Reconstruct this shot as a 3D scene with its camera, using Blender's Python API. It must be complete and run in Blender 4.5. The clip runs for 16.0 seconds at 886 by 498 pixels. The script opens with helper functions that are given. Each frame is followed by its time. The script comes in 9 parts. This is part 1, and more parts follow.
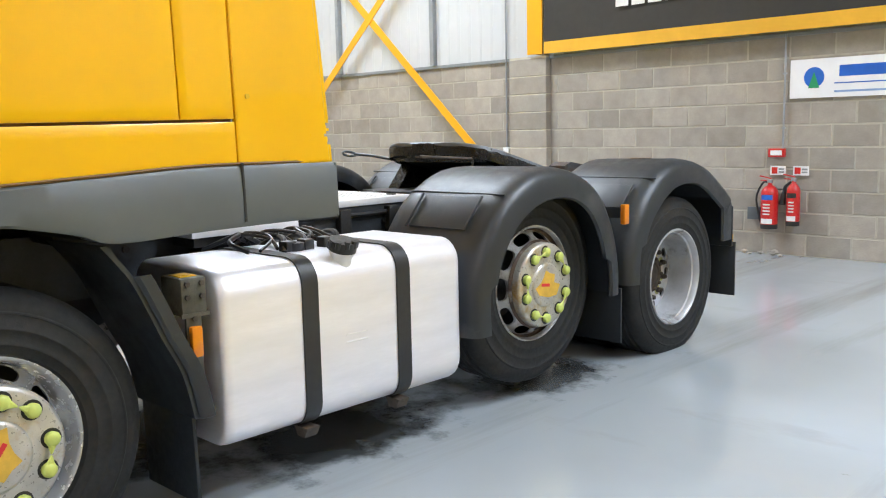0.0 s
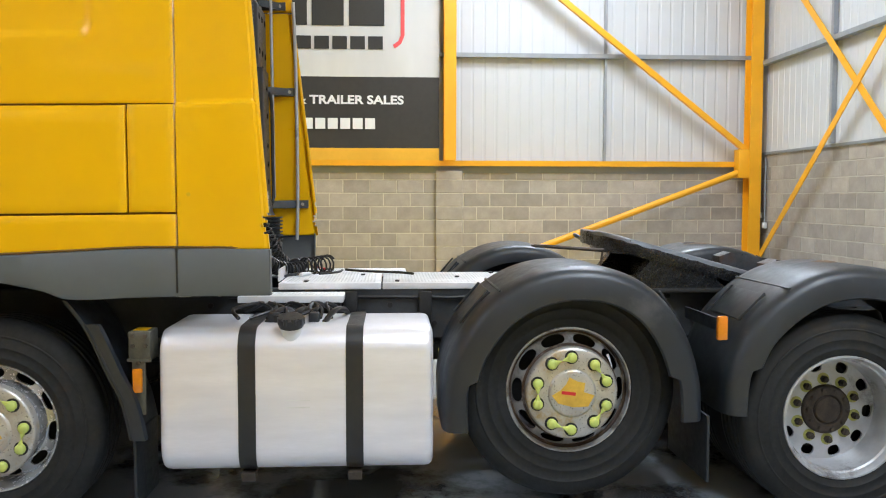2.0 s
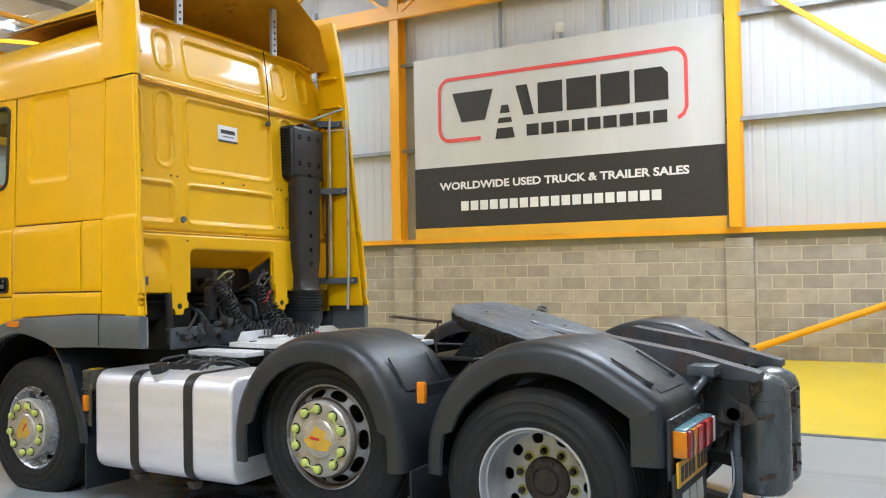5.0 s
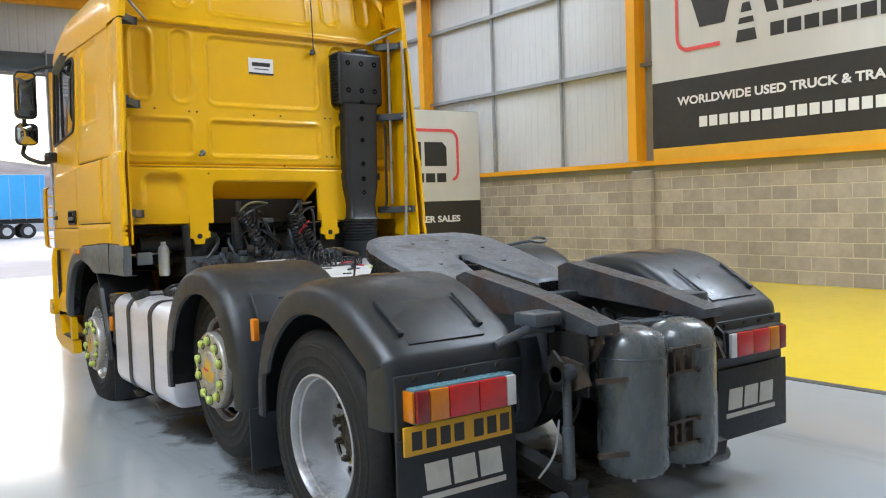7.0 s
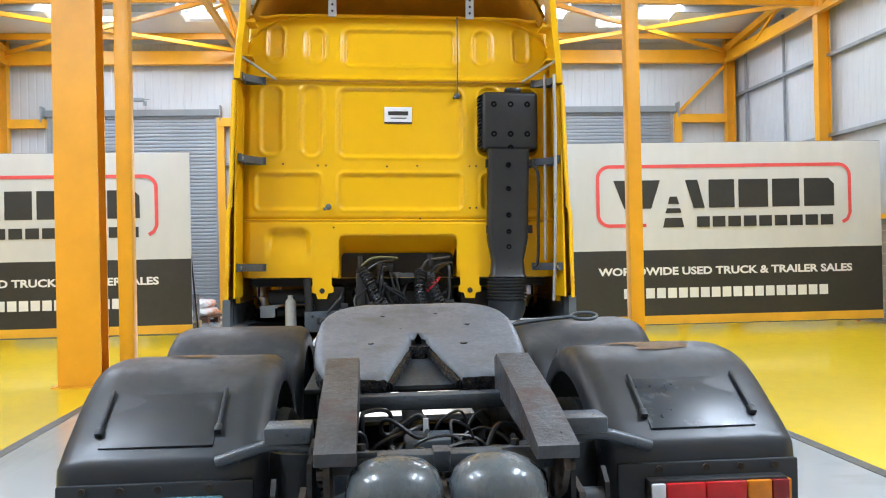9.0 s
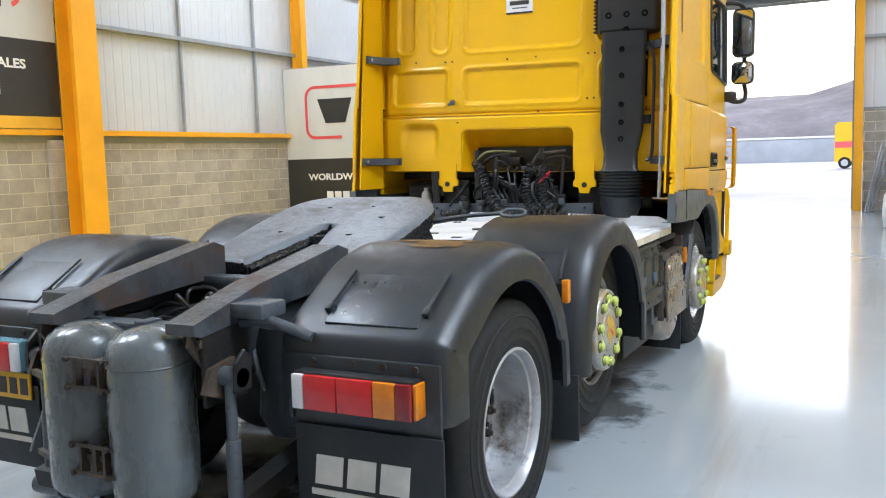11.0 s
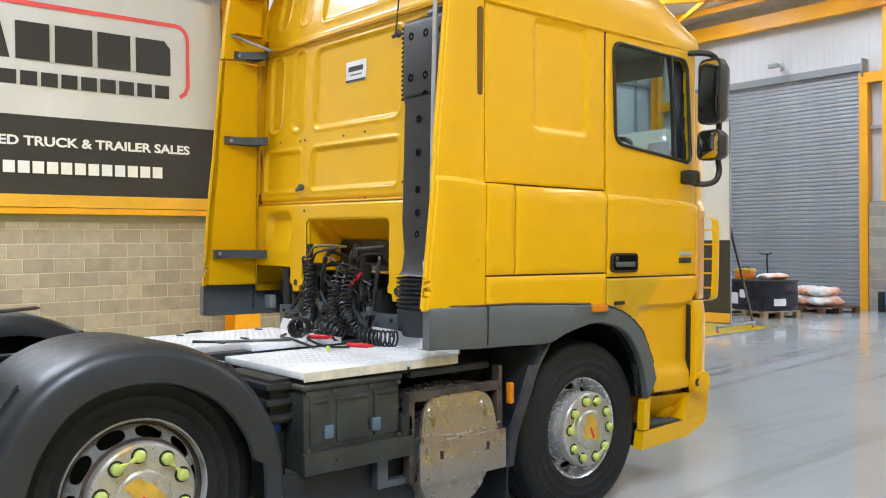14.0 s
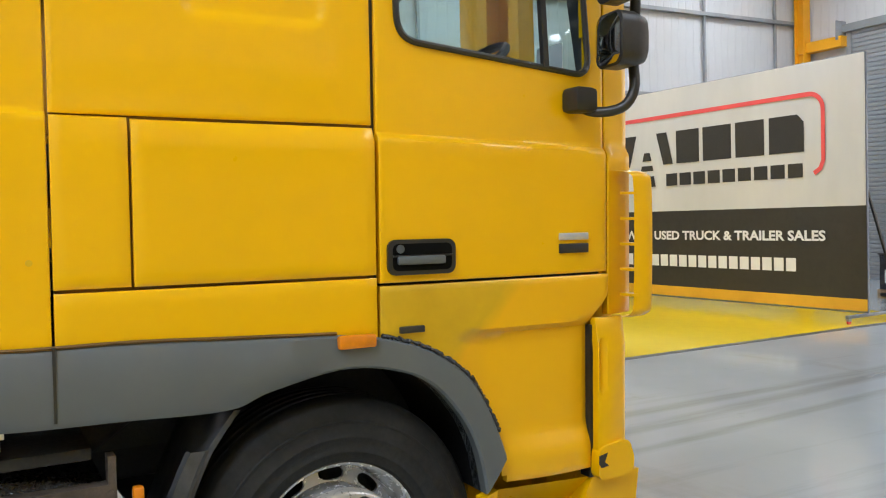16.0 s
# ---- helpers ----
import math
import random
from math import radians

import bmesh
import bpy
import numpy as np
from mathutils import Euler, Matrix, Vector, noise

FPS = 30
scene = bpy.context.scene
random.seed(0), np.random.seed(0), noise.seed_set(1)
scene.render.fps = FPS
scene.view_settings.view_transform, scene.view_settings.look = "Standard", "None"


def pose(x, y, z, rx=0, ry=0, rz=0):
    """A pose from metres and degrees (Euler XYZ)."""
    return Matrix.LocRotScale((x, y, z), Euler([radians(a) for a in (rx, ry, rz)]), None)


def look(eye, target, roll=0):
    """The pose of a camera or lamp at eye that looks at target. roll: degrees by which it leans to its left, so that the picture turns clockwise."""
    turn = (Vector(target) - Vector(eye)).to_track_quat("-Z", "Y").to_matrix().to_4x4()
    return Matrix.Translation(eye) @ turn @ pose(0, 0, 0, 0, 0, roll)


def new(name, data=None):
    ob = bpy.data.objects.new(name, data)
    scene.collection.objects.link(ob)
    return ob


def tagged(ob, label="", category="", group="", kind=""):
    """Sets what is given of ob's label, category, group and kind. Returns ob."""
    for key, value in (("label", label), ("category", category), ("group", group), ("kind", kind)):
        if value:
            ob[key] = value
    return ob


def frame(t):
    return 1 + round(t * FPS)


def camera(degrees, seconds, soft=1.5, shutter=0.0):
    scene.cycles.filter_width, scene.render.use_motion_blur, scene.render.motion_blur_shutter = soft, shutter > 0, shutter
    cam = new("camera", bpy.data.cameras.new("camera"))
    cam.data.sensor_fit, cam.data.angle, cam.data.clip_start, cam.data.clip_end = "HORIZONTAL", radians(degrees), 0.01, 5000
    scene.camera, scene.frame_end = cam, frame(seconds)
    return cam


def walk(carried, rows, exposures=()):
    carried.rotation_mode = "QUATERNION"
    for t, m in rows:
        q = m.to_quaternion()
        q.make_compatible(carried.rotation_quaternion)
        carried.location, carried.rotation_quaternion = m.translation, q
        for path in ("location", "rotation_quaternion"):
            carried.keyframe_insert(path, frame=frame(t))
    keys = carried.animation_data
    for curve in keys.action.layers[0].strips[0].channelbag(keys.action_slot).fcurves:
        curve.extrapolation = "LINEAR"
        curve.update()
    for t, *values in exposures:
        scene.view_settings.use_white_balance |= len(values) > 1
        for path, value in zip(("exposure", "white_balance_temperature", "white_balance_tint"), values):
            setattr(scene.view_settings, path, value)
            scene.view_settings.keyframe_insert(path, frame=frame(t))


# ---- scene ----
cam = camera(53.9, 16.0, 1.1)
PATH = [
    (0, (-3.843, 4.742, 1.339), (-2.457, 3.325, 1.071), -1.2),
    (0.5, (-4.225, 4.12, 1.37), (-2.619, 2.954, 1.121), -1.0),
    (1, (-4.564, 3.433, 1.411), (-2.77, 2.57, 1.214), -0.5),
    (1.5, (-4.897, 2.78, 1.455), (-2.973, 2.26, 1.287), 0.0),
    (2, (-5.112, 2.139, 1.453), (-3.119, 2.018, 1.339), 0.1),
    (2.5, (-5.37, 1.489, 1.483), (-3.386, 1.737, 1.42), 0.6),
    (3, (-5.49, 0.85, 1.49), (-3.557, 1.364, 1.472), 0.9),
    (3.5, (-5.572, 0.147, 1.503), (-3.688, 0.819, 1.526), 0.9),
    (4, (-5.488, -0.51, 1.475), (-3.661, 0.301, 1.526), 0.0),
    (4.2, (-5.431, -0.756, 1.485), (-3.615, 0.079, 1.537), -0.1),
    (6.3, (-3.869, -3.076, 1.501), (-2.485, -1.632, 1.466), -2.4),
    (6.5, (-3.608, -3.202, 1.487), (-2.297, -1.693, 1.424), -2.4),
    (7, (-2.934, -3.4, 1.458), (-1.772, -1.776, 1.352), -1.9),
    (7.5, (-2.236, -3.543, 1.462), (-1.261, -1.801, 1.338), -1.8),
    (8, (-1.551, -3.594, 1.454), (-0.832, -1.732, 1.331), -1.6),
    (8.5, (-0.875, -3.602, 1.502), (-0.443, -1.65, 1.435), -1.6),
    (9, (-0.197, -3.535, 1.535), (-0.039, -1.542, 1.543), -1.2),
    (9.5, (0.473, -3.477, 1.52), (0.376, -1.48, 1.5), -1.5),
    (10, (1.135, -3.408, 1.473), (0.754, -1.448, 1.358), -1.9),
    (10.2, (1.4, -3.352, 1.476), (0.896, -1.422, 1.327), -2.0),
    (12.3, (3.932, -2.202, 1.477), (2.617, -0.702, 1.331), -1.0),
    (12.5, (4.078, -1.975, 1.485), (2.719, -0.512, 1.376), -1.0),
    (13, (4.358, -1.322, 1.499), (2.958, 0.104, 1.432), -0.8),
    (13.5, (4.461, -0.644, 1.494), (3.028, 0.751, 1.452), -0.7),
    (14, (4.483, 0.044, 1.522), (2.954, 1.333, 1.507), -0.5),
    (14.5, (4.345, 0.755, 1.536), (2.779, 2.0, 1.526), -0.7),
    (15, (4.193, 1.463, 1.541), (2.581, 2.646, 1.539), -1.0),
    (15.5, (3.969, 2.182, 1.531), (2.296, 3.278, 1.491), -1.2),
    (16, (3.774, 2.891, 1.517), (2.016, 3.841, 1.446), -1.7),
]
EXPOSURE = 1.40
METER = [(0.0, -0.02), (0.5, -0.10), (1.0, -0.32), (2.0, -0.36), (3.0, -0.34), (4.0, -0.42), (5.2, -0.32), (6.5, -0.10), (7.0, -0.42), (7.5, -0.67), (8.0, -0.92), (8.5, -0.32), (9.0, -0.04), (10.0, -0.08),
         (11.2, -0.08), (12.5, 0.21), (13.0, 0.10), (13.5, 0.0), (14.0, -0.18), (14.5, -0.20), (15.0, -0.24), (15.5, -0.23), (16.0, -0.32)]
BALANCE = [(0.0, 6550), (2.0, 6500), (6.5, 6400), (8.0, 6250), (9.5, 6150), (10.2, 6150), (12.5, 6400), (13.5, 6300), (14.5, 6450), (16.0, 6600)]


def kelvin(t):
    for (a, p), (b, q) in zip(BALANCE, BALANCE[1:]):
        if a <= t <= b:
            return p + (q - p) * (t - a) / (b - a)


walk(cam, [(t, look(eye, target, roll)) for t, eye, target, roll in PATH], [(t, EXPOSURE + stops, kelvin(t), 10) for t, stops in METER])


# ---- light ----
world = bpy.data.worlds.new("sky")
scene.world = world
world.use_nodes = True
wn = world.node_tree
sky = wn.nodes.new("ShaderNodeTexSky")
sky.sky_type, sky.sun_disc = "NISHITA", False
sky.sun_elevation, sky.sun_rotation = radians(38), radians(20)
sky.air_density, sky.dust_density = 1.0, 3.0
wn.nodes["Background"].inputs["Strength"].default_value = 0.15
wn.links.new(sky.outputs[0], wn.nodes["Background"].inputs[0])
sun_data = bpy.data.lights.new("sun", "SUN")
sun_data.energy, sun_data.angle, sun_data.color = 1.5, radians(14), (1.0, 0.95, 0.88)
sun = new("sun", sun_data)
sun.matrix_world = pose(0, 40, 30, 52, 0, -20)


# ---- geometry helpers ----
class Geo:
    """A list of vertices and faces with simple solids to add to it."""

    def __init__(self):
        self.v, self.f = [], []

    def add(self, verts, faces):
        n = len(self.v)
        self.v += [tuple(p) for p in verts]
        self.f += [tuple(i + n for i in face) for face in faces]
        return self

    def moved(self, m, start=0):
        self.v[start:] = [tuple(m @ Vector(p)) for p in self.v[start:]]
        return self

    def box(self, x0, x1, y0, y1, z0, z1):
        v = [(x, y, z) for x in (x0, x1) for y in (y0, y1) for z in (z0, z1)]
        return self.add(v, [(0, 1, 3, 2), (4, 6, 7, 5), (0, 4, 5, 1), (2, 3, 7, 6), (0, 2, 6, 4), (1, 5, 7, 3)])

    def bbox(self, x0, x1, y0, y1, z0, z1, b=0.01, seg=2):
        """A box with rounded edges."""
        bm = bmesh.new()
        bmesh.ops.create_cube(bm, size=1)
        for q in bm.verts:
            q.co = ((x0 + x1) / 2 + q.co.x * (x1 - x0), (y0 + y1) / 2 + q.co.y * (y1 - y0), (z0 + z1) / 2 + q.co.z * (z1 - z0))
        bmesh.ops.bevel(bm, geom=bm.edges[:], offset=b, segments=seg, affect="EDGES", profile=0.5)
        bm.verts.index_update()
        self.add([q.co for q in bm.verts], [[q.index for q in f.verts] for f in bm.faces])
        bm.free()
        return self

    def beam(self, a, b, w, h, up=(0, 0, 1)):
        """A bar of section w by h from a to b."""
        a, b = Vector(a), Vector(b)
        d = (b - a).normalized()
        u = d.cross(Vector(up))
        u = u.normalized() if u.length > 1e-4 else Vector((1, 0, 0))
        n = u.cross(d)
        v = [p + u * i * w / 2 + n * j * h / 2 for p in (a, b) for i, j in ((-1, -1), (1, -1), (1, 1), (-1, 1))]
        return self.add(v, [(3, 2, 1, 0), (4, 5, 6, 7), (0, 1, 5, 4), (1, 2, 6, 5), (2, 3, 7, 6), (3, 0, 4, 7)])

    def loft(self, rows, closed=False, caps=False):
        n = len(rows[0])
        v = [p for row in rows for p in row]
        f = []
        for i in range(len(rows) - 1):
            for j in range(n if closed else n - 1):
                k = (j + 1) % n
                f.append((i * n + j, i * n + k, (i + 1) * n + k, (i + 1) * n + j))
        if caps:
            f.append(tuple(range(n))[::-1])
            f.append(tuple((len(rows) - 1) * n + j for j in range(n)))
        return self.add(v, f)

    def tube(self, path, r, n=8, caps=True):
        path = [Vector(p) for p in path]
        rows, side = [], None
        for i, p in enumerate(path):
            d = (path[min(i + 1, len(path) - 1)] - path[max(i - 1, 0)]).normalized()
            if side is None:
                side = d.cross(Vector((0, 0, 1)) if abs(d.z) < 0.9 else Vector((1, 0, 0))).normalized()
            side = (side - d * side.dot(d)).normalized()
            up = d.cross(side)
            rr = r[i] if isinstance(r, (list, tuple)) else r
            rows.append([p + (side * math.cos(a) + up * math.sin(a)) * rr for a in (2 * math.pi * k / n for k in range(n))])
        return self.loft(rows, True, caps)

    def cyl(self, a, b, r, n=20, r2=None):
        return self.tube([a, b], [r, r if r2 is None else r2], n)

    def prism(self, pts, axis, a, b):
        """A polygon of (u, v) points run along an axis; u, v are the two other axes in order x, y, z."""
        def at(u, v, w):
            return {"x": (w, u, v), "y": (u, w, v), "z": (u, v, w)}[axis]
        n = len(pts)
        v = [at(*p, a) for p in pts] + [at(*p, b) for p in pts]
        f = [tuple(range(n)), tuple(range(2 * n - 1, n - 1, -1))]
        f += [(i, i + n, (i + 1) % n + n, (i + 1) % n) for i in range(n)]
        return self.add(v, f)

    def lathe(self, prof, m, n=40, closed=False):
        """(radius, height) points turned about z, then moved by m."""
        rows = [[m @ Vector((r * math.cos(a), r * math.sin(a), h)) for a in (2 * math.pi * k / n for k in range(n))] for r, h in prof]
        return self.loft(rows + rows[:1] if closed else rows, True)

    def ball(self, c, r, n=10, squash=(1, 1, 1)):
        prof = [(math.sin(math.pi * i / n), math.cos(math.pi * i / n)) for i in range(n + 1)]
        rows = [[(c[0] + r * squash[0] * q * math.cos(a), c[1] + r * squash[1] * q * math.sin(a), c[2] + r * squash[2] * h) for a in (2 * math.pi * k / n for k in range(n))] for q, h in prof]
        return self.loft(rows, True)


def mesh_of(geo, name, angle=38):
    me = bpy.data.meshes.new(name)
    me.from_pydata(geo.v, [], geo.f)
    me.update()
    bm = bmesh.new()
    bm.from_mesh(me)
    if len(bm.verts) < 20000:
        bmesh.ops.remove_doubles(bm, verts=bm.verts, dist=1e-5)
    bmesh.ops.recalc_face_normals(bm, faces=bm.faces)
    bm.to_mesh(me)
    bm.free()
    if angle:
        me.shade_smooth()
        me.set_sharp_from_angle(angle=radians(angle))
    return me


def part(name, geo, material, parent=None, label="", angle=38):
    """Links the geometry as one mesh, a child of parent where there is one."""
    me = mesh_of(geo, name, angle)
    me.materials.append(material)
    ob = new(name, me)
    ob.parent = parent
    return tagged(ob, label)


def thing(name, label, category, group="", kind="", at=(0, 0, 0)):
    ob = new(name)
    ob.empty_display_size = 0.1
    ob.location = at
    return tagged(ob, label, category, group, kind)


def struct(name, geo, material, label="", angle=38):
    return tagged(part(name, geo, material, None, label, angle), kind="structure")


def curve(pts, n=8):
    """A smooth line through 2D or 3D points."""
    pts = [Vector(p) for p in pts]
    out = []
    for i in range(len(pts) - 1):
        a, b, c, d = pts[max(i - 1, 0)], pts[i], pts[i + 1], pts[min(i + 2, len(pts) - 1)]
        for k in range(n):
            t = k / n
            out.append(0.5 * (2 * b + (c - a) * t + (2 * a - 5 * b + 4 * c - d) * t * t + (3 * b - a - 3 * c + d) * t ** 3))
    return out + [pts[-1]]


def rrect(u0, u1, v0, v1, r, n=5):
    """A rounded rectangle as a list of points."""
    out = []
    for cu, cv, a0 in ((u1 - r, v1 - r, 0), (u0 + r, v1 - r, 90), (u0 + r, v0 + r, 180), (u1 - r, v0 + r, 270)):
        out += [(cu + r * math.cos(radians(a0 + 90 * k / n)), cv + r * math.sin(radians(a0 + 90 * k / n))) for k in range(n + 1)]
    return out


def sd_rrect(u, v, u0, u1, v0, v1, r):
    """Signed distance to a rounded rectangle, negative inside."""
    qu, qv = abs(u - (u0 + u1) / 2) - (u1 - u0) / 2 + r, abs(v - (v0 + v1) / 2) - (v1 - v0) / 2 + r
    return math.hypot(max(qu, 0), max(qv, 0)) + min(max(qu, qv), 0) - r


def smooth(a, b, x):
    t = min(max((x - a) / (b - a), 0), 1)
    return t * t * (3 - 2 * t)


# ---- materials ----
def mat(name, col, rough=0.5, metal=0.0, var=0.10, scale=3.0, bump=0.0, bscale=80.0, coat=0.0, rand=0.0, dirt=None, dirt_amount=0.5, dirt_scale=2.0,
        stretch=(1, 1, 1), rvar=0.12, spec=0.5):
    """A surface with colour variation at two scales, wear or dirt patches, uneven gloss and fine relief."""
    m = bpy.data.materials.new(name)
    m.use_nodes = True
    t = m.node_tree
    nd, ln = t.nodes, t.links.new
    b = nd["Principled BSDF"]
    b.inputs["Metallic"].default_value = metal
    b.inputs["Coat Weight"].default_value = coat
    b.inputs["Coat Roughness"].default_value = 0.06
    b.inputs["Specular IOR Level"].default_value = spec
    tc = nd.new("ShaderNodeTexCoord")
    mp = nd.new("ShaderNodeMapping")
    mp.inputs["Scale"].default_value = stretch
    ln(tc.outputs["Object"], mp.inputs[0])

    def tex(s, detail=5, rough_=0.6):
        n = nd.new("ShaderNodeTexNoise")
        n.inputs["Scale"].default_value, n.inputs["Detail"].default_value, n.inputs["Roughness"].default_value = s, detail, rough_
        ln(mp.outputs[0], n.inputs["Vector"])
        return n.outputs["Fac"]

    def ramp(src, a, c, lo=0.0, hi=1.0):
        r = nd.new("ShaderNodeMapRange")
        for i, q in enumerate((a, c, lo, hi)):
            r.inputs[i + 1].default_value = q
        ln(src, r.inputs[0])
        return r.outputs[0]

    def mix(f, a, c, kind="MIX"):
        x = nd.new("ShaderNodeMix")
        x.data_type, x.blend_type = "RGBA", kind
        for s, q in ((x.inputs[0], f), (x.inputs[6], a), (x.inputs[7], c)):
            if isinstance(q, (tuple, list)):
                s.default_value = (*q, 1)
            elif isinstance(q, float):
                s.default_value = q
            else:
                ln(q, s)
        return x.outputs[2]

    big, fine = tex(scale), tex(scale * 9, 4)
    dark = tuple(c * (1 - 2 * var) for c in col)
    light = tuple(min(c * (1 + var), 1) for c in col)
    c = mix(ramp(big, 0.3, 0.7), dark, light)
    c = mix(ramp(fine, 0.35, 0.75, 0.0, 0.5), c, tuple(q * (1 - var) for q in col))
    if rand:
        oi = nd.new("ShaderNodeObjectInfo")
        hv = nd.new("ShaderNodeHueSaturation")
        gi = nd.new("ShaderNodeNewGeometry")
        ad = nd.new("ShaderNodeMath")
        ad.operation = "ADD"
        ln(oi.outputs["Random"], ad.inputs[0]); ln(gi.outputs["Random Per Island"], ad.inputs[1])
        fr = nd.new("ShaderNodeMath")
        fr.operation = "FRACT"
        ln(ad.outputs[0], fr.inputs[0])
        ln(oi.outputs["Location"], mp.inputs["Location"])
        ln(ramp(fr.outputs[0], 0, 1, 1 - rand, 1 + rand), hv.inputs["Value"])
        ln(c, hv.inputs["Color"])
        c = hv.outputs[0]
    rr = ramp(fine, 0.2, 0.8, max(rough - rvar, 0.02), min(rough + rvar, 1))
    if dirt:
        d = ramp(tex(dirt_scale, 8, 0.7), 0.72 - 0.4 * dirt_amount, 0.78 - 0.2 * dirt_amount)
        c = mix(d, c, dirt)
        mr = nd.new("ShaderNodeMix")
        ln(d, mr.inputs[0]); ln(rr, mr.inputs[2])
        mr.inputs[3].default_value = min(rough + 0.3, 0.95)
        rr = mr.outputs[0]
    ln(c, b.inputs["Base Color"])
    ln(rr, b.inputs["Roughness"])
    if bump:
        bn = nd.new("ShaderNodeBump")
        bn.inputs["Strength"].default_value, bn.inputs["Distance"].default_value = min(bump, 1), 0.004
        ln(tex(bscale, 6), bn.inputs["Height"])
        ln(bn.outputs[0], b.inputs["Normal"])
    return m


def glow(name, col, strength):
    m = bpy.data.materials.new(name)
    m.use_nodes = True
    b = m.node_tree.nodes["Principled BSDF"]
    b.inputs["Base Color"].default_value = (*col, 1)
    b.inputs["Emission Color"].default_value = (*col, 1)
    b.inputs["Emission Strength"].default_value = strength
    return m


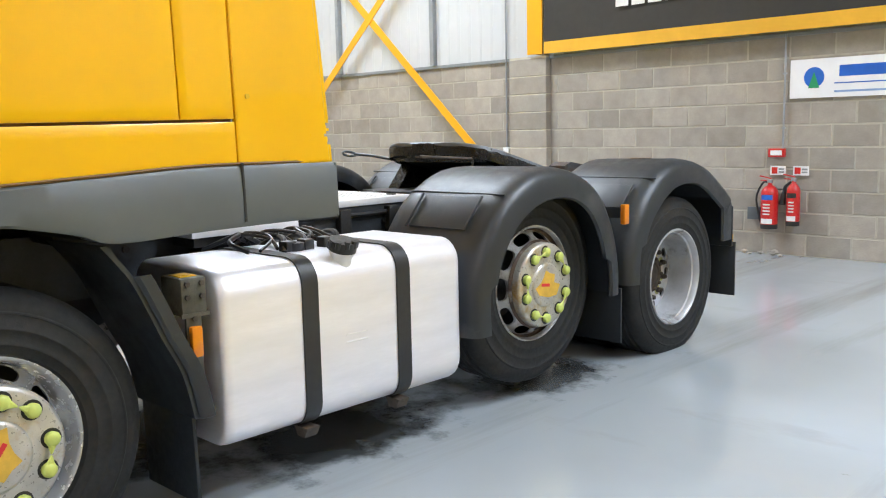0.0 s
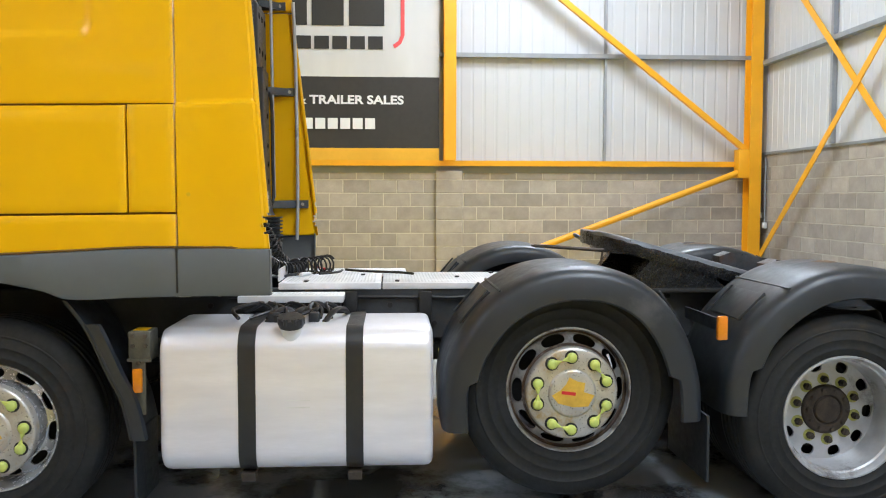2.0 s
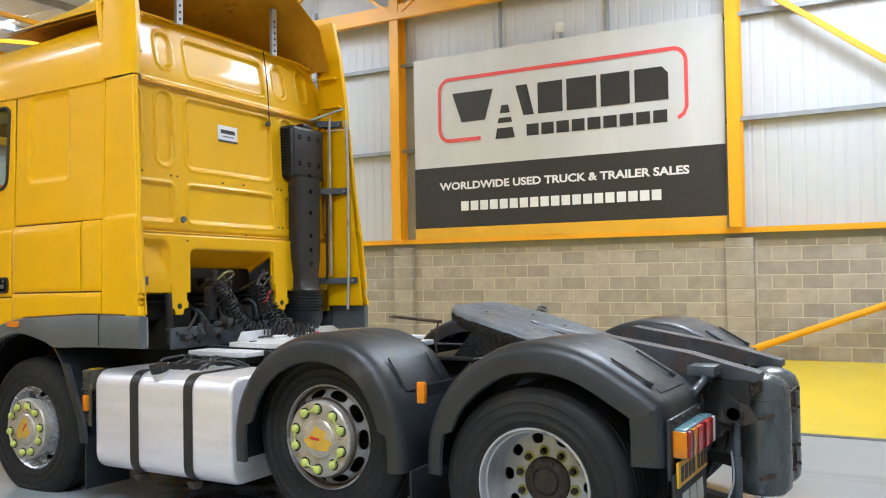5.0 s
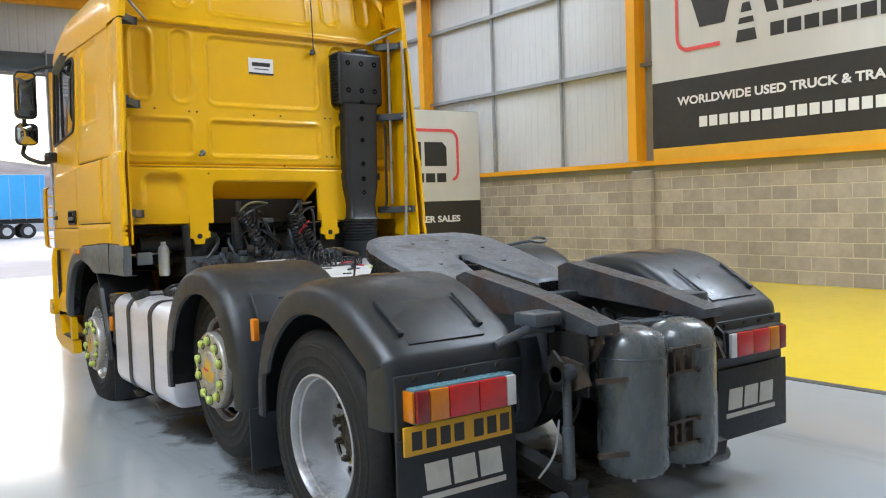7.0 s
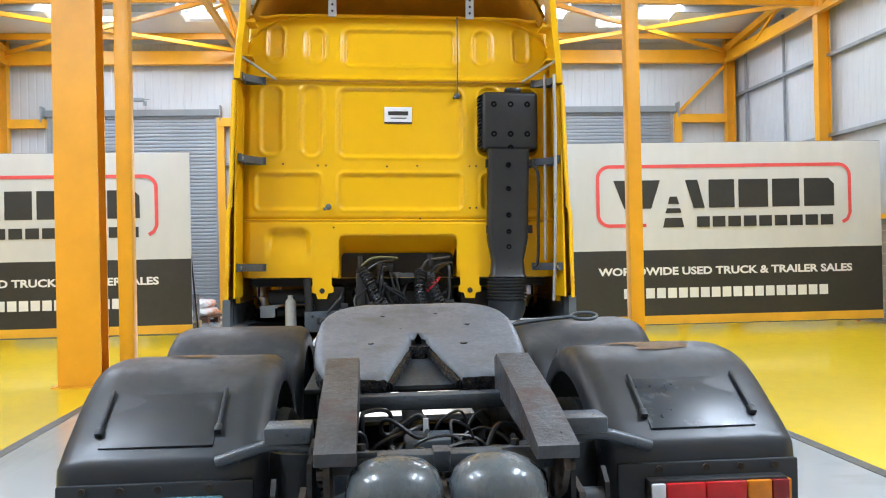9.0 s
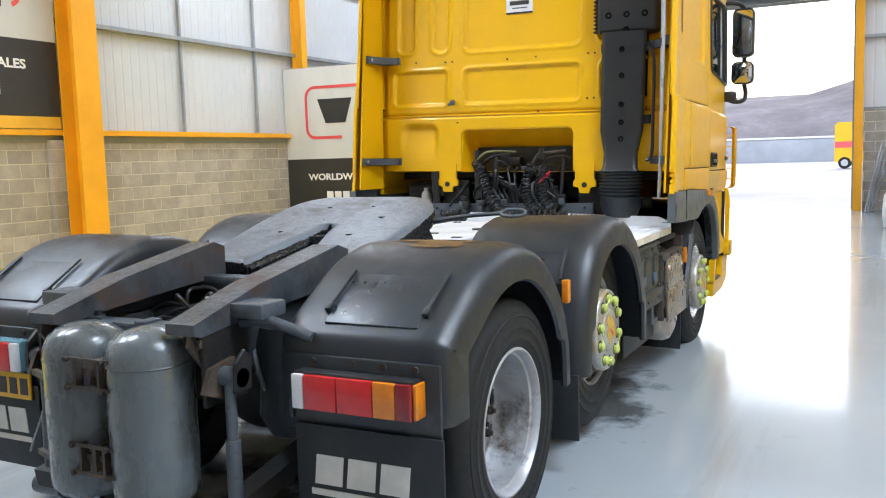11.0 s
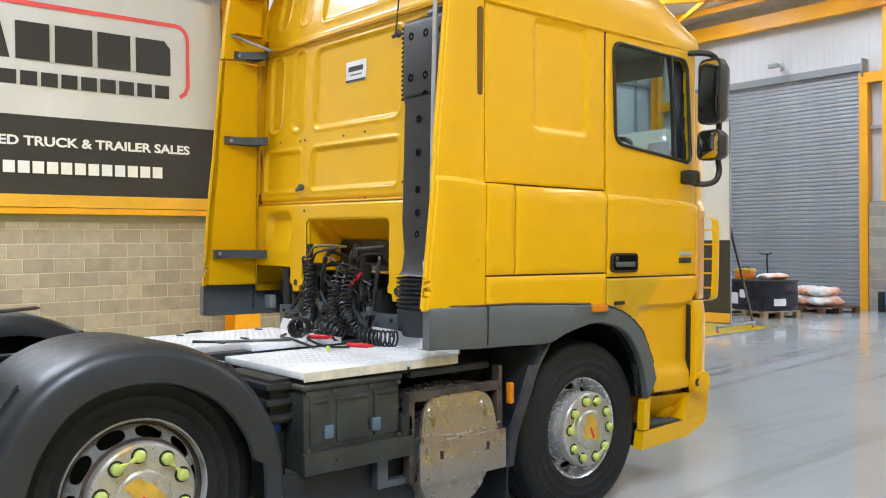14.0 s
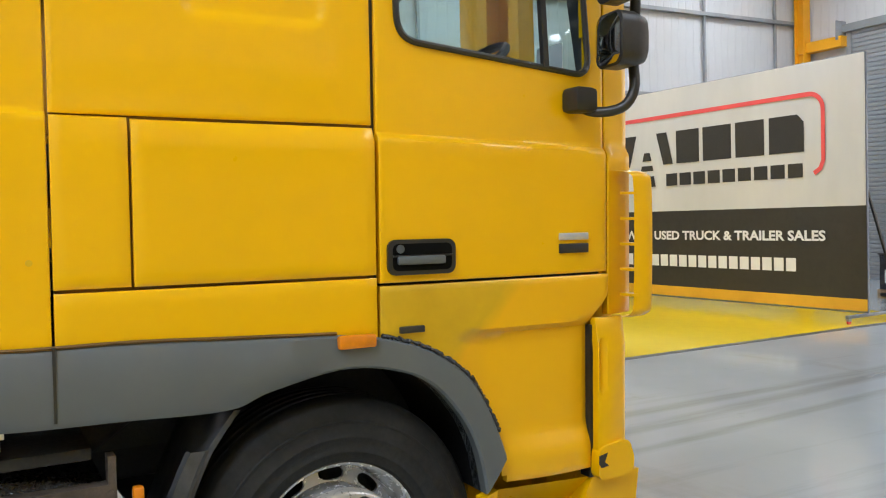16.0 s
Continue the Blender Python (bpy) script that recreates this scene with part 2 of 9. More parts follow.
M = dict(
    cab=mat("cab_paint", (0.83, 0.456, 0.0010), 0.32, var=0.03, scale=1.2, coat=0.34, rvar=0.06, bump=0.03, bscale=300, spec=0.3),
    patch=mat("repaired_paint", (0.66, 0.40, 0.010), 0.38, var=0.10, scale=2.5, coat=0.3, rvar=0.1),
    # darker cab yellow with brown patches; also draws the upper seam's shadow line
    inner_cab=mat("darker_cab_yellow", (0.60, 0.29, 0.012), 0.55, var=0.15, scale=3, dirt=(0.10, 0.05, 0.02), dirt_amount=0.3, dirt_scale=5),
    skirt=mat("grey_skirt_plastic", (0.105, 0.118, 0.125), 0.45, var=0.06, scale=2, bump=0.12, bscale=400),
    guard=mat("black_mudguard_plastic", (0.0175, 0.0225, 0.029), 0.43, var=0.22, scale=1.8, bump=0.08, bscale=200, dirt=(0.080, 0.078, 0.078), dirt_amount=0.40, dirt_scale=1.2, spec=0.60, rvar=0.11),
    dusty=mat("dusty_guard_pad", (0.020, 0.028, 0.040), 0.34, var=0.2, scale=3, bump=0.06, bscale=150, dirt=(0.13, 0.145, 0.15), dirt_amount=0.40, dirt_scale=9, spec=0.65, rvar=0.12),
    black=mat("black_plastic", (0.021, 0.021, 0.022), 0.42, var=0.18, scale=4, bump=0.1, bscale=200),
    dark=mat("chassis_grease", (0.018, 0.017, 0.016), 0.6, var=0.3, scale=6, bump=0.5, bscale=60, dirt=(0.06, 0.045, 0.03), dirt_amount=0.35, dirt_scale=5),
    steel=mat("grey_painted_steel", (0.082, 0.096, 0.112), 0.36, var=0.22, scale=5, bump=0.4, bscale=80, dirt=(0.085, 0.058, 0.044), dirt_amount=0.30, dirt_scale=4, rvar=0.18),
    plate=mat("fifth_wheel_steel", (0.150, 0.168, 0.196), 0.38, metal=0.1, var=0.16, scale=4, bump=0.45, bscale=70, dirt=(0.105, 0.092, 0.085), dirt_amount=0.50, dirt_scale=2.2, rvar=0.18),
    rampst=mat("ramp_steel", (0.078, 0.086, 0.098), 0.38, metal=0.1, var=0.32, scale=7, bump=0.8, bscale=40, dirt=(0.088, 0.050, 0.032), dirt_amount=0.60, dirt_scale=4, rvar=0.18),
    tank=mat("brushed_aluminium", (0.82, 0.815, 0.86), 0.36, metal=0.42, var=0.05, scale=2, bump=0.08, bscale=300, stretch=(1, 1, 6), rvar=0.08),
    alurim=mat("cream_plate_edge", (0.70, 0.65, 0.54), 0.5, metal=0.1, var=0.2, scale=9),
    alu=mat("aluminium_plate", (0.82, 0.83, 0.85), 0.42, metal=0.2, var=0.12, scale=3, dirt=(0.06, 0.055, 0.05), dirt_amount=0.12, dirt_scale=6),
    chrome=mat("steel_cover", (0.43, 0.375, 0.315), 0.30, metal=0.75, var=0.12, scale=1.6, rvar=0.12, bump=0.02, bscale=20),
    shieldyel=mat("yellow_heat_stain", (0.36, 0.25, 0.09), 0.4, metal=0.5, var=0.2, scale=12),
    rim=mat("silver_wheel", (0.50, 0.51, 0.53), 0.38, metal=0.4, var=0.15, scale=5, dirt=(0.085, 0.066, 0.052), dirt_amount=0.42, dirt_scale=3.2),
    cap=mat("wheel_cap", (0.52, 0.50, 0.46), 0.32, metal=0.5, var=0.15, scale=9, dirt=(0.40, 0.27, 0.09), dirt_amount=0.50, dirt_scale=7),
    hub=mat("rusty_hub", (0.050, 0.036, 0.026), 0.8, var=0.35, scale=18, bump=0.6, bscale=60),
    rubber=mat("tyre_rubber", (0.0155, 0.016, 0.0162), 0.68, var=0.25, scale=5, bump=0.25, bscale=120, dirt=(0.038, 0.031, 0.024), dirt_amount=0.34, dirt_scale=3, spec=0.35),
    flap=mat("rubber_flap", (0.015, 0.019, 0.024), 0.5, var=0.18, scale=4, bump=0.25, bscale=80, dirt=(0.05, 0.048, 0.045), dirt_amount=0.25, dirt_scale=3),
    lime=mat("fluorescent_plastic", (0.56, 0.64, 0.15), 0.45, var=0.12, scale=20),
    amber=mat("amber_lens", (0.72, 0.22, 0.008), 0.2, var=0.08, scale=30, coat=0.4),
    red=mat("red_lens", (0.62, 0.015, 0.02), 0.2, var=0.08, scale=30, coat=0.5),
    darkred=mat("dark_red_lens", (0.26, 0.010, 0.014), 0.2, var=0.08, scale=30, coat=0.5),
    clear=mat("clear_lens", (0.72, 0.72, 0.74), 0.2, var=0.05, scale=30, coat=0.5),
    blue=mat("blue_plastic", (0.02, 0.13, 0.55), 0.4, var=0.1, scale=4),
    teal=mat("teal_lens_edge", (0.13, 0.27, 0.32), 0.25, var=0.1, scale=10),
    dullblue=mat("dirty_blue_latch", (0.10, 0.15, 0.21), 0.6, var=0.2, scale=14),
    paleblue=mat("pale_blue_plastic", (0.22, 0.36, 0.62), 0.5, var=0.1, scale=10),
    plateyel=mat("yellow_plate", (0.74, 0.40, 0.02), 0.4, var=0.06, scale=10),
    white=mat("white_print", (0.80, 0.80, 0.80), 0.5, var=0.03, scale=5),
    offwhite=mat("white_plastic", (0.66, 0.66, 0.62), 0.5, var=0.1, scale=8),
    redcoil=mat("red_connector", (0.62, 0.02, 0.03), 0.4, var=0.1, scale=10),
    cable=mat("black_cable", (0.017, 0.017, 0.018), 0.38, var=0.1, scale=10),
    boxgrey=mat("battery_box", (0.036, 0.041, 0.037), 0.42, var=0.3, scale=5, bump=0.4, bscale=60, dirt=(0.075, 0.062, 0.044), dirt_amount=0.36, dirt_scale=3, rvar=0.15),
    rust=mat("rusty_bracket", (0.078, 0.058, 0.043), 0.6, var=0.35, scale=12, bump=0.5, bscale=70, dirt=(0.12, 0.075, 0.045), dirt_amount=0.25, dirt_scale=6),
    # yellow paint with the shade of gaps and slots put into the colour
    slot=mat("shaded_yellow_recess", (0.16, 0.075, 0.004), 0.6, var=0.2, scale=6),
    # near black, with the shade of hollows put into the colour
    pit=mat("recess_shade_black", (0.0035, 0.0035, 0.0035), 0.9, var=0.1, scale=10, spec=0.1),
    grease=mat("black_grease", (0.012, 0.012, 0.013), 0.26, var=0.3, scale=12, bump=0.9, bscale=35, rvar=0.2),
    oldsteel=mat("olive_dirty_steel", (0.105, 0.098, 0.072), 0.55, var=0.3, scale=12, bump=0.4, bscale=60, dirt=(0.05, 0.036, 0.025), dirt_amount=0.4, dirt_scale=8),
    chassis=mat("chassis_paint", (0.040, 0.046, 0.052), 0.45, var=0.3, scale=6, bump=0.4, bscale=70, dirt=(0.060, 0.046, 0.034), dirt_amount=0.36, dirt_scale=4, rvar=0.15),
    stain=mat("orange_rust_stain", (0.170, 0.092, 0.026), 0.6, var=0.35, scale=9, bump=0.2, bscale=60),
    lining=mat("pale_cab_lining", (0.40, 0.40, 0.39), 0.85, var=0.06, scale=6),
    cloth=mat("grey_seat_cloth", (0.055, 0.057, 0.062), 0.9, var=0.15, scale=10),
    # the hall
    yellow=mat("yellow_steelwork", (0.86, 0.40, 0.012), 0.40, var=0.06, scale=1.5, bump=0.05, bscale=200),
    clad=mat("white_cladding", (0.56, 0.575, 0.59), 0.55, var=0.04, scale=0.8),
    roof=mat("roof_sheet", (0.70, 0.71, 0.72), 0.6, var=0.04, scale=0.8),
    girt=mat("galvanised_rail", (0.33, 0.35, 0.37), 0.5, metal=0.3, var=0.12, scale=3),
    flash=mat("grey_flashing", (0.24, 0.26, 0.27), 0.45, var=0.08, scale=2),
    mortar=mat("cream_mortar", (0.57, 0.52, 0.41), 0.9, var=0.08, scale=10, bump=0.4, bscale=120),
    mortar2=mat("grey_mortar", (0.45, 0.41, 0.34), 0.9, var=0.08, scale=10, bump=0.4, bscale=120),
    shutter=mat("roller_shutter", (0.33, 0.355, 0.38), 0.40, metal=0.35, var=0.06, scale=1.5),
    yfloor=mat("yellow_floor_paint", (0.84, 0.60, 0.006), 0.22, var=0.03, scale=0.6, rvar=0.03, coat=0.2),
    fline=mat("dark_floor_line", (0.10, 0.10, 0.09), 0.5, var=0.2, scale=4),
    bansilver=mat("silver_banner", (0.62, 0.62, 0.61), 0.42, var=0.08, scale=0.6, stretch=(1, 1, 0.3)),
    banblack=mat("black_banner", (0.032, 0.030, 0.027), 0.5, var=0.08, scale=1.2),
    banyel=mat("yellow_banner", (0.78, 0.42, 0.03), 0.5, var=0.08, scale=1.5),
    banink=mat("banner_ink", (0.028, 0.027, 0.025), 0.5, var=0.05, scale=5),
    banred=mat("red_banner_line", (0.78, 0.09, 0.09), 0.5, var=0.05, scale=5),
    card=mat("cardboard", (0.42, 0.28, 0.15), 0.8, var=0.12, scale=4),
    wood=mat("pallet_wood", (0.42, 0.29, 0.16), 0.8, var=0.25, scale=5, stretch=(1, 8, 8), bump=0.3, bscale=60),
    palewood=mat("pale_crate_wood", (0.58, 0.46, 0.28), 0.75, var=0.15, scale=5, bump=0.2, bscale=60),
    darkwood=mat("brown_pallet_wood", (0.16, 0.075, 0.040), 0.8, var=0.25, scale=5, bump=0.3, bscale=60),
    film=mat("black_wrap", (0.02, 0.022, 0.035), 0.22, var=0.3, scale=6, bump=0.8, bscale=14),
    extred=mat("extinguisher_red", (0.60, 0.02, 0.02), 0.3, var=0.06, scale=10, coat=0.3),
    tarmac=mat("yard_concrete", (0.52, 0.52, 0.53), 0.85, var=0.1, scale=0.3),
    # moor colour paled and blued, distance haze put into it
    hill=mat("hazy_moor", (0.20, 0.185, 0.20), 0.95, var=0.3, scale=0.05),
    trailer=mat("blue_curtain", (0.04, 0.32, 0.66), 0.5, var=0.06, scale=0.5),
    paper=mat("white_paper", (0.80, 0.80, 0.82), 0.6, var=0.03, scale=5),
)


def glass_mat():
    m = bpy.data.materials.new("window_glass")
    m.use_nodes = True
    t = m.node_tree
    nd, ln = t.nodes, t.links.new
    nd.remove(nd["Principled BSDF"])
    see = nd.new("ShaderNodeBsdfTransparent")
    see.inputs["Color"].default_value = (0.62, 0.74, 0.75, 1)
    gl = nd.new("ShaderNodeBsdfGlossy")
    gl.inputs["Roughness"].default_value = 0.01
    lw = nd.new("ShaderNodeLayerWeight")
    fr = nd.new("ShaderNodeMapRange")
    fr.interpolation_type = "SMOOTHERSTEP"
    for i, q in enumerate((0.35, 1.05, 0.05, 0.95)):
        fr.inputs[i + 1].default_value = q
    ln(lw.outputs["Facing"], fr.inputs[0])
    mx = nd.new("ShaderNodeMixShader")
    ln(fr.outputs[0], mx.inputs[0]); ln(see.outputs[0], mx.inputs[1]); ln(gl.outputs[0], mx.inputs[2])
    ln(mx.outputs[0], nd["Material Output"].inputs["Surface"])
    return m


def mirror_mat():
    m = bpy.data.materials.new("mirror_glass")
    m.use_nodes = True
    b = m.node_tree.nodes["Principled BSDF"]
    b.inputs["Base Color"].default_value = (0.60, 0.61, 0.62, 1)
    b.inputs["Metallic"].default_value = 1.0
    b.inputs["Roughness"].default_value = 0.02
    return m


def floor_mat():
    """Grey painted concrete, glossy, with traffic streaks along the lane, scuffs, oil stains and the lorry's shade
    painted in.
    """
    m = mat("grey_floor_paint", (0.370, 0.404, 0.430), 0.19, var=0.05, scale=0.35, rvar=0.04, coat=0.30)
    t = m.node_tree
    nd, ln = t.nodes, t.links.new
    b = nd["Principled BSDF"]
    base = b.inputs["Base Color"].links[0].from_socket
    tc = nd.new("ShaderNodeTexCoord")

    def stain(stretch, scale, a, c, col, src, shift=(0, 0, 0), amount=1.0):
        mp = nd.new("ShaderNodeMapping")
        mp.inputs["Scale"].default_value, mp.inputs["Location"].default_value = stretch, shift
        ln(tc.outputs["Object"], mp.inputs[0])
        n = nd.new("ShaderNodeTexNoise")
        n.inputs["Scale"].default_value, n.inputs["Detail"].default_value, n.inputs["Roughness"].default_value = scale, 8, 0.65
        ln(mp.outputs[0], n.inputs["Vector"])
        r = nd.new("ShaderNodeMapRange")
        for i, q in enumerate((a, c, 0, amount)):
            r.inputs[i + 1].default_value = q
        ln(n.outputs["Fac"], r.inputs[0])
        x = nd.new("ShaderNodeMix")
        x.data_type = "RGBA"
        ln(r.outputs[0], x.inputs[0]); ln(src, x.inputs[6])
        x.inputs[7].default_value = (*col, 1)
        return x.outputs[2]

    c = stain((1.2, 0.10, 1), 1.1, 0.55, 0.72, (0.22, 0.225, 0.22), base, (3, 0, 0), 0.75)
    c = stain((0.4, 1.0, 1), 0.8, 0.60, 0.75, (0.25, 0.25, 0.24), c, (9, 2, 0), 0.6)
    c = stain((1, 1, 1), 5.0, 0.70, 0.75, (0.12, 0.11, 0.10), c, (1, 7, 0), 0.8)
    c = stain((0.6, 0.6, 1), 2.2, 0.66, 0.74, (0.20, 0.19, 0.17), c, (4, 1, 0), 0.5)
    # tyre tracks along the lane in front of the lorry
    mp, sx, n = nd.new("ShaderNodeMapping"), nd.new("ShaderNodeSeparateXYZ"), nd.new("ShaderNodeTexNoise")
    mp.inputs["Scale"].default_value = (2.5, 0.22, 1)
    n.inputs["Scale"].default_value, n.inputs["Detail"].default_value, n.inputs["Roughness"].default_value = 2.0, 8, 0.7
    ln(tc.outputs["Object"], mp.inputs[0]); ln(mp.outputs[0], n.inputs["Vector"]); ln(tc.outputs["Object"], sx.inputs[0])
    for at, half, lean in ((-0.36, 0.10, 0.09), (0.06, 0.07, 0.09), (-1.15, 0.09, 0.03)):
        u = nd.new("ShaderNodeMath")
        u.operation, u.inputs[1].default_value = "MULTIPLY_ADD", lean
        ln(sx.outputs[1], u.inputs[0]); ln(sx.outputs[0], u.inputs[2])
        w = nd.new("ShaderNodeMath")
        w.operation, w.inputs[1].default_value = "SUBTRACT", at
        ln(u.outputs[0], w.inputs[0])
        e = nd.new("ShaderNodeMath")
        e.operation = "ABSOLUTE"
        ln(w.outputs[0], e.inputs[0])
        r, f, v = nd.new("ShaderNodeMapRange"), nd.new("ShaderNodeMapRange"), nd.new("ShaderNodeMapRange")
        for node, q in ((r, (half * 0.4, half * 1.3, 1.0, 0.0)), (f, (5.6, 7.0, 0.0, 1.0)), (v, (0.35, 0.65, 0.15, 0.75))):
            for i, z in enumerate(q):
                node.inputs[i + 1].default_value = z
        ln(e.outputs[0], r.inputs[0]); ln(sx.outputs[1], f.inputs[0]); ln(n.outputs["Fac"], v.inputs[0])
        a, k = nd.new("ShaderNodeMath"), nd.new("ShaderNodeMath")
        a.operation = k.operation = "MULTIPLY"
        ln(r.outputs[0], a.inputs[0]); ln(f.outputs[0], a.inputs[1]); ln(a.outputs[0], k.inputs[0]); ln(v.outputs[0], k.inputs[1])
        x = nd.new("ShaderNodeMix")
        x.data_type = "RGBA"
        ln(k.outputs[0], x.inputs[0]); ln(c, x.inputs[6])
        x.inputs[7].default_value = (0.19, 0.195, 0.195, 1)
        c = x.outputs[2]
    # oil and the parked lorry's ground shade, painted as broken patches round spots
    n = nd.new("ShaderNodeTexNoise")
    n.inputs["Scale"].default_value, n.inputs["Detail"].default_value, n.inputs["Roughness"].default_value = 2.6, 9, 0.68
    ln(tc.outputs["Object"], n.inputs["Vector"])
    total = None
    for x, y, a, e in ((-0.95, 1.05, 0.55, 0.75), (-0.75, 2.3, 0.7, 1.2), (0.1, 0.4, 0.9, 1.3), (-0.1, 3.0, 0.9, 1.2), (0.9, 1.9, 0.6, 1.3), (-0.85, -0.1, 0.45, 0.7), (0.15, -1.0, 0.45, 0.35)):
        mp = nd.new("ShaderNodeMapping")
        mp.inputs["Location"].default_value, mp.inputs["Scale"].default_value = (-x / a, -y / e, 0), (1 / a, 1 / e, 0)
        ln(tc.outputs["Object"], mp.inputs[0])
        le = nd.new("ShaderNodeVectorMath")
        le.operation = "LENGTH"
        ln(mp.outputs[0], le.inputs[0])
        r = nd.new("ShaderNodeMapRange")
        for i, q in enumerate((0.1, 1.25, 0.36, -0.25)):
            r.inputs[i + 1].default_value = q
        ln(le.outputs["Value"], r.inputs[0])
        if total is None:
            total = r.outputs[0]
        else:
            mx = nd.new("ShaderNodeMath")
            mx.operation = "MAXIMUM"
            ln(total, mx.inputs[0]); ln(r.outputs[0], mx.inputs[1])
            total = mx.outputs[0]
    ad = nd.new("ShaderNodeMath")
    ad.operation = "ADD"
    ln(n.outputs["Fac"], ad.inputs[0]); ln(total, ad.inputs[1])
    r = nd.new("ShaderNodeMapRange")
    for i, q in enumerate((0.58, 0.74, 0.0, 0.88)):
        r.inputs[i + 1].default_value = q
    ln(ad.outputs[0], r.inputs[0])
    x = nd.new("ShaderNodeMix")
    x.data_type = "RGBA"
    ln(r.outputs[0], x.inputs[0]); ln(c, x.inputs[6])
    x.inputs[7].default_value = (0.045, 0.046, 0.045, 1)
    c = x.outputs[2]
    ln(c, b.inputs["Base Color"])
    return m


def block_mat(name, col):
    return mat(name, col, 0.85, var=0.10, scale=5, bump=0.7, bscale=70, rand=0.15)


def patch_mat():
    """Cab paint with an uneven sprayed patch over its upper front part."""
    m = M["patch"]
    nd, ln = m.node_tree.nodes, m.node_tree.links.new
    b = nd["Principled BSDF"]
    base = b.inputs["Base Color"].links[0].from_socket
    tc, sp, n = nd.new("ShaderNodeTexCoord"), nd.new("ShaderNodeSeparateXYZ"), nd.new("ShaderNodeTexNoise")
    n.inputs["Scale"].default_value, n.inputs["Detail"].default_value = 5, 4
    ln(tc.outputs["Object"], sp.inputs[0]); ln(tc.outputs["Object"], n.inputs["Vector"])

    def calc(kind, a, c):
        q = nd.new("ShaderNodeMath")
        q.operation = kind
        for k, v in ((0, a), (1, c)):
            if isinstance(v, float):
                q.inputs[k].default_value = v
            else:
                ln(v, q.inputs[k])
        return q.outputs[0]

    # y + wobble against the patch's edge; the strip above the crease stays patched a little further
    edge = calc("ADD", sp.outputs[1], calc("MULTIPLY", n.outputs["Fac"], 0.12))
    edge = calc("SUBTRACT", edge, calc("MULTIPLY", calc("SUBTRACT", sp.outputs[2], 1.15), 0.9))
    r = nd.new("ShaderNodeMapRange")
    for k, q in enumerate((4.40, 4.47, 0.0, 1.0)):
        r.inputs[k + 1].default_value = q
    ln(edge, r.inputs[0])
    x = nd.new("ShaderNodeMix")
    x.data_type = "RGBA"
    ln(r.outputs[0], x.inputs[0]); ln(base, x.inputs[6])
    x.inputs[7].default_value = (0.80, 0.42, 0.0015, 1)
    ln(x.outputs[2], b.inputs["Base Color"])


patch_mat()
M["block"], M["block2"] = block_mat("concrete_block", (0.385, 0.345, 0.295)), block_mat("dark_concrete_block", (0.362, 0.325, 0.280))
M["glass"], M["mirror"], M["floor"] = glass_mat(), mirror_mat(), floor_mat()


# ---- the hall ----
HX, Y0, Y1, FZ = 9.65, -4.22, 19.35, -0.02
BLOCK_L, BLOCK_H, JOINT = 0.450, 0.225, 0.011
FRAMES_Y = (1.15, 7.60, 14.35)

struct("floor", Geo().box(-HX - 0.4, HX + 0.4, Y0 - 0.4, Y1 + 0.3, FZ - 0.2, FZ), M["floor"], "glossy grey painted concrete floor with tyre marks")
EAST, WEST = (3.27, 3.00), (-3.13, -3.45)
for name, (p, q), out in (("yellow_floor_east", EAST, HX), ("yellow_floor_west", WEST, -HX)):
    s = 1 if out > 0 else -1
    struct(name, Geo().prism([(out, -1.6), (p + s * 0.05, -1.6), (q + s * 0.05, 14.4), (out, 14.4)], "z", FZ - 0.004, FZ + 0.004), M["yfloor"], "glossy yellow painted floor area")
    struct(name.replace("yellow_floor", "floor_line"), Geo().prism([(p - 0.05, -1.6), (p + 0.05, -1.6), (q + 0.05, 14.45), (q - 0.05, 14.45)], "z", FZ - 0.004, FZ + 0.005), M["fline"], "dark line along the yellow floor")
struct("floor_joint", Geo().box(-9, 3.0, 14.44, 14.46, FZ - 0.004, FZ + 0.003), M["fline"], "dark joint in the floor")


def roof_z(y):
    return 8.15 - 0.098 * abs(y - 8.2)


# middle and south rows of roof lights are unseen, added to light the hall
SKY_X, SKY_Y = (-7.2, -4.1, 4.1, 6.8), ((15.0, 17.8), (8.9, 11.7), (-1.8, 1.0))
xs = sorted([-HX - 0.3, HX + 0.3] + [x + s for x in SKY_X for s in (-0.5, 0.5)])
ys = sorted([Y0 - 0.3, Y1 + 0.3, 8.2] + [y for q in SKY_Y for y in q])
g = Geo()
for i in range(len(xs) - 1):
    for j in range(len(ys) - 1):
        cx, cy = (xs[i] + xs[i + 1]) / 2, (ys[j] + ys[j + 1]) / 2
        if any(abs(cx - x) < 0.5 for x in SKY_X) and any(a < cy < b for a, b in SKY_Y):
            continue
        a, b = ys[j], ys[j + 1]
        z, w = roof_z(a), roof_z(b)
        g.add([(x, y, zz + d) for x in (xs[i], xs[i + 1]) for y, zz in ((a, z), (b, w)) for d in (0, 0.08)],
              [(0, 1, 3, 2), (4, 6, 7, 5), (0, 4, 5, 1), (2, 3, 7, 6), (0, 2, 6, 4), (1, 5, 7, 3)])
struct("ceiling", g, M["roof"], "white profiled roof sheeting with roof lights", angle=0)
n = 0
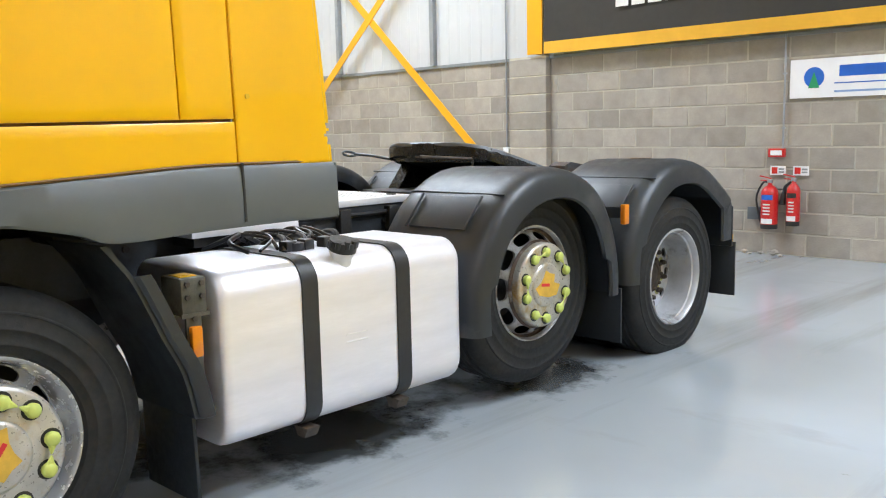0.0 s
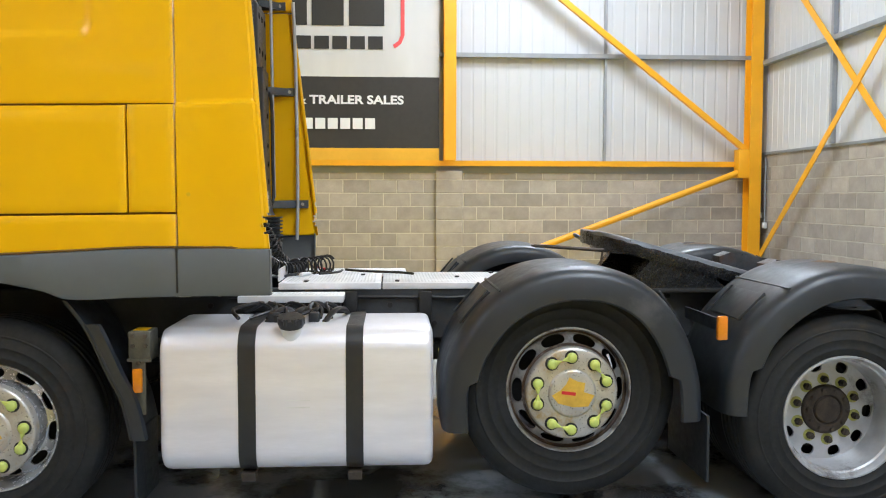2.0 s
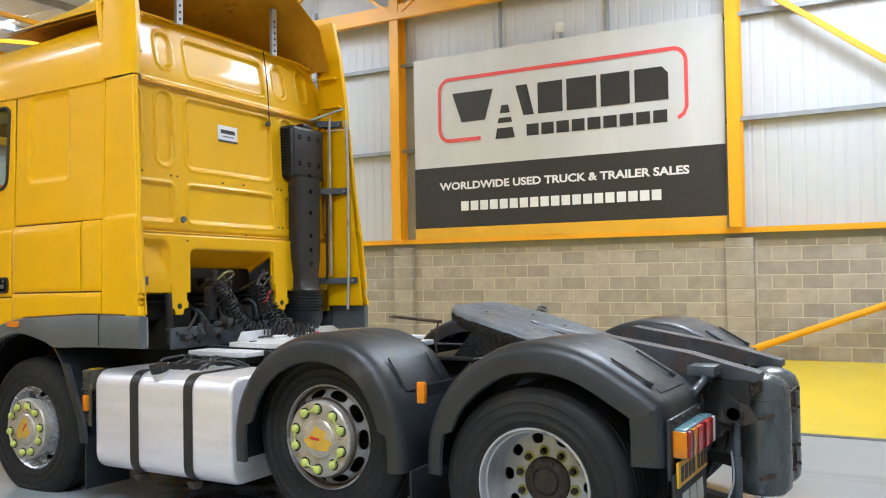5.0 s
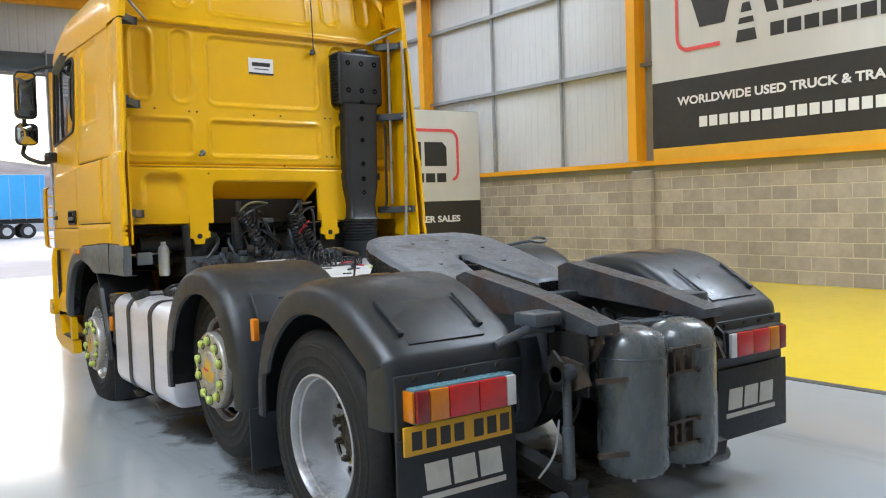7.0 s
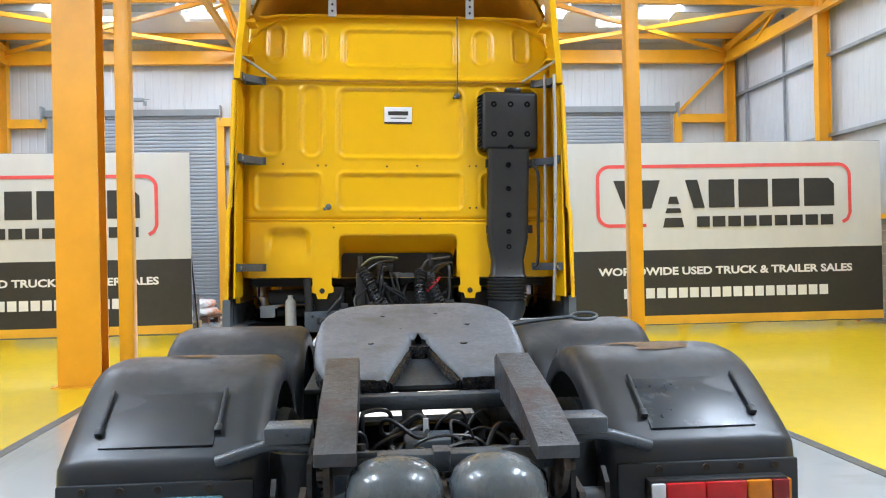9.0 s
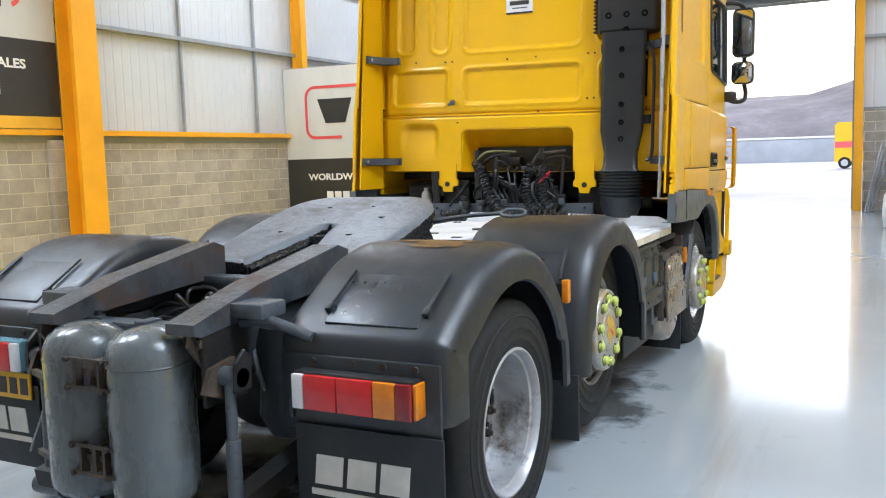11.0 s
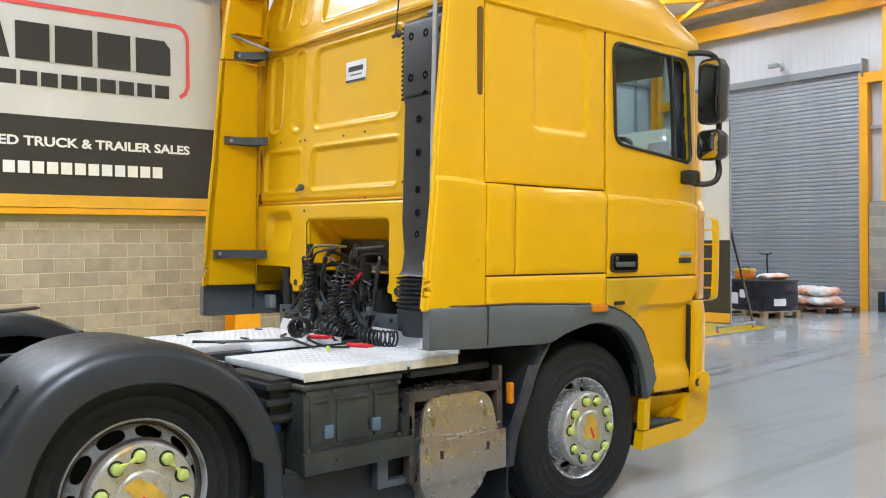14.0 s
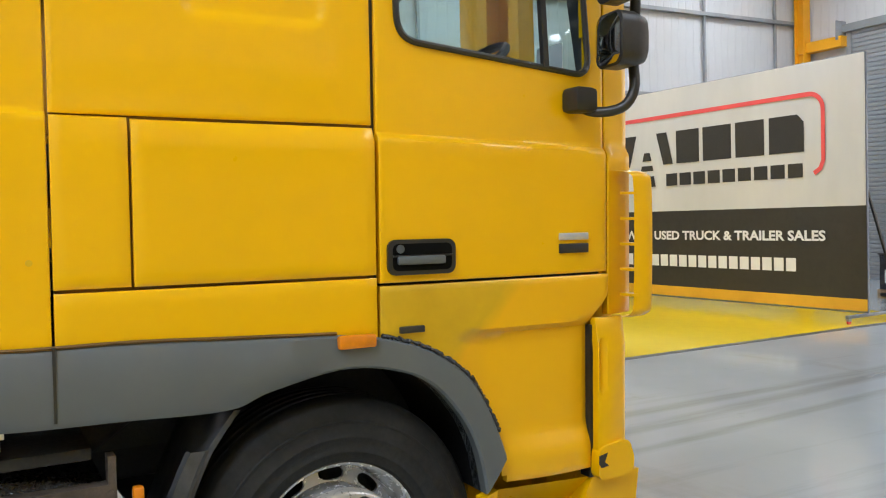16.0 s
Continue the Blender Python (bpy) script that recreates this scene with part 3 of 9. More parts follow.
for x in SKY_X:
    for a, b in SKY_Y:
        n += 1
        y = (a + b) / 2
        d = bpy.data.lights.new("rooflight", "AREA")
        d.shape, d.size, d.size_y, d.energy, d.color = "RECTANGLE", 0.96, b - a - 0.04, (205 if y < 2 else 118 if y < 14 else 92) * {-7.2: 0.99, -4.1: 1.03, 4.1: 1.04, 6.8: 0.86 if y < 2 else 0.77}[x], (0.84, 0.96, 1.12)
        lamp = new("rooflight_lamp", d)
        lamp.location = (x, y, roof_z(y) - 0.01)
        lamp.rotation_euler = (math.atan(0.098 if y < 8.2 else -0.098), 0, 0)
        struct("rooflight_%d" % n, Geo().box(x - 0.5, x + 0.5, a, b, roof_z(y) + 0.10, roof_z(y) + 0.11), M["clad"], "translucent roof light panel")

# cladding above the block walls, with standing ribs
def ribbed(axis, face, a, b, z0, z1, out, pitch=0.20):
    """A ribbed sheet on the plane axis = face, from a to b, with its back towards out."""
    pts, u = [], a
    while u < b - 1e-6:
        w = min(u + pitch, b)
        pts += [(u, 0.0), (u + (w - u) * 0.72, 0.0), (u + (w - u) * 0.80, 0.006), (u + (w - u) * 0.92, 0.006)]
        u = w
    pts += [(b, 0.0), (b, 0.06), (a, 0.06)]
    return Geo().prism([(q, face + out * d) if axis == "y" else (face + out * d, q) for q, d in pts], "z", z0, z1)


struct("wall_cladding_east", ribbed("x", HX, Y0, Y1, 2.02, 8.3, 1), M["clad"], "white ribbed wall cladding", angle=0)
struct("wall_cladding_west", ribbed("x", -HX, Y0, Y1, 2.02, 8.3, -1), M["clad"], "white ribbed wall cladding", angle=0)
struct("wall_cladding_south", ribbed("y", Y0, -HX, HX, 2.24, 7.2, -1), M["clad"], "white ribbed wall cladding", angle=0)
OPEN = (-2.40, 1.79, 4.80)
SHUT = ((-8.36, -4.17), (3.66, 7.86))
SHUT_Z = 5.20
for k, (a, b, z0) in enumerate(((-HX, SHUT[0][0], 2.29), (SHUT[0][1], OPEN[0], 2.29), (OPEN[1], SHUT[1][0], 2.29), (SHUT[1][1], HX, 2.29),
                                (SHUT[0][0], SHUT[0][1], SHUT_Z), (OPEN[0], OPEN[1], 5.05), (SHUT[1][0], SHUT[1][1], SHUT_Z))):
    struct("wall_cladding_north_%d" % (k + 1), ribbed("y", Y1, a, b, z0, 7.2, 1), M["clad"], "white ribbed wall cladding", angle=0)

# rails and posts of the cladding
for side, s in (("east", 1), ("west", -1)):
    x = s * (HX - 0.07)
    for k, z in enumerate((3.86, 5.57)):
        struct("girt_%s_%d" % (side, k + 1), Geo().box(x - 0.06, x + 0.06, Y0, Y1, z - 0.035, z + 0.035), M["girt"], "galvanised cladding rail")
    for k, y in enumerate((-1.5, 3.3, 5.4, 9.75, 11.95, 16.4, 18.5)):
        struct("mullion_%s_%d" % (side, k + 1), Geo().box(x - 0.03, x + 0.03, y - 0.022, y + 0.022, 2.1, 7.0), M["girt"], "galvanised cladding post")
    struct("base_rail_%s" % side, Geo().box(min(s * 9.47, s * 9.62), max(s * 9.47, s * 9.62), Y0 + 0.1, Y1 - 0.1, 2.01, 2.10), M["yellow"], "yellow steel rail on the block wall")
    struct("flashing_%s" % side, Geo().box(min(s * 9.585, s * 9.64), max(s * 9.585, s * 9.64), Y0, Y1, 1.895, 2.01), M["flash"], "grey flashing on the block wall")
    struct("eaves_beam_%s" % side, Geo().box(min(s * 9.30, s * 9.48), max(s * 9.30, s * 9.48), Y0, Y1, 6.55, 6.75), M["yellow"], "yellow eaves beam")
for k, z in enumerate((3.74, 5.5)):
    struct("girt_south_%d" % (k + 1), Geo().box(-9.5, 9.5, Y0 + 0.01, Y0 + 0.13, z - 0.035, z + 0.035), M["girt"], "galvanised cladding rail")
for k, x in enumerate((7.07, 4.99, -5.0, -7.0)):
    struct("mullion_south_%d" % (k + 1), Geo().box(x - 0.035, x + 0.035, Y0 + 0.01, Y0 + 0.08, 2.26, 6.7), M["girt"], "galvanised cladding post")
struct("flashing_south", Geo().box(-9.5, 9.5, Y0 + 0.005, Y0 + 0.03, 2.215, 2.255), M["flash"], "grey flashing on the block wall")
for k, x in enumerate((-3.3, 3.10)):
    c = thing("steel_column", "yellow steel column standing on the block wall", "column", "wall columns")
    part("flange", Geo().box(x - 0.115, x + 0.115, Y0 + 0.13, Y0 + 0.15, 2.27, 6.8), M["yellow"], c)
    part("web", Geo().box(x - 0.01, x + 0.01, Y0 + 0.02, Y0 + 0.13, 2.27, 6.8), M["yellow"], c)


def h_column(x, y, z0, z1, w, d, along):
    """A rolled steel column; its web runs along the given axis."""
    c = thing("steel_column", "yellow painted steel column against the wall", "column", "wall columns")
    for s in (-1, 1):
        if along == "x":
            part("flange", Geo().box(x + s * d / 2 - 0.009, x + s * d / 2 + 0.009, y - w / 2, y + w / 2, z0, z1), M["yellow"], c)
        else:
            part("flange", Geo().box(x - w / 2, x + w / 2, y + s * d / 2 - 0.009, y + s * d / 2 + 0.009, z0, z1), M["yellow"], c)
    if along == "x":
        part("web", Geo().box(x - d / 2, x + d / 2, y - 0.006, y + 0.006, z0, z1), M["yellow"], c)
    else:
        part("web", Geo().box(x - 0.006, x + 0.006, y - d / 2, y + d / 2, z0, z1), M["yellow"], c)
    return c


for y in FRAMES_Y:
    h_column(9.42, y, 2.10, 7.2, 0.20, 0.26, "x")
h_column(-9.28, 7.10, FZ, 7.2, 0.48, 0.36, "x")
for y in (1.1, 13.35):
    h_column(-9.42, y, 2.10, 7.2, 0.20, 0.26, "x")
h_column(9.40, -4.0, 0.0, 7.2, 0.20, 0.26, "x")
h_column(-9.40, -4.0, 0.0, 7.2, 0.20, 0.26, "x")
for x in (-9.4, 9.4):
    h_column(x, 19.15, 0.0, 7.2, 0.22, 0.22, "x")
# columns inside the hall
c = thing("steel_column", "broad yellow steel column standing on the yellow floor", "column", "hall columns")
part("flange", Geo().box(-4.06, -3.54, 7.40, 7.42, FZ + 0.02, 7.7), M["yellow"], c)
part("flange", Geo().box(-4.06, -3.54, 7.70, 7.72, FZ + 0.02, 7.7), M["yellow"], c)
part("web", Geo().box(-3.81, -3.79, 7.42, 7.70, FZ + 0.02, 7.7), M["yellow"], c)
part("base_plate", Geo().box(-4.12, -3.48, 7.34, 7.78, FZ, FZ + 0.02), M["yellow"], c)
for x, y in ((-3.27, 7.62), (3.18, 7.55)):
    c = thing("steel_column", "slim yellow square steel column on the floor", "column", "hall columns")
    part("shaft", Geo().bbox(x - 0.09, x + 0.09, y - 0.09, y + 0.09, FZ + 0.015, 7.9, 0.012), M["yellow"], c)
    part("base_plate", Geo().box(x - 0.14, x + 0.14, y - 0.14, y + 0.14, FZ, FZ + 0.015), M["yellow"], c)

# roof trusses, purlins and wind bracing
for x in (-9.3, -3.35, 3.2, 9.3):
    tr = thing("roof_truss", "yellow lattice steel roof truss under the roof", "truss", "roof trusses")
    pts = [Y0 + 0.1 + (Y1 - Y0 - 0.2) * k / 14 for k in range(15)]
    for a, b in ((Y0 + 0.1, 8.2), (8.2, Y1 - 0.1)):
        part("top_chord", Geo().beam((x, a, roof_z(a) - 0.28), (x, b, roof_z(b) - 0.28), 0.14, 0.16), M["yellow"], tr)
    part("bottom_chord", Geo().beam((x, pts[0], 6.50), (x, pts[-1], 6.50), 0.12, 0.12), M["yellow"], tr)
    for k in range(14):
        a, b = pts[k], pts[k + 1]
        p = ((x, a, 6.5), (x, b, roof_z(b) - 0.28)) if k % 2 else ((x, a, roof_z(a) - 0.28), (x, b, 6.5))
        part("lacing", Geo().beam(*p, 0.06, 0.06), M["yellow"], tr)
for k in range(13):
    y = Y0 + 0.6 + k * 1.85
    struct("purlin_%d" % (k + 1), Geo().box(-HX, HX, y - 0.03, y + 0.03, roof_z(y) - 0.16, roof_z(y) - 0.01), M["girt"] if k % 3 else M["yellow"], "roof purlin")
for s in (-1, 1):
    for a, b in (((9.3, 14.35, 6.75), (3.3, 19.05, 6.75)), ((3.3, 14.35, 6.75), (9.3, 19.05, 6.75)), ((3.2, 19.05, 6.75), (0, 14.3, 7.3)), ((9.3, 14.4, 6.7), (3.3, 14.4, 6.75))):
        struct("roof_brace", Geo().beam((s * a[0], a[1], a[2]), (s * b[0], b[1], b[2]), 0.09, 0.09), M["yellow"], "yellow roof bracing")
struct("gable_beam_north", Geo().box(-9.5, 9.5, 19.05, 19.25, 6.46, 6.80), M["yellow"], "deep yellow steel beam across the wall")
struct("gable_beam_south", Geo().box(-9.5, 9.5, Y0 + 0.1, Y0 + 0.3, 6.46, 6.80), M["yellow"], "deep yellow steel beam across the wall")
for x, y in ((-5.8, 16.1), (5.5, 16.6), (-5.8, 9.5), (5.5, 9.5)):
    f = thing("high_bay_light", "white box-shaped hanging hall lamp", "lamp", "hall lamps")
    part("housing", Geo().bbox(x - 0.33, x + 0.33, y - 0.2, y + 0.2, 6.82, 6.98, 0.02), M["white"], f)
    part("diffuser", Geo().box(x - 0.28, x + 0.28, y - 0.16, y + 0.16, 6.812, 6.822), glow("lamp_diffuser", (1, 1, 1), 3.0), f)
    part("hanger", Geo().cyl((x, y, 6.97), (x, y, roof_z(y)), 0.012, 8), M["girt"], f)

# braces of the walls
struct("wall_brace_east_upper", Geo().beam((9.36, -3.85, 2.30), (9.36, 0.95, 6.05), 0.09, 0.09), M["yellow"], "yellow tubular wall brace")
struct("wall_brace_east_lower", Geo().cyl((9.36, -3.80, 1.93), (9.36, 1.05, 0.12), 0.055, 14), M["yellow"], "yellow tubular wall brace")
struct("brace_node_east", Geo().bbox(9.28, 9.50, -4.02, -3.72, 1.82, 2.30, 0.01), M["yellow"], "yellow gusset plate")
struct("wall_brace_south_1", Geo().beam((3.52, Y0 + 0.17, 0.55), (8.64, Y0 + 0.17, 5.25), 0.11, 0.012, up=(0, 1, 0)), M["yellow"], "flat yellow cross brace")
struct("wall_brace_south_2", Geo().beam((9.09, Y0 + 0.185, 0.53), (3.99, Y0 + 0.185, 4.88), 0.11, 0.012, up=(0, 1, 0)), M["yellow"], "flat yellow cross brace")

# north wall: posts, shutters, door opening
for k, (x, z0) in enumerate(((-4.05, FZ), (-3.58, 2.32), (-2.48, FZ), (1.87, FZ), (2.94, 2.32), (3.54, FZ), (7.98, FZ))):
    w = 0.07 if z0 > 1 else 0.09
    struct("door_post_%d" % (k + 1), Geo().box(x - w, x + w, 19.13, 19.33, z0, 5.1 if x not in (-3.58, 2.94) else 6.46), M["yellow"], "yellow steel door post")
for k, (a, b) in enumerate(((-4.14, -2.40), (1.79, 3.63), (7.90, 9.5), (-9.5, -8.4))):
    struct("door_rail_%d" % (k + 1), Geo().box(a, b, 19.11, 19.33, 4.88, 5.10), M["yellow"], "yellow steel rail over the block wall")
for k, (a, b) in enumerate(((-3.96, -2.57), (1.96, 3.45))):
    struct("girt_north_%d" % (k + 1), Geo().box(a, b, 19.25, 19.34, 3.89, 3.96), M["girt"], "galvanised cladding rail")
struct("gable_brace_north", Geo().beam((7.95, 19.2, 5.1), (9.3, 19.2, 6.4), 0.08, 0.08), M["yellow"], "yellow diagonal brace")


def roller_shutter(a, b, z0, z1, name):
    s = thing(name, "closed grey galvanised roller shutter door", "door", "roller shutters", "structure")
    sg = Geo().prism([(19.35, 0), (19.335, 0.012), (19.328, 0.045), (19.335, 0.078), (19.35, 0.09), (19.38, 0.09), (19.38, 0)], "x", a, b)
    me = mesh_of(sg, "slat")
    me.materials.append(M["shutter"])
    z = z0
    while z < z1 - 0.05:
        ob = new("slat", me)
        ob.parent, ob.location = s, (0, 0, z)
        z += 0.0915
    for x in (a, b):
        part("guide", Geo().box(x - 0.05, x + 0.05, 19.29, 19.41, FZ, z1), M["girt"], s)
    part("shutter_box", Geo().box(a - 0.1, b + 0.1, 19.23, 19.37, z1 - 0.02, z1 + 0.14), M["flash"], s)
    for x in (a - 0.12, b + 0.12):
        part("end_plate", Geo().bbox(x - 0.015, x + 0.015, 19.05, 19.37, z1 - 0.18, z1 + 0.22, 0.005), M["girt"], s)
    return s


roller_shutter(SHUT[0][0], SHUT[0][1], FZ, SHUT_Z, "door_1")
roller_shutter(SHUT[1][0], SHUT[1][1], FZ, SHUT_Z, "door_2")
d = thing("door_3", "open roller door with its rolled-up dark curtain", "door", "roller shutters", "structure")
part("curtain_roll", Geo().cyl((OPEN[0] - 0.1, 19.1, 5.10), (OPEN[1] + 0.1, 19.1, 5.10), 0.22, 28), mat("dark_shutter", (0.07, 0.085, 0.095), 0.5, var=0.1, scale=2), d)
for k in range(3):
    part("slat", Geo().box(OPEN[0], OPEN[1], 19.31, 19.35, 4.80 + k * 0.075, 4.868 + k * 0.075), M["shutter"], d)
for x in OPEN[:2]:
    part("guide", Geo().box(x - 0.05, x + 0.05, 19.29, 19.45, FZ, 4.85), M["girt"], d)
    part("end_plate", Geo().box(x - 0.13, x - 0.11, 18.83, 19.35, 4.84, 5.36), M["girt"], d)
part("drive_motor", Geo().cyl((OPEN[0] - 0.42, 19.05, 5.10), (OPEN[0] - 0.13, 19.05, 5.10), 0.09, 16), M["black"], d)
part("pull_chain", Geo().tube([(OPEN[0] - 0.35, 19., 5.2), (OPEN[0] - 0.36, 19.02, 3.2), (OPEN[0] - 0.33, 19.05, 1.2)], 0.008, 6), M["girt"], d)

fl = thing("wall_floodlight", "small grey floodlight on an arm over the shutter", "lamp")
part("arm", Geo().tube([(-5.95, 19.24, 5.50), (-5.95, 19.05, 5.56), (-5.78, 18.98, 5.56)], 0.014, 8), M["girt"], fl)
part("wall_plate", Geo().box(-6.00, -5.90, 19.225, 19.245, 5.44, 5.56), M["girt"], fl)
part("head", Geo().bbox(-6.16, -5.92, 18.94, 19.04, 5.50, 5.60, 0.015), M["flash"], fl)

# yard outside
struct("ground", Geo().box(-400, 400, 19.65, 700, FZ - 0.3, FZ - 0.01), M["tarmac"], "pale concrete yard outside the hall")
rows = []
for k in range(31):
    x = -300 + k * 20
    h = 17 + 6 * math.sin(k * 0.5) + 3 * math.sin(k * 1.7)
    rows.append([(x, 230, FZ - 0.1), (x, 255, h * 0.6), (x, 300, h), (x, 340, h), (x, 345, FZ - 0.1)])
struct("backdrop", Geo().loft(rows), M["hill"], "moorland hill in the distance with haze in its colour")


# ---- the tractor unit ----
lorry = thing("tractor_unit", "yellow three-axle lorry tractor unit parked on the grey floor", "lorry")
AX_R, AX_M, AX_F = 0.03, 1.306, 3.905
TYRE_R = 0.505


def side_x(y, z):
    """Half width of the cab's outer skin at a place on its side."""
    crease = 1.873 - 0.028 * (y - 2.78)
    x = 1.228 - 0.020 * smooth(crease - 0.008, crease + 0.012, z)
    x -= 0.018 * max(0.0, z - 2.0)
    if y > 4.72:
        x -= 0.42 * (y - 4.72) ** 2
    return x


def steps(a, b, step, edge=0.004):
    n = max(1, round((b - a - 2 * edge) / step))
    return [a] + [a + edge + (b - a - 2 * edge) * k / n for k in range(n + 1)] + [b]


def panel(name, side, y0, y1, z0, z1, material, keep=None, out=0.0, step=0.04, relief=None, surf=side_x, parent=lorry, label="", thick=0.03, cuts_z=(), lean=0.0, flare=None):
    """A sheet-metal panel of the cab's side with turned-in edges; relief adds pressed shapes, flare widens its front edge by height."""
    ys, zs = steps(y0, y1, step), sorted(set(steps(z0, z1, step)) | set(cuts_z))
    idx, g = {}, Geo()

    def at(i, j):
        if (i, j) not in idx:
            y, z = ys[i], zs[j]
            x = surf(y, z) + out + (relief(y, z) if relief else 0.0)
            if i in (0, len(ys) - 1) or j in (0, len(zs) - 1):
                x -= 0.003
            idx[i, j] = len(g.v)
            g.v.append((side * x, y + lean * (z - z0) / (z1 - z0) * (y1 - y) / (y1 - y0) + (flare(z) * smooth(y1 - 0.3, y1, y) if flare else 0.0), z))
        return idx[i, j]

    count = {}
    for i in range(len(ys) - 1):
        for j in range(len(zs) - 1):
            if keep and not keep((ys[i] + ys[i + 1]) / 2, (zs[j] + zs[j + 1]) / 2):
                continue
            q = (at(i, j), at(i + 1, j), at(i + 1, j + 1), at(i, j + 1))
            g.f.append(q)
            for a, b in zip(q, q[1:] + q[:1]):
                count[a, b] = 1
    deep = {}
    for a, b in list(count):
        if (b, a) not in count:
            for k in (a, b):
                if k not in deep:
                    deep[k] = len(g.v)
                    x, y, z = g.v[k]
                    g.v.append((x - side * thick, y, z))
            g.f.append((b, a, deep[a], deep[b]))
    return part(name, g, material, parent, label)


ARCH_OUT = [tuple(p) for p in curve([(2.645, 1.225), (3.2, 1.237), (3.54, 1.226), (3.72, 1.219), (3.96, 1.205), (4.18, 1.150), (4.35, 1.04), (4.44, 0.90), (4.505, 0.74), (4.53, 0.62)], 6)]
ARCH_IN = [tuple(p) for p in curve([(2.645, 1.022), (3.2, 1.022), (3.53, 1.017), (3.67, 1.060), (3.93, 1.104), (4.17, 1.050), (4.31, 0.92), (4.385, 0.78), (4.42, 0.62)], 6)]


def arch_z(y):
    """Height of the wheel arch's outer edge at y."""
    for (a, za), (b, zb) in zip(ARCH_OUT, ARCH_OUT[1:]):
        if a <= y <= b:
            return za + (zb - za) * (y - a) / max(b - a, 1e-6)
    return 0.0


def pressed(rects, depth=0.012, soft=0.022):
    """Pressed rounded rectangles, raised along their border."""
    def f(y, z):
        d = 0.0
        for r in rects:
            s = sd_rrect(y, z, *r)
            d -= depth * (1 - smooth(-soft, soft * 0.4, s))
        return d
    return f


WIN = [(4.095, 2.745), (4.84, 2.735), (4.895, 2.08), (4.115, 2.152)]


def rounded(pts, r, n=6):
    """A closed outline with its corners rounded off."""
    out = []
    for i, p in enumerate(pts):
        a, p, b = Vector(pts[i - 1]), Vector(p), Vector(pts[(i + 1) % len(pts)])
        u, w = p + (a - p).normalized() * r, p + (b - p).normalized() * r
        out += [tuple((1 - k / n) ** 2 * u + 2 * k / n * (1 - k / n) * p + (k / n) ** 2 * w) for k in range(n + 1)]
    return out


WINDOW = rounded(WIN, 0.075)


def in_window(y, z):
    """Whether a place on the door lies inside the window's outline."""
    hit = False
    for (ya, za), (yb, zb) in zip(WINDOW, WINDOW[1:] + WINDOW[:1]):
        if (za > z) != (zb > z) and y < ya + (yb - ya) * (z - za) / (zb - za):
            hit = not hit
    return hit


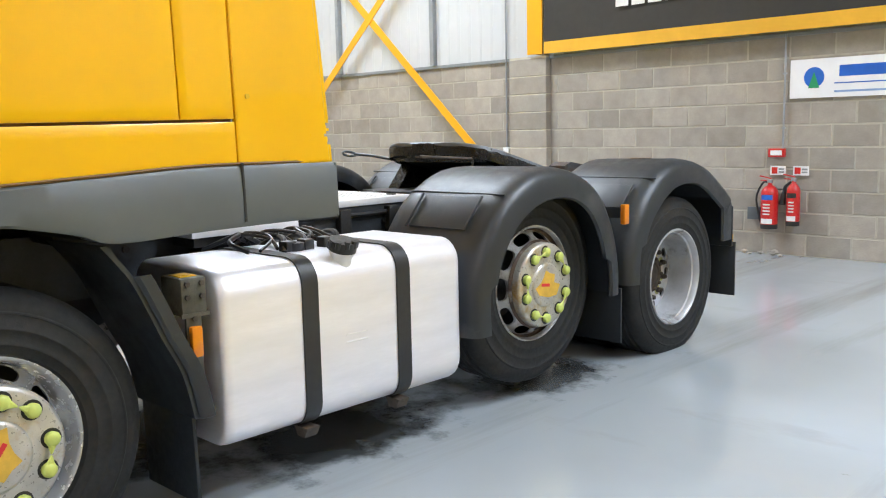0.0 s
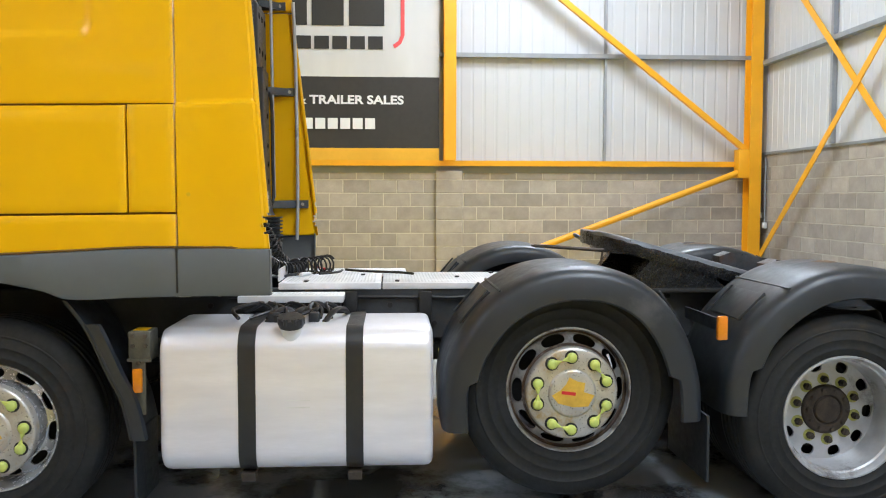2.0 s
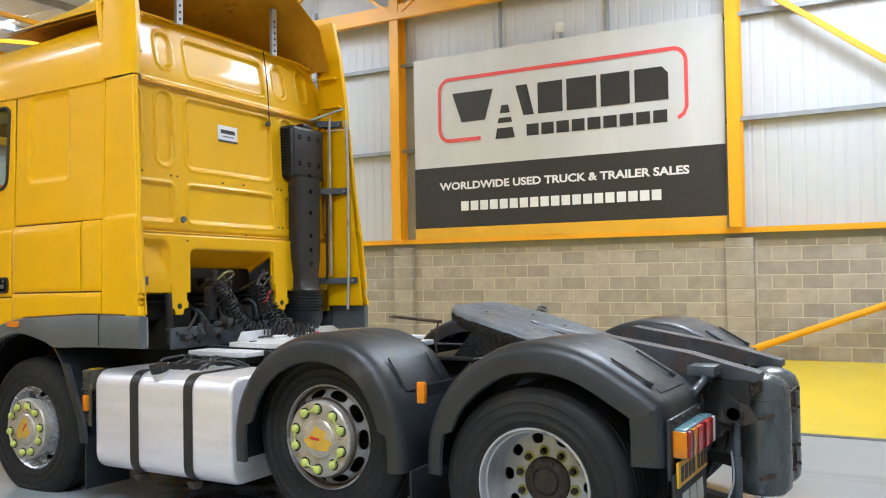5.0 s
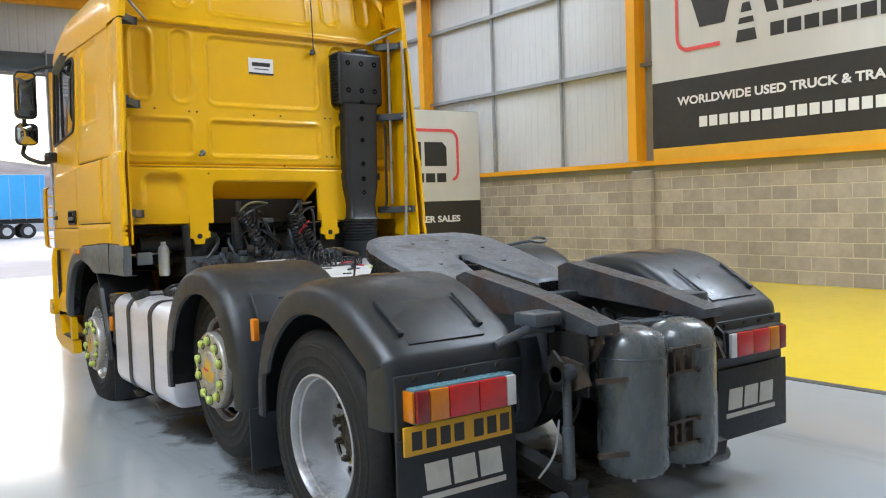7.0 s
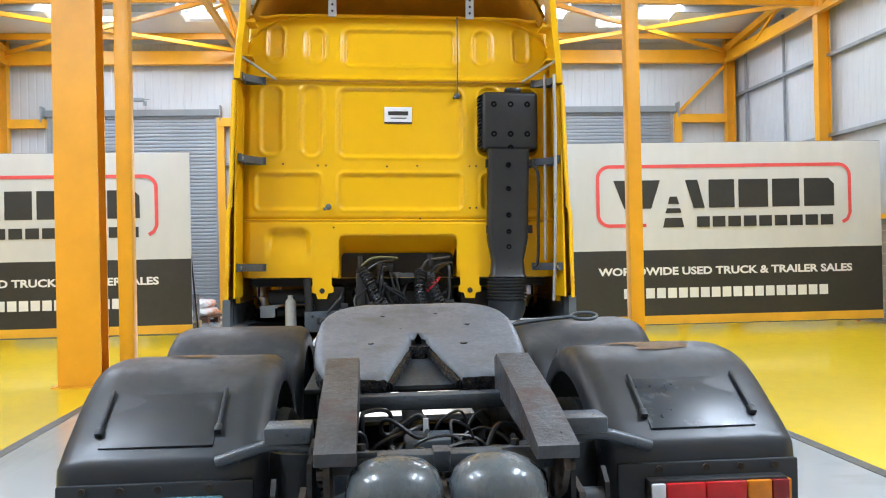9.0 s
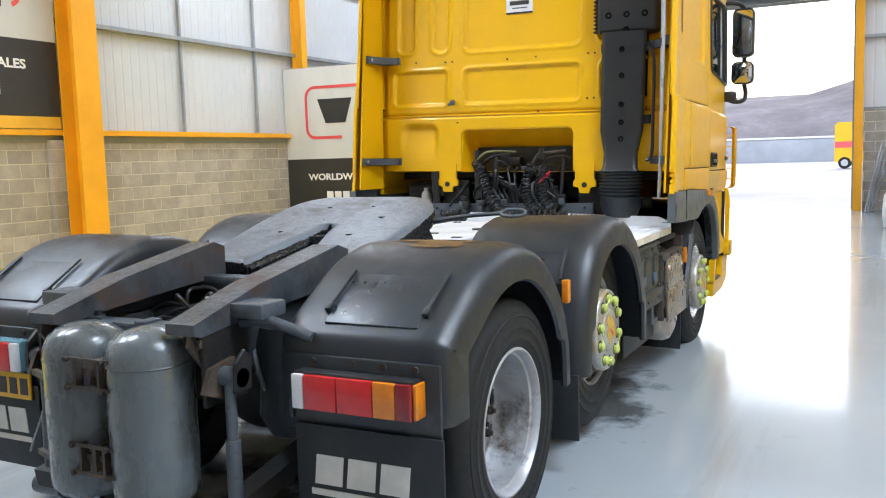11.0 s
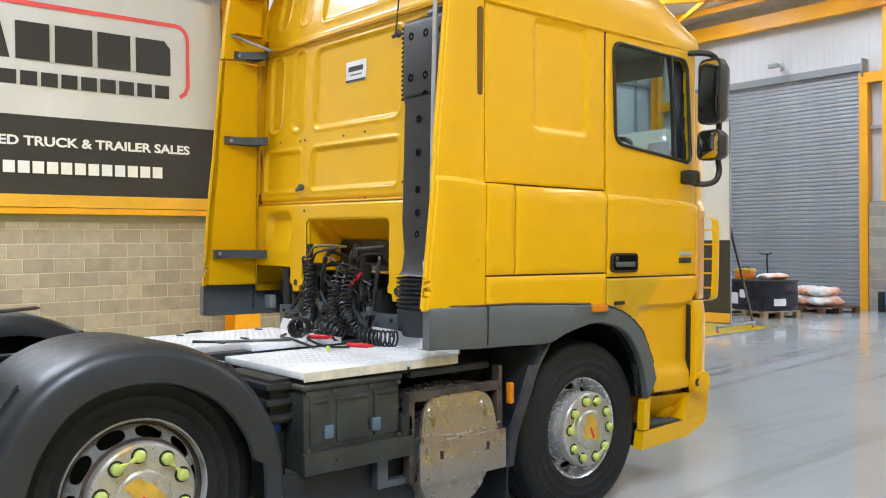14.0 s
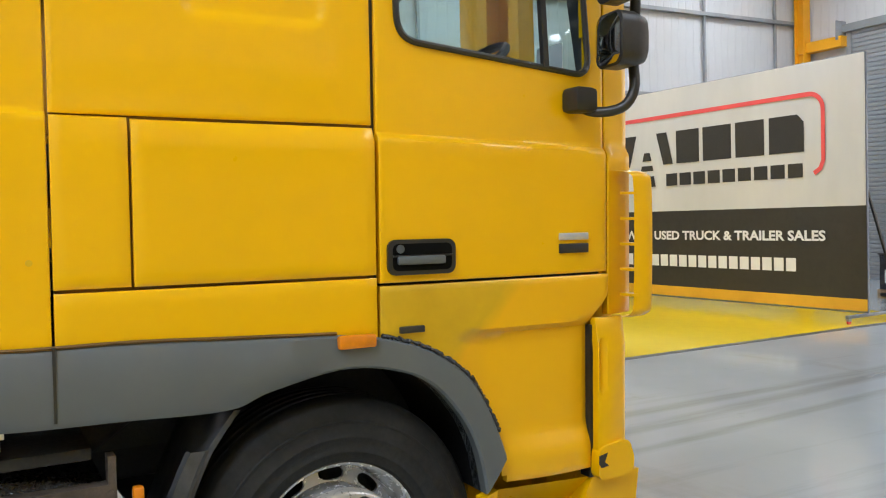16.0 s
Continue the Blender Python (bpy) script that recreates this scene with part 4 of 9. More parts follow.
for side, word in ((-1, "nearside"), (1, "offside")):
    crease = [1.873 - 0.028 * 0.7 + d for d in (-0.008, 0.0, 0.012)]
    # sleeper panels
    panel("sleeper_panel", side, 3.078, 4.020, 1.872, 2.800, M["cab"], relief=pressed([(3.435, 3.870, 2.17, 2.775, 0.05)], 0.015, 0.020), step=0.014)
    panel("locker_door", side, 3.2855, 4.022, 1.394, 1.862, M["cab"], out=0.004)
    panel("corner_panel", side, 3.078, 3.2775, 1.394, 1.866, M["cab"])
    panel("lower_strip", side, 3.078, 4.024, 1.185, 1.384, M["cab"], out=0.003)
    # strips behind the gaps; all but the door's have shade in their colour
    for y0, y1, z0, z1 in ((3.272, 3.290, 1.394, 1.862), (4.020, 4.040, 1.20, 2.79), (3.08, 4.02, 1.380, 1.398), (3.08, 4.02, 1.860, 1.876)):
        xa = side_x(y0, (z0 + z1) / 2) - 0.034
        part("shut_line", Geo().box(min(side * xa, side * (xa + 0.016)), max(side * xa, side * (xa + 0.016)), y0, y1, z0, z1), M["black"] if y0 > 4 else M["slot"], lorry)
    # door with window
    panel("door", side, 4.036, 4.972, 1.366, 2.800, M["cab"], keep=lambda y, z: not in_window(y, z), step=0.013, cuts_z=crease, out=0.002)
    panel("door_foot", side, 4.036, 4.885, 0.640, 1.356, M["patch"] if side > 0 else M["cab"], keep=lambda y, z: z > arch_z(y) - 0.05, step=0.02,
          relief=lambda y, z: -0.026 * smooth(1.180, 1.160, z - 0.027 * (y - 4.3)) * smooth(4.26, 4.44, y) + 0.03 * smooth(0.82, 0.72, z) * smooth(4.4, 4.7, y),
          flare=lambda z: 0.085 * smooth(1.17, 1.29, z),
          label="lower door panel with faded repainted yellow patch" if side > 0 else "")
    panel("front_corner", side, 4.982, 5.120, 1.20, 2.55, M["cab"], step=0.03)
    # bumper corner and step
    panel("bumper_corner", side, 4.895, 5.040, 0.66, 1.195, M["cab"], step=0.02, out=0.030, relief=pressed([(4.910, 4.935, 0.92, 1.12, 0.010)], 0.02, 0.006), surf=lambda y, z: 1.222 - 0.5 * max(0.0, y - 4.95) ** 1.3 - 0.25 * max(0.0, z - 1.08) ** 1.2)
    part("corner_seam", Geo().box(min(side * 1.16, side * 1.215), max(side * 1.16, side * 1.215), 4.883, 4.899, 0.60, 1.17), M["black"], lorry)
    part("corner_foot", Geo().prism(rounded([(4.888, 0.60), (5.045, 0.60), (5.06, 0.66), (5.03, 0.74), (4.892, 0.72)], 0.03, 4), "x", side * 1.15, side * 1.262), M["cab"], lorry)
    part("scrape", Geo().add([(side * 1.2635, 4.888, 0.69), (side * 1.2635, 4.93, 0.70), (side * 1.2635, 4.915, 0.665), (side * 1.2635, 4.935, 0.65), (side * 1.2635, 4.90, 0.645), (side * 1.2635, 4.888, 0.66)], [(0, 1, 2, 3, 4, 5)]), M["black"], lorry, "", 0)
    step_box = part("step", Geo().prism([(4.40, 0.30), (4.86, 0.32), (5.06, 0.38), (5.10, 0.44), (4.86, 0.43), (4.42, 0.41)], "x", side * 1.15, side * 1.215), M["cab"], lorry, "yellow entry step at the bumper corner")
    part("step_inner", Geo().prism([(4.42, 0.31), (4.86, 0.33), (5.04, 0.39), (5.04, 0.425), (4.42, 0.40)], "x", side * 0.98, side * 1.148), M["black"], step_box)
    part("step_fin", Geo().prism([(4.405, 0.42), (4.465, 0.42), (4.475, 0.62), (4.415, 0.60)], "x", side * 1.175, side * 1.222), M["cab"], step_box)
    part("step_corner", Geo().prism([(4.84, 0.43), (5.10, 0.44), (5.12, 0.60), (4.90, 0.60), (4.87, 0.55)], "x", side * 1.02, side * 1.212), M["cab"], step_box)
    part("step_well", Geo().add([(side * 1.20, 4.465, 0.615), (side * 1.20, 4.89, 0.60), (side * 1.06, 4.86, 0.43), (side * 1.06, 4.465, 0.42)], [(0, 1, 2, 3)]).add([(side * 1.03, 4.465, 0.615), (side * 1.03, 4.89, 0.60), (side * 1.03, 4.86, 0.43), (side * 1.03, 4.465, 0.42)], [(0, 1, 2, 3)]), M["cab"], step_box, "", 0)
    tread = part("tread", Geo().bbox(min(side * 1.07, side * 1.21), max(side * 1.07, side * 1.21), 4.49, 4.83, 0.418, 0.432, 0.004), M["black"], step_box, "black serrated step tread")
    for k in range(6):
        part("tread_rib", Geo().bbox(min(side * (1.085 + k * 0.02), side * (1.093 + k * 0.02)), max(side * (1.085 + k * 0.02), side * (1.093 + k * 0.02)), 4.50, 4.82, 0.432, 0.440, 0.002), M["skirt"], tread)
    # air deflector beside the front corner
    path = [(side * 1.20, 5.03, 1.74), (side * 1.262, 5.08, 1.73), (side * 1.272, 5.10, 1.66), (side * 1.272, 5.10, 1.28), (side * 1.258, 5.09, 1.20), (side * 1.20, 5.04, 1.19)]
    defl = part("air_deflector", Geo().loft([[(x - side * 0.012, y - 0.045, z), (x, y, z), (x - side * 0.02, y + 0.05, z), (x - side * 0.05, y + 0.06, z)] for x, y, z in curve(path, 5)]), M["cab"], lorry)
    for k in range(5):
        z = 1.27 + k * 0.095
        part("fin", Geo().box(min(side * 1.20, side * 1.265), max(side * 1.20, side * 1.265), 5.04, 5.085, z, z + 0.01), M["cab"], defl)
    # grey wheel arch and skirt
    rows = []
    for (yo, zo), (yi, zi) in zip(ARCH_OUT, ARCH_IN):
        rows.append([(side * (x + 0.012 * smooth(3.05, 2.65, yo)), yi + (yo - yi) * t + (0.026 if side < 0 else 0.040) * smooth(3.0, 2.65, yo), zi + (zo - zi) * t + (0.0 if side < 0 else 0.016) * smooth(3.1, 2.65, yo)) for t, x in ((1.0, 1.19), (1.0, 1.236), (0.93, 1.246), (0.5, 1.250), (0.08, 1.248), (0.0, 1.240), (0.0, 1.15))])
    part("wheel_arch", Geo().loft(rows, caps=False), M["skirt"], lorry, "grey plastic wheel arch and side skirt")
    part("skirt_joint", Geo().box(min(side * 1.244, side * 1.2525), max(side * 1.244, side * 1.2525), 3.068, 3.076, 1.04, 1.243), M["black"], lorry)
    part("skirt_end", Geo().box(min(side * 1.205, side * 1.258), max(side * 1.205, side * 1.258), *((2.667, 2.674, 1.024, 1.224) if side < 0 else (2.681, 2.688, 1.040, 1.240))), M["skirt"], lorry)
    # dark tube painting the shade of the gap over the skirt
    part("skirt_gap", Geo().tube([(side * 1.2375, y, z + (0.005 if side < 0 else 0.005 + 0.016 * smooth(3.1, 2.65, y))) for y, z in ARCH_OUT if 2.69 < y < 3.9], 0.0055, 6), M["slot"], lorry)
    part("side_indicator", Geo().bbox(min(side * 1.235, side * 1.268), max(side * 1.235, side * 1.268), *((3.878, 4.006) if side > 0 else (3.91, 4.03)), *((1.168, 1.212) if side > 0 else (1.150, 1.194)), 0.01), M["amber"], lorry, "orange side indicator lens")
    # inner wheel housing, near black with its shade put into the colour
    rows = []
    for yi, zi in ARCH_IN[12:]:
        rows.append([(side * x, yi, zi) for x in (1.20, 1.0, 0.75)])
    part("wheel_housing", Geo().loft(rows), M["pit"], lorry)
    # flap behind the front wheel
    rows = [[(side * x, y, z) for x in (1.215, 0.80)] for y, z in curve([(3.58, 1.01), (3.535, 0.952), (3.48, 0.867), (3.40, 0.68), (3.34, 0.55), (3.305, 0.385)], 4)]
    rows2 = [[(x, y - 0.02, z) for x, y, z in r] for r in rows]
    part("inner_guard", Geo().loft(rows).loft(rows2).loft([[a[0] for a in rows], [a[0] for a in rows2]]), M["guard"], lorry)
    lip = curve([(3.50, 0.905), (3.48, 0.867), (3.44, 0.775), (3.40, 0.68), (3.34, 0.55), (3.305, 0.385)], 4)
    part("guard_lip", Geo().loft([[(side * x, p[0] - d, p[1]) for x, d in ((1.222, 0.015), (1.232, 0.03), (1.230, 0.072), (1.205, 0.080))] for p in lip]), M["guard"], lorry)
    part("front_flap", Geo().bbox(min(side * 0.82, side * 1.18), max(side * 0.82, side * 1.18), 3.285, 3.30, 0.07, 0.41, 0.004), M["flap"], lorry)
    # side window
    outline = WINDOW
    loop = [(side * (side_x(y, z) + 0.006), y, z) for y, z in outline]
    dense = []
    for a, b in zip(loop, loop[1:] + loop[:1]):
        dense += [tuple(Vector(a).lerp(Vector(b), k / 3)) for k in range(3)]
    part("window_seal", Geo().tube(dense + dense[:1], 0.0115, 8, False), M["black"], lorry)
    part("window_pane", Geo().add([(side * (side_x(y, z) - 0.004), y, z) for y, z in outline], [tuple(range(len(outline)))]), M["glass"], lorry, "side window glass", 0).visible_shadow = False
    part("quarter_bar", Geo().beam((side * 1.205, 4.655, 2.735), (side * 1.215, 4.690, 2.10), 0.022, 0.022, up=(1, 0, 0)), M["black"], lorry)
    # door handle
    h = part("door_handle", Geo().prism(rrect(4.058, 4.305, 1.390, 1.505, 0.028), "x", side * 1.218, side * 1.243), M["black"], lorry, "black recessed door handle")
    part("pull", Geo().bbox(min(side * 1.243, side * 1.258), max(side * 1.243, side * 1.258), 4.088, 4.262, 1.424, 1.452, 0.006), M["skirt"], h)
    # flat sheet, dark in place of a shaded hollow
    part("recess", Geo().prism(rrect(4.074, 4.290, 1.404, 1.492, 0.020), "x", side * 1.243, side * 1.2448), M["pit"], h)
    part("recess_bar", Geo().box(min(side * 1.2448, side * 1.2500), max(side * 1.2448, side * 1.2500), 4.074, 4.290, 1.449, 1.455), M["black"], h)
    part("lock", Geo().cyl((side * 1.243, 4.10, 1.475), (side * 1.249, 4.10, 1.475), 0.014, 12), M["steel"], h)
    # badges: plain bars
    part("badge", Geo().bbox(min(side * 1.226, side * 1.236), max(side * 1.226, side * 1.236), 4.735, 4.865, 1.487, 1.512, 0.003), M["rim"], lorry, "silver badge bar")
    part("badge", Geo().bbox(min(side * 1.226, side * 1.236), max(side * 1.226, side * 1.236), 4.735, 4.865, 1.440, 1.474, 0.003), M["black"], lorry, "dark badge plate")
    # side extender behind the cab
    rear = 2.655 if side > 0 else 2.668
    lean = (2.812 if side > 0 else 2.775) - rear
    panel("side_extender", side, rear, 3.070, 1.228, 2.800, M["cab"], keep=lambda y, z: not (y < rear + 0.004 + 0.022 * max(0.0, 1 - abs(z - 1.33) / 0.055) + 0.012 * math.sin(z * 190) * (1.28 < z < 1.38)), step=0.010, thick=0.022,
          surf=lambda y, z: side_x(max(y, 2.9), z) + 0.020 * smooth(3.02, 2.70, y) - (0.008 if y < rear + 0.02 else 0), label="yellow side extender panel with chipped edge", lean=lean)
    part("extender_edge", Geo().tube([(side * (side_x(2.9, z) - 0.002), rear + 0.006 + lean * (z - 1.228) / 1.572, z) for z in (1.385, 1.5, 1.8, 2.1, 2.4, 2.795)], 0.013, 10), M["cab"], lorry)
    part("extender_inner", Geo().prism([(rear + 0.03, 1.235), (3.05, 1.235), (3.05, 2.80), (rear + lean + 0.03, 2.80)], "x", side * 1.175, side * 1.188), M["cab"], lorry)
    for z in (2.845, 2.245, 1.452):
        br = part("bracket", Geo().box(min(side * 1.00, side * 1.170), max(side * 1.00, side * 1.170), 3.02, 3.045, z - 0.028, z + 0.028).box(min(side * 1.145, side * 1.170), max(side * 1.145, side * 1.170), 2.70 + 0.097 * (z - 1.25), 3.03, z - 0.028, z + 0.028)
                  .beam((side * 1.16, 2.73 + 0.097 * (z - 1.25), z), (side * 1.02, 3.03, z), 0.012, 0.05), M["steel"], lorry, "grey steel bracket")
        for q in (2.74 + 0.097 * (z - 1.25), 2.94):
            part("bolt", Geo().cyl((side * 1.145, q, z), (side * 1.138, q, z), 0.012, 8), M["rim"], br)
    part("stay_rod", Geo().cyl((side * 1.15, 2.83, 2.98), (side * 0.93, 3.04, 2.86), 0.010, 8), M["rim"], lorry)
    if side > 0:
        # flat slot shape; the shade of its depth is put into the colour
        part("drain_slot", Geo().prism(rrect(3.020, 3.056, 2.31, 2.76, 0.017), "x", side * (side_x(3.0, 2.5) - 0.012), side * (side_x(3.0, 2.5) + 0.0045)), M["slot"], lorry, "side panel slot with its shade painted in")
    # upper extender
    rows = []
    for z, y, x in ((2.812, 2.81 if side > 0 else 2.775, 1.205), (3.0, 2.815 if side > 0 else 2.785, 1.195), (3.2, 2.825 if side > 0 else 2.805, 1.175), (3.42, 2.85, 1.165), (3.75, 2.90, 1.135)):
        rows.append([(side * (x - 0.03), 3.12, z), (side * x, 3.12, z), (side * x, y + 0.02, z), (side * (x - 0.01), y, z), (side * (x - 0.05), y + 0.005, z), (side * (x - 0.05), 3.06, z)])
    part("upper_extender", Geo().loft(rows), M["cab"], lorry)
    part("extender_lip", Geo().box(min(side * 1.06, side * 1.16), max(side * 1.06, side * 1.16), 2.87, 3.05, 3.24, 3.26), M["cab"], lorry)
    part("extender_lip", Geo().box(min(side * 1.08, side * 1.16), max(side * 1.08, side * 1.16), 2.84, 3.05, 2.985, 3.00), M["cab"], lorry)
    # mirrors
    mx = 1.335 if side > 0 else -1.42
    arm = part("mirror_arm", Geo().tube(curve([(side * 1.20, 4.80, 1.985), (side * 1.27, 4.86, 1.945), (side * 1.34, 4.93, 1.955), (mx + side * 0.02, 4.975, 2.02), (mx, 4.99, 2.14), (mx, 5.0, 2.4), (mx, 4.99, 2.68), (side * 1.30, 4.95, 2.775), (side * 1.18, 4.87, 2.79)], 6), 0.019, 10), M["black"], lorry)
    part("arm_base", Geo().bbox(min(side * 1.20, side * 1.30), max(side * 1.20, side * 1.30), 4.765, 4.865, 1.94, 2.03, 0.02), M["black"], lorry)
    for nm, z0, z1, w in (("main_mirror", 2.325, 2.735, 0.090), ("wide_mirror", 2.095, 2.285, 0.092)):
        prof = rrect(-w, w, z0, z1, 0.045)
        rows = [[(mx + u * q, 4.93 + d - side * 0.16 * u * q, (z0 + z1) / 2 + (v - (z0 + z1) / 2) * q) for u, v in prof] for d, q in ((-0.055, 0.93), (-0.05, 1.0), (0.02, 1.0), (0.07, 0.86), (0.095, 0.55))]
        body = part(nm, Geo().loft(rows, True, True), M["black"], lorry, "black mirror housing")
        glass_z = [(z0 + z1) / 2 + (v - (z0 + z1) / 2) * 0.91 for u, v in prof]
        zc, bulge = (z0 + z1) / 2, 0.004 if nm == "main_mirror" else 0.020
        part("mirror_glass", Geo().loft([[(mx + u * 0.89 * q, 4.93 - 0.0565 - side * 0.16 * u * 0.89 * q - bulge * (1 - q * q), zc + (zz - zc) * q) for (u, v), zz in zip(prof, glass_z)] for q in (1.0, 0.8, 0.6, 0.4, 0.2, 0.02)], True, True), M["mirror"], body, "", 70)
    # sun visor or rain strip over the door, grab handle
    part("drip_rail", Geo().tube([(side * (side_x(y, 2.8) + 0.004), y, 2.802) for y in (3.07, 3.5, 4.0, 4.5, 4.9)], 0.010, 6), M["cab"], lorry)

part("kerb_mirror", Geo().loft([[(-1.225 - 0.05 * math.sin(math.pi * t), y, z) for t, (y, z) in ((k / 5, (a[0] + (b[0] - a[0]) * k / 5, a[1] + (b[1] - a[1]) * k / 5)) for k in range(6))] for a, b in (((4.20, 2.765), (4.205, 2.80)), ((4.26, 2.735), (4.28, 2.806)), ((4.36, 2.71), (4.40, 2.79)), ((4.46, 2.68), (4.49, 2.75)), ((4.54, 2.660), (4.55, 2.69)))]), M["skirt"], lorry, "grey wind deflector over the door window")

# back wall of the cab with its pressings
BACK = [(-0.463, 0.475, 2.285, 2.815, 0.06), (-0.463, 0.475, 1.885, 2.160, 0.04), (-1.085, -0.600, 1.885, 2.160, 0.04), (-1.050, -0.890, 2.300, 2.825, 0.06), (-0.745, -0.590, 2.290, 2.835, 0.07),
        (0.62, 1.09, 1.885, 2.160, 0.04), (0.60, 0.76, 2.29, 2.83, 0.07), (0.90, 1.06, 2.30, 2.82, 0.06),
        (-0.425, 0.435, 2.985, 3.275, 0.05), (-1.005, -0.875, 3.02, 3.30, 0.06), (-0.705, -0.565, 3.01, 3.28, 0.065), (0.565, 0.705, 3.01, 3.28, 0.065), (0.875, 1.005, 3.02, 3.30, 0.06)]


def back_y(x, z):
    """Depth of the cab's back wall, with its ribs, shelves and bulges."""
    y = 3.066 + 0.042 * max(0.0, z - 1.85)
    for r in BACK:
        s = sd_rrect(x, z, *r)
        y += 0.016 * (1 - smooth(-0.022, 0.002, s)) - 0.008 * math.exp(-((s - 0.006) / 0.012) ** 2)
    y -= 0.022 * smooth(1.802, 1.790, z) - 0.014 * math.exp(-((z - 1.815) / 0.012) ** 2)
    y -= 0.030 * math.exp(-((z - 2.880) / 0.018) ** 2)
    y += 0.05 * smooth(2.90, 3.40, z)
    s = sd_rrect(x, z, -1.02, -0.66, 1.42, 1.76, 0.09)
    y += 0.05 * (1 - smooth(-0.06, 0.0, s)) * smooth(1.45, 1.72, z)
    y += 0.03 * smooth(1.12, 1.19, abs(x))
    return y


def hole(x, z):
    return -0.475 < x < 0.440 and z < 1.70 and sd_rrect(x, z, -0.475, 0.440, 0.9, 1.70, 0.05) < 0


def sheet(x0, x1, z0, z1, step, cut=None):
    xs_, zs_ = steps(x0, x1, step), steps(z0, z1, step)
    g, idx = Geo(), {}
    for i in range(len(xs_) - 1):
        for j in range(len(zs_) - 1):
            if cut and cut((xs_[i] + xs_[i + 1]) / 2, (zs_[j] + zs_[j + 1]) / 2):
                continue
            q = []
            for a, b in ((i, j), (i + 1, j), (i + 1, j + 1), (i, j + 1)):
                if (a, b) not in idx:
                    idx[a, b] = len(g.v)
                    g.v.append((xs_[a], back_y(xs_[a], zs_[b]), zs_[b]))
                q.append(idx[a, b])
            g.f.append(tuple(q))
    return g


part("cab_back", sheet(-1.19, 1.19, 1.375, 2.872, 0.0095, hole), M["cab"], lorry, "yellow pressed steel back wall of the cab", 60)
part("cab_back_upper", sheet(-1.17, 1.17, 2.885, 3.375, 0.0095), M["cab"], lorry, "", 60)
part("seam", Geo().tube([(x, 3.092 - 0.004 * math.cos(x * 2), 2.879) for x in (-1.19, -0.8, -0.4, 0, 0.4, 0.8, 1.19)], 0.010, 8), M["cab"], lorry)
# darker strip painting the shadow line under the upper seam
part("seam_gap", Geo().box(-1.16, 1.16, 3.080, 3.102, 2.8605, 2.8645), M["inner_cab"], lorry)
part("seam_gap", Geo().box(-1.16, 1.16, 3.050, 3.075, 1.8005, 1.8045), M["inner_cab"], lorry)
part("top_lip", Geo().tube([(x, 3.152, 3.378 - 0.02 * smooth(0.86, 1.0, abs(x))) for x in (-1.17, -1.0, -0.9, -0.5, 0, 0.5, 0.9, 1.0, 1.17)], 0.012, 8), M["cab"], lorry)
# recess over the engine: sloping yellow hood
rows = []
for u, v in rrect(-0.475, 0.440, 0.9, 1.70, 0.05, 4):
    rows.append([(u, 3.05, max(v, 1.37)), (u * 0.985, 3.10, max(v - 0.01, 1.37)), (u * 0.95, 3.32, max(v - 0.14, 1.37))])
part("engine_hood", Geo().loft(rows), M["cab"], lorry)
part("recess_edge", Geo().tube([(-0.475, 3.066, 1.375), (-0.475, 3.066, 1.65), (-0.46, 3.066, 1.687), (-0.425, 3.066, 1.70), (0.39, 3.066, 1.70), (0.425, 3.066, 1.687), (0.44, 3.066, 1.65), (0.44, 3.066, 1.375)], 0.014, 8), M["cab"], lorry)
part("engine_shield", Geo().box(-0.46, 0.42, 3.30, 3.33, 1.0, 1.56), M["black"], lorry)
for x in (-0.588, 0.524):
    lug = part("cab_lug", Geo().prism([(-0.075, 1.43), (0.075, 1.43), (0.07, 1.32), (0.085, 1.30), (0.085, 1.265), (0.045, 1.255), (0.035, 1.215), (-0.035, 1.215), (-0.045, 1.255), (-0.085, 1.265), (-0.085, 1.30), (-0.07, 1.32)], "y", 3.035, 3.062).moved(Matrix.Translation((x, 0, 0))), M["cab"], lorry)
    part("lug_hole", Geo().cyl((x, 3.0345, 1.275), (x, 3.030, 1.275), 0.020, 14), M["black"], lug)
for x, z in ((-0.540, 1.905), (0.440, 2.760)):
    y = back_y(x, z) - 0.03
    part("hood_catch", Geo().ball((x, y, z), 0.024, 8).cyl((x, y, z), (x - 0.03, y - 0.02, z - 0.02), 0.012, 8), M["steel"], lorry)
part("release_cable", Geo().tube([(0.445, 3.14, 3.378), (0.445, 3.10, 3.1), (0.440, 3.075, 2.77)], 0.005, 6), M["cable"], lorry)
for x, z in ((-0.62, 2.22), (-0.56, 2.22), (-0.1, 2.215), (0.13, 2.22), (0.53, 2.22), (0.58, 2.22), (0.53, 1.90), (0.58, 1.90), (-0.5, 1.75), (0.15, 1.82), (-0.88, 2.23)):
    part("plug", Geo().cyl((x, back_y(x, z) + 0.004, z), (x, back_y(x, z) - 0.005, z), 0.0075, 8), M["black"], lorry)
# paper label: plain bars
lab = part("label", Geo().box(-0.118, 0.092, 3.107, 3.1145, 2.545, 2.673), M["paper"], lorry, "white paper label with dark print")
part("print", Geo().box(-0.118, 0.092, 3.1045, 3.107, 2.545, 2.559), M["banink"], lab)
part("print", Geo().box(-0.090, 0.064, 3.1045, 3.107, 2.610, 2.640), M["banink"], lab)
part("print", Geo().box(-0.070, 0.050, 3.1045, 3.107, 2.584, 2.592), M["skirt"], lab)

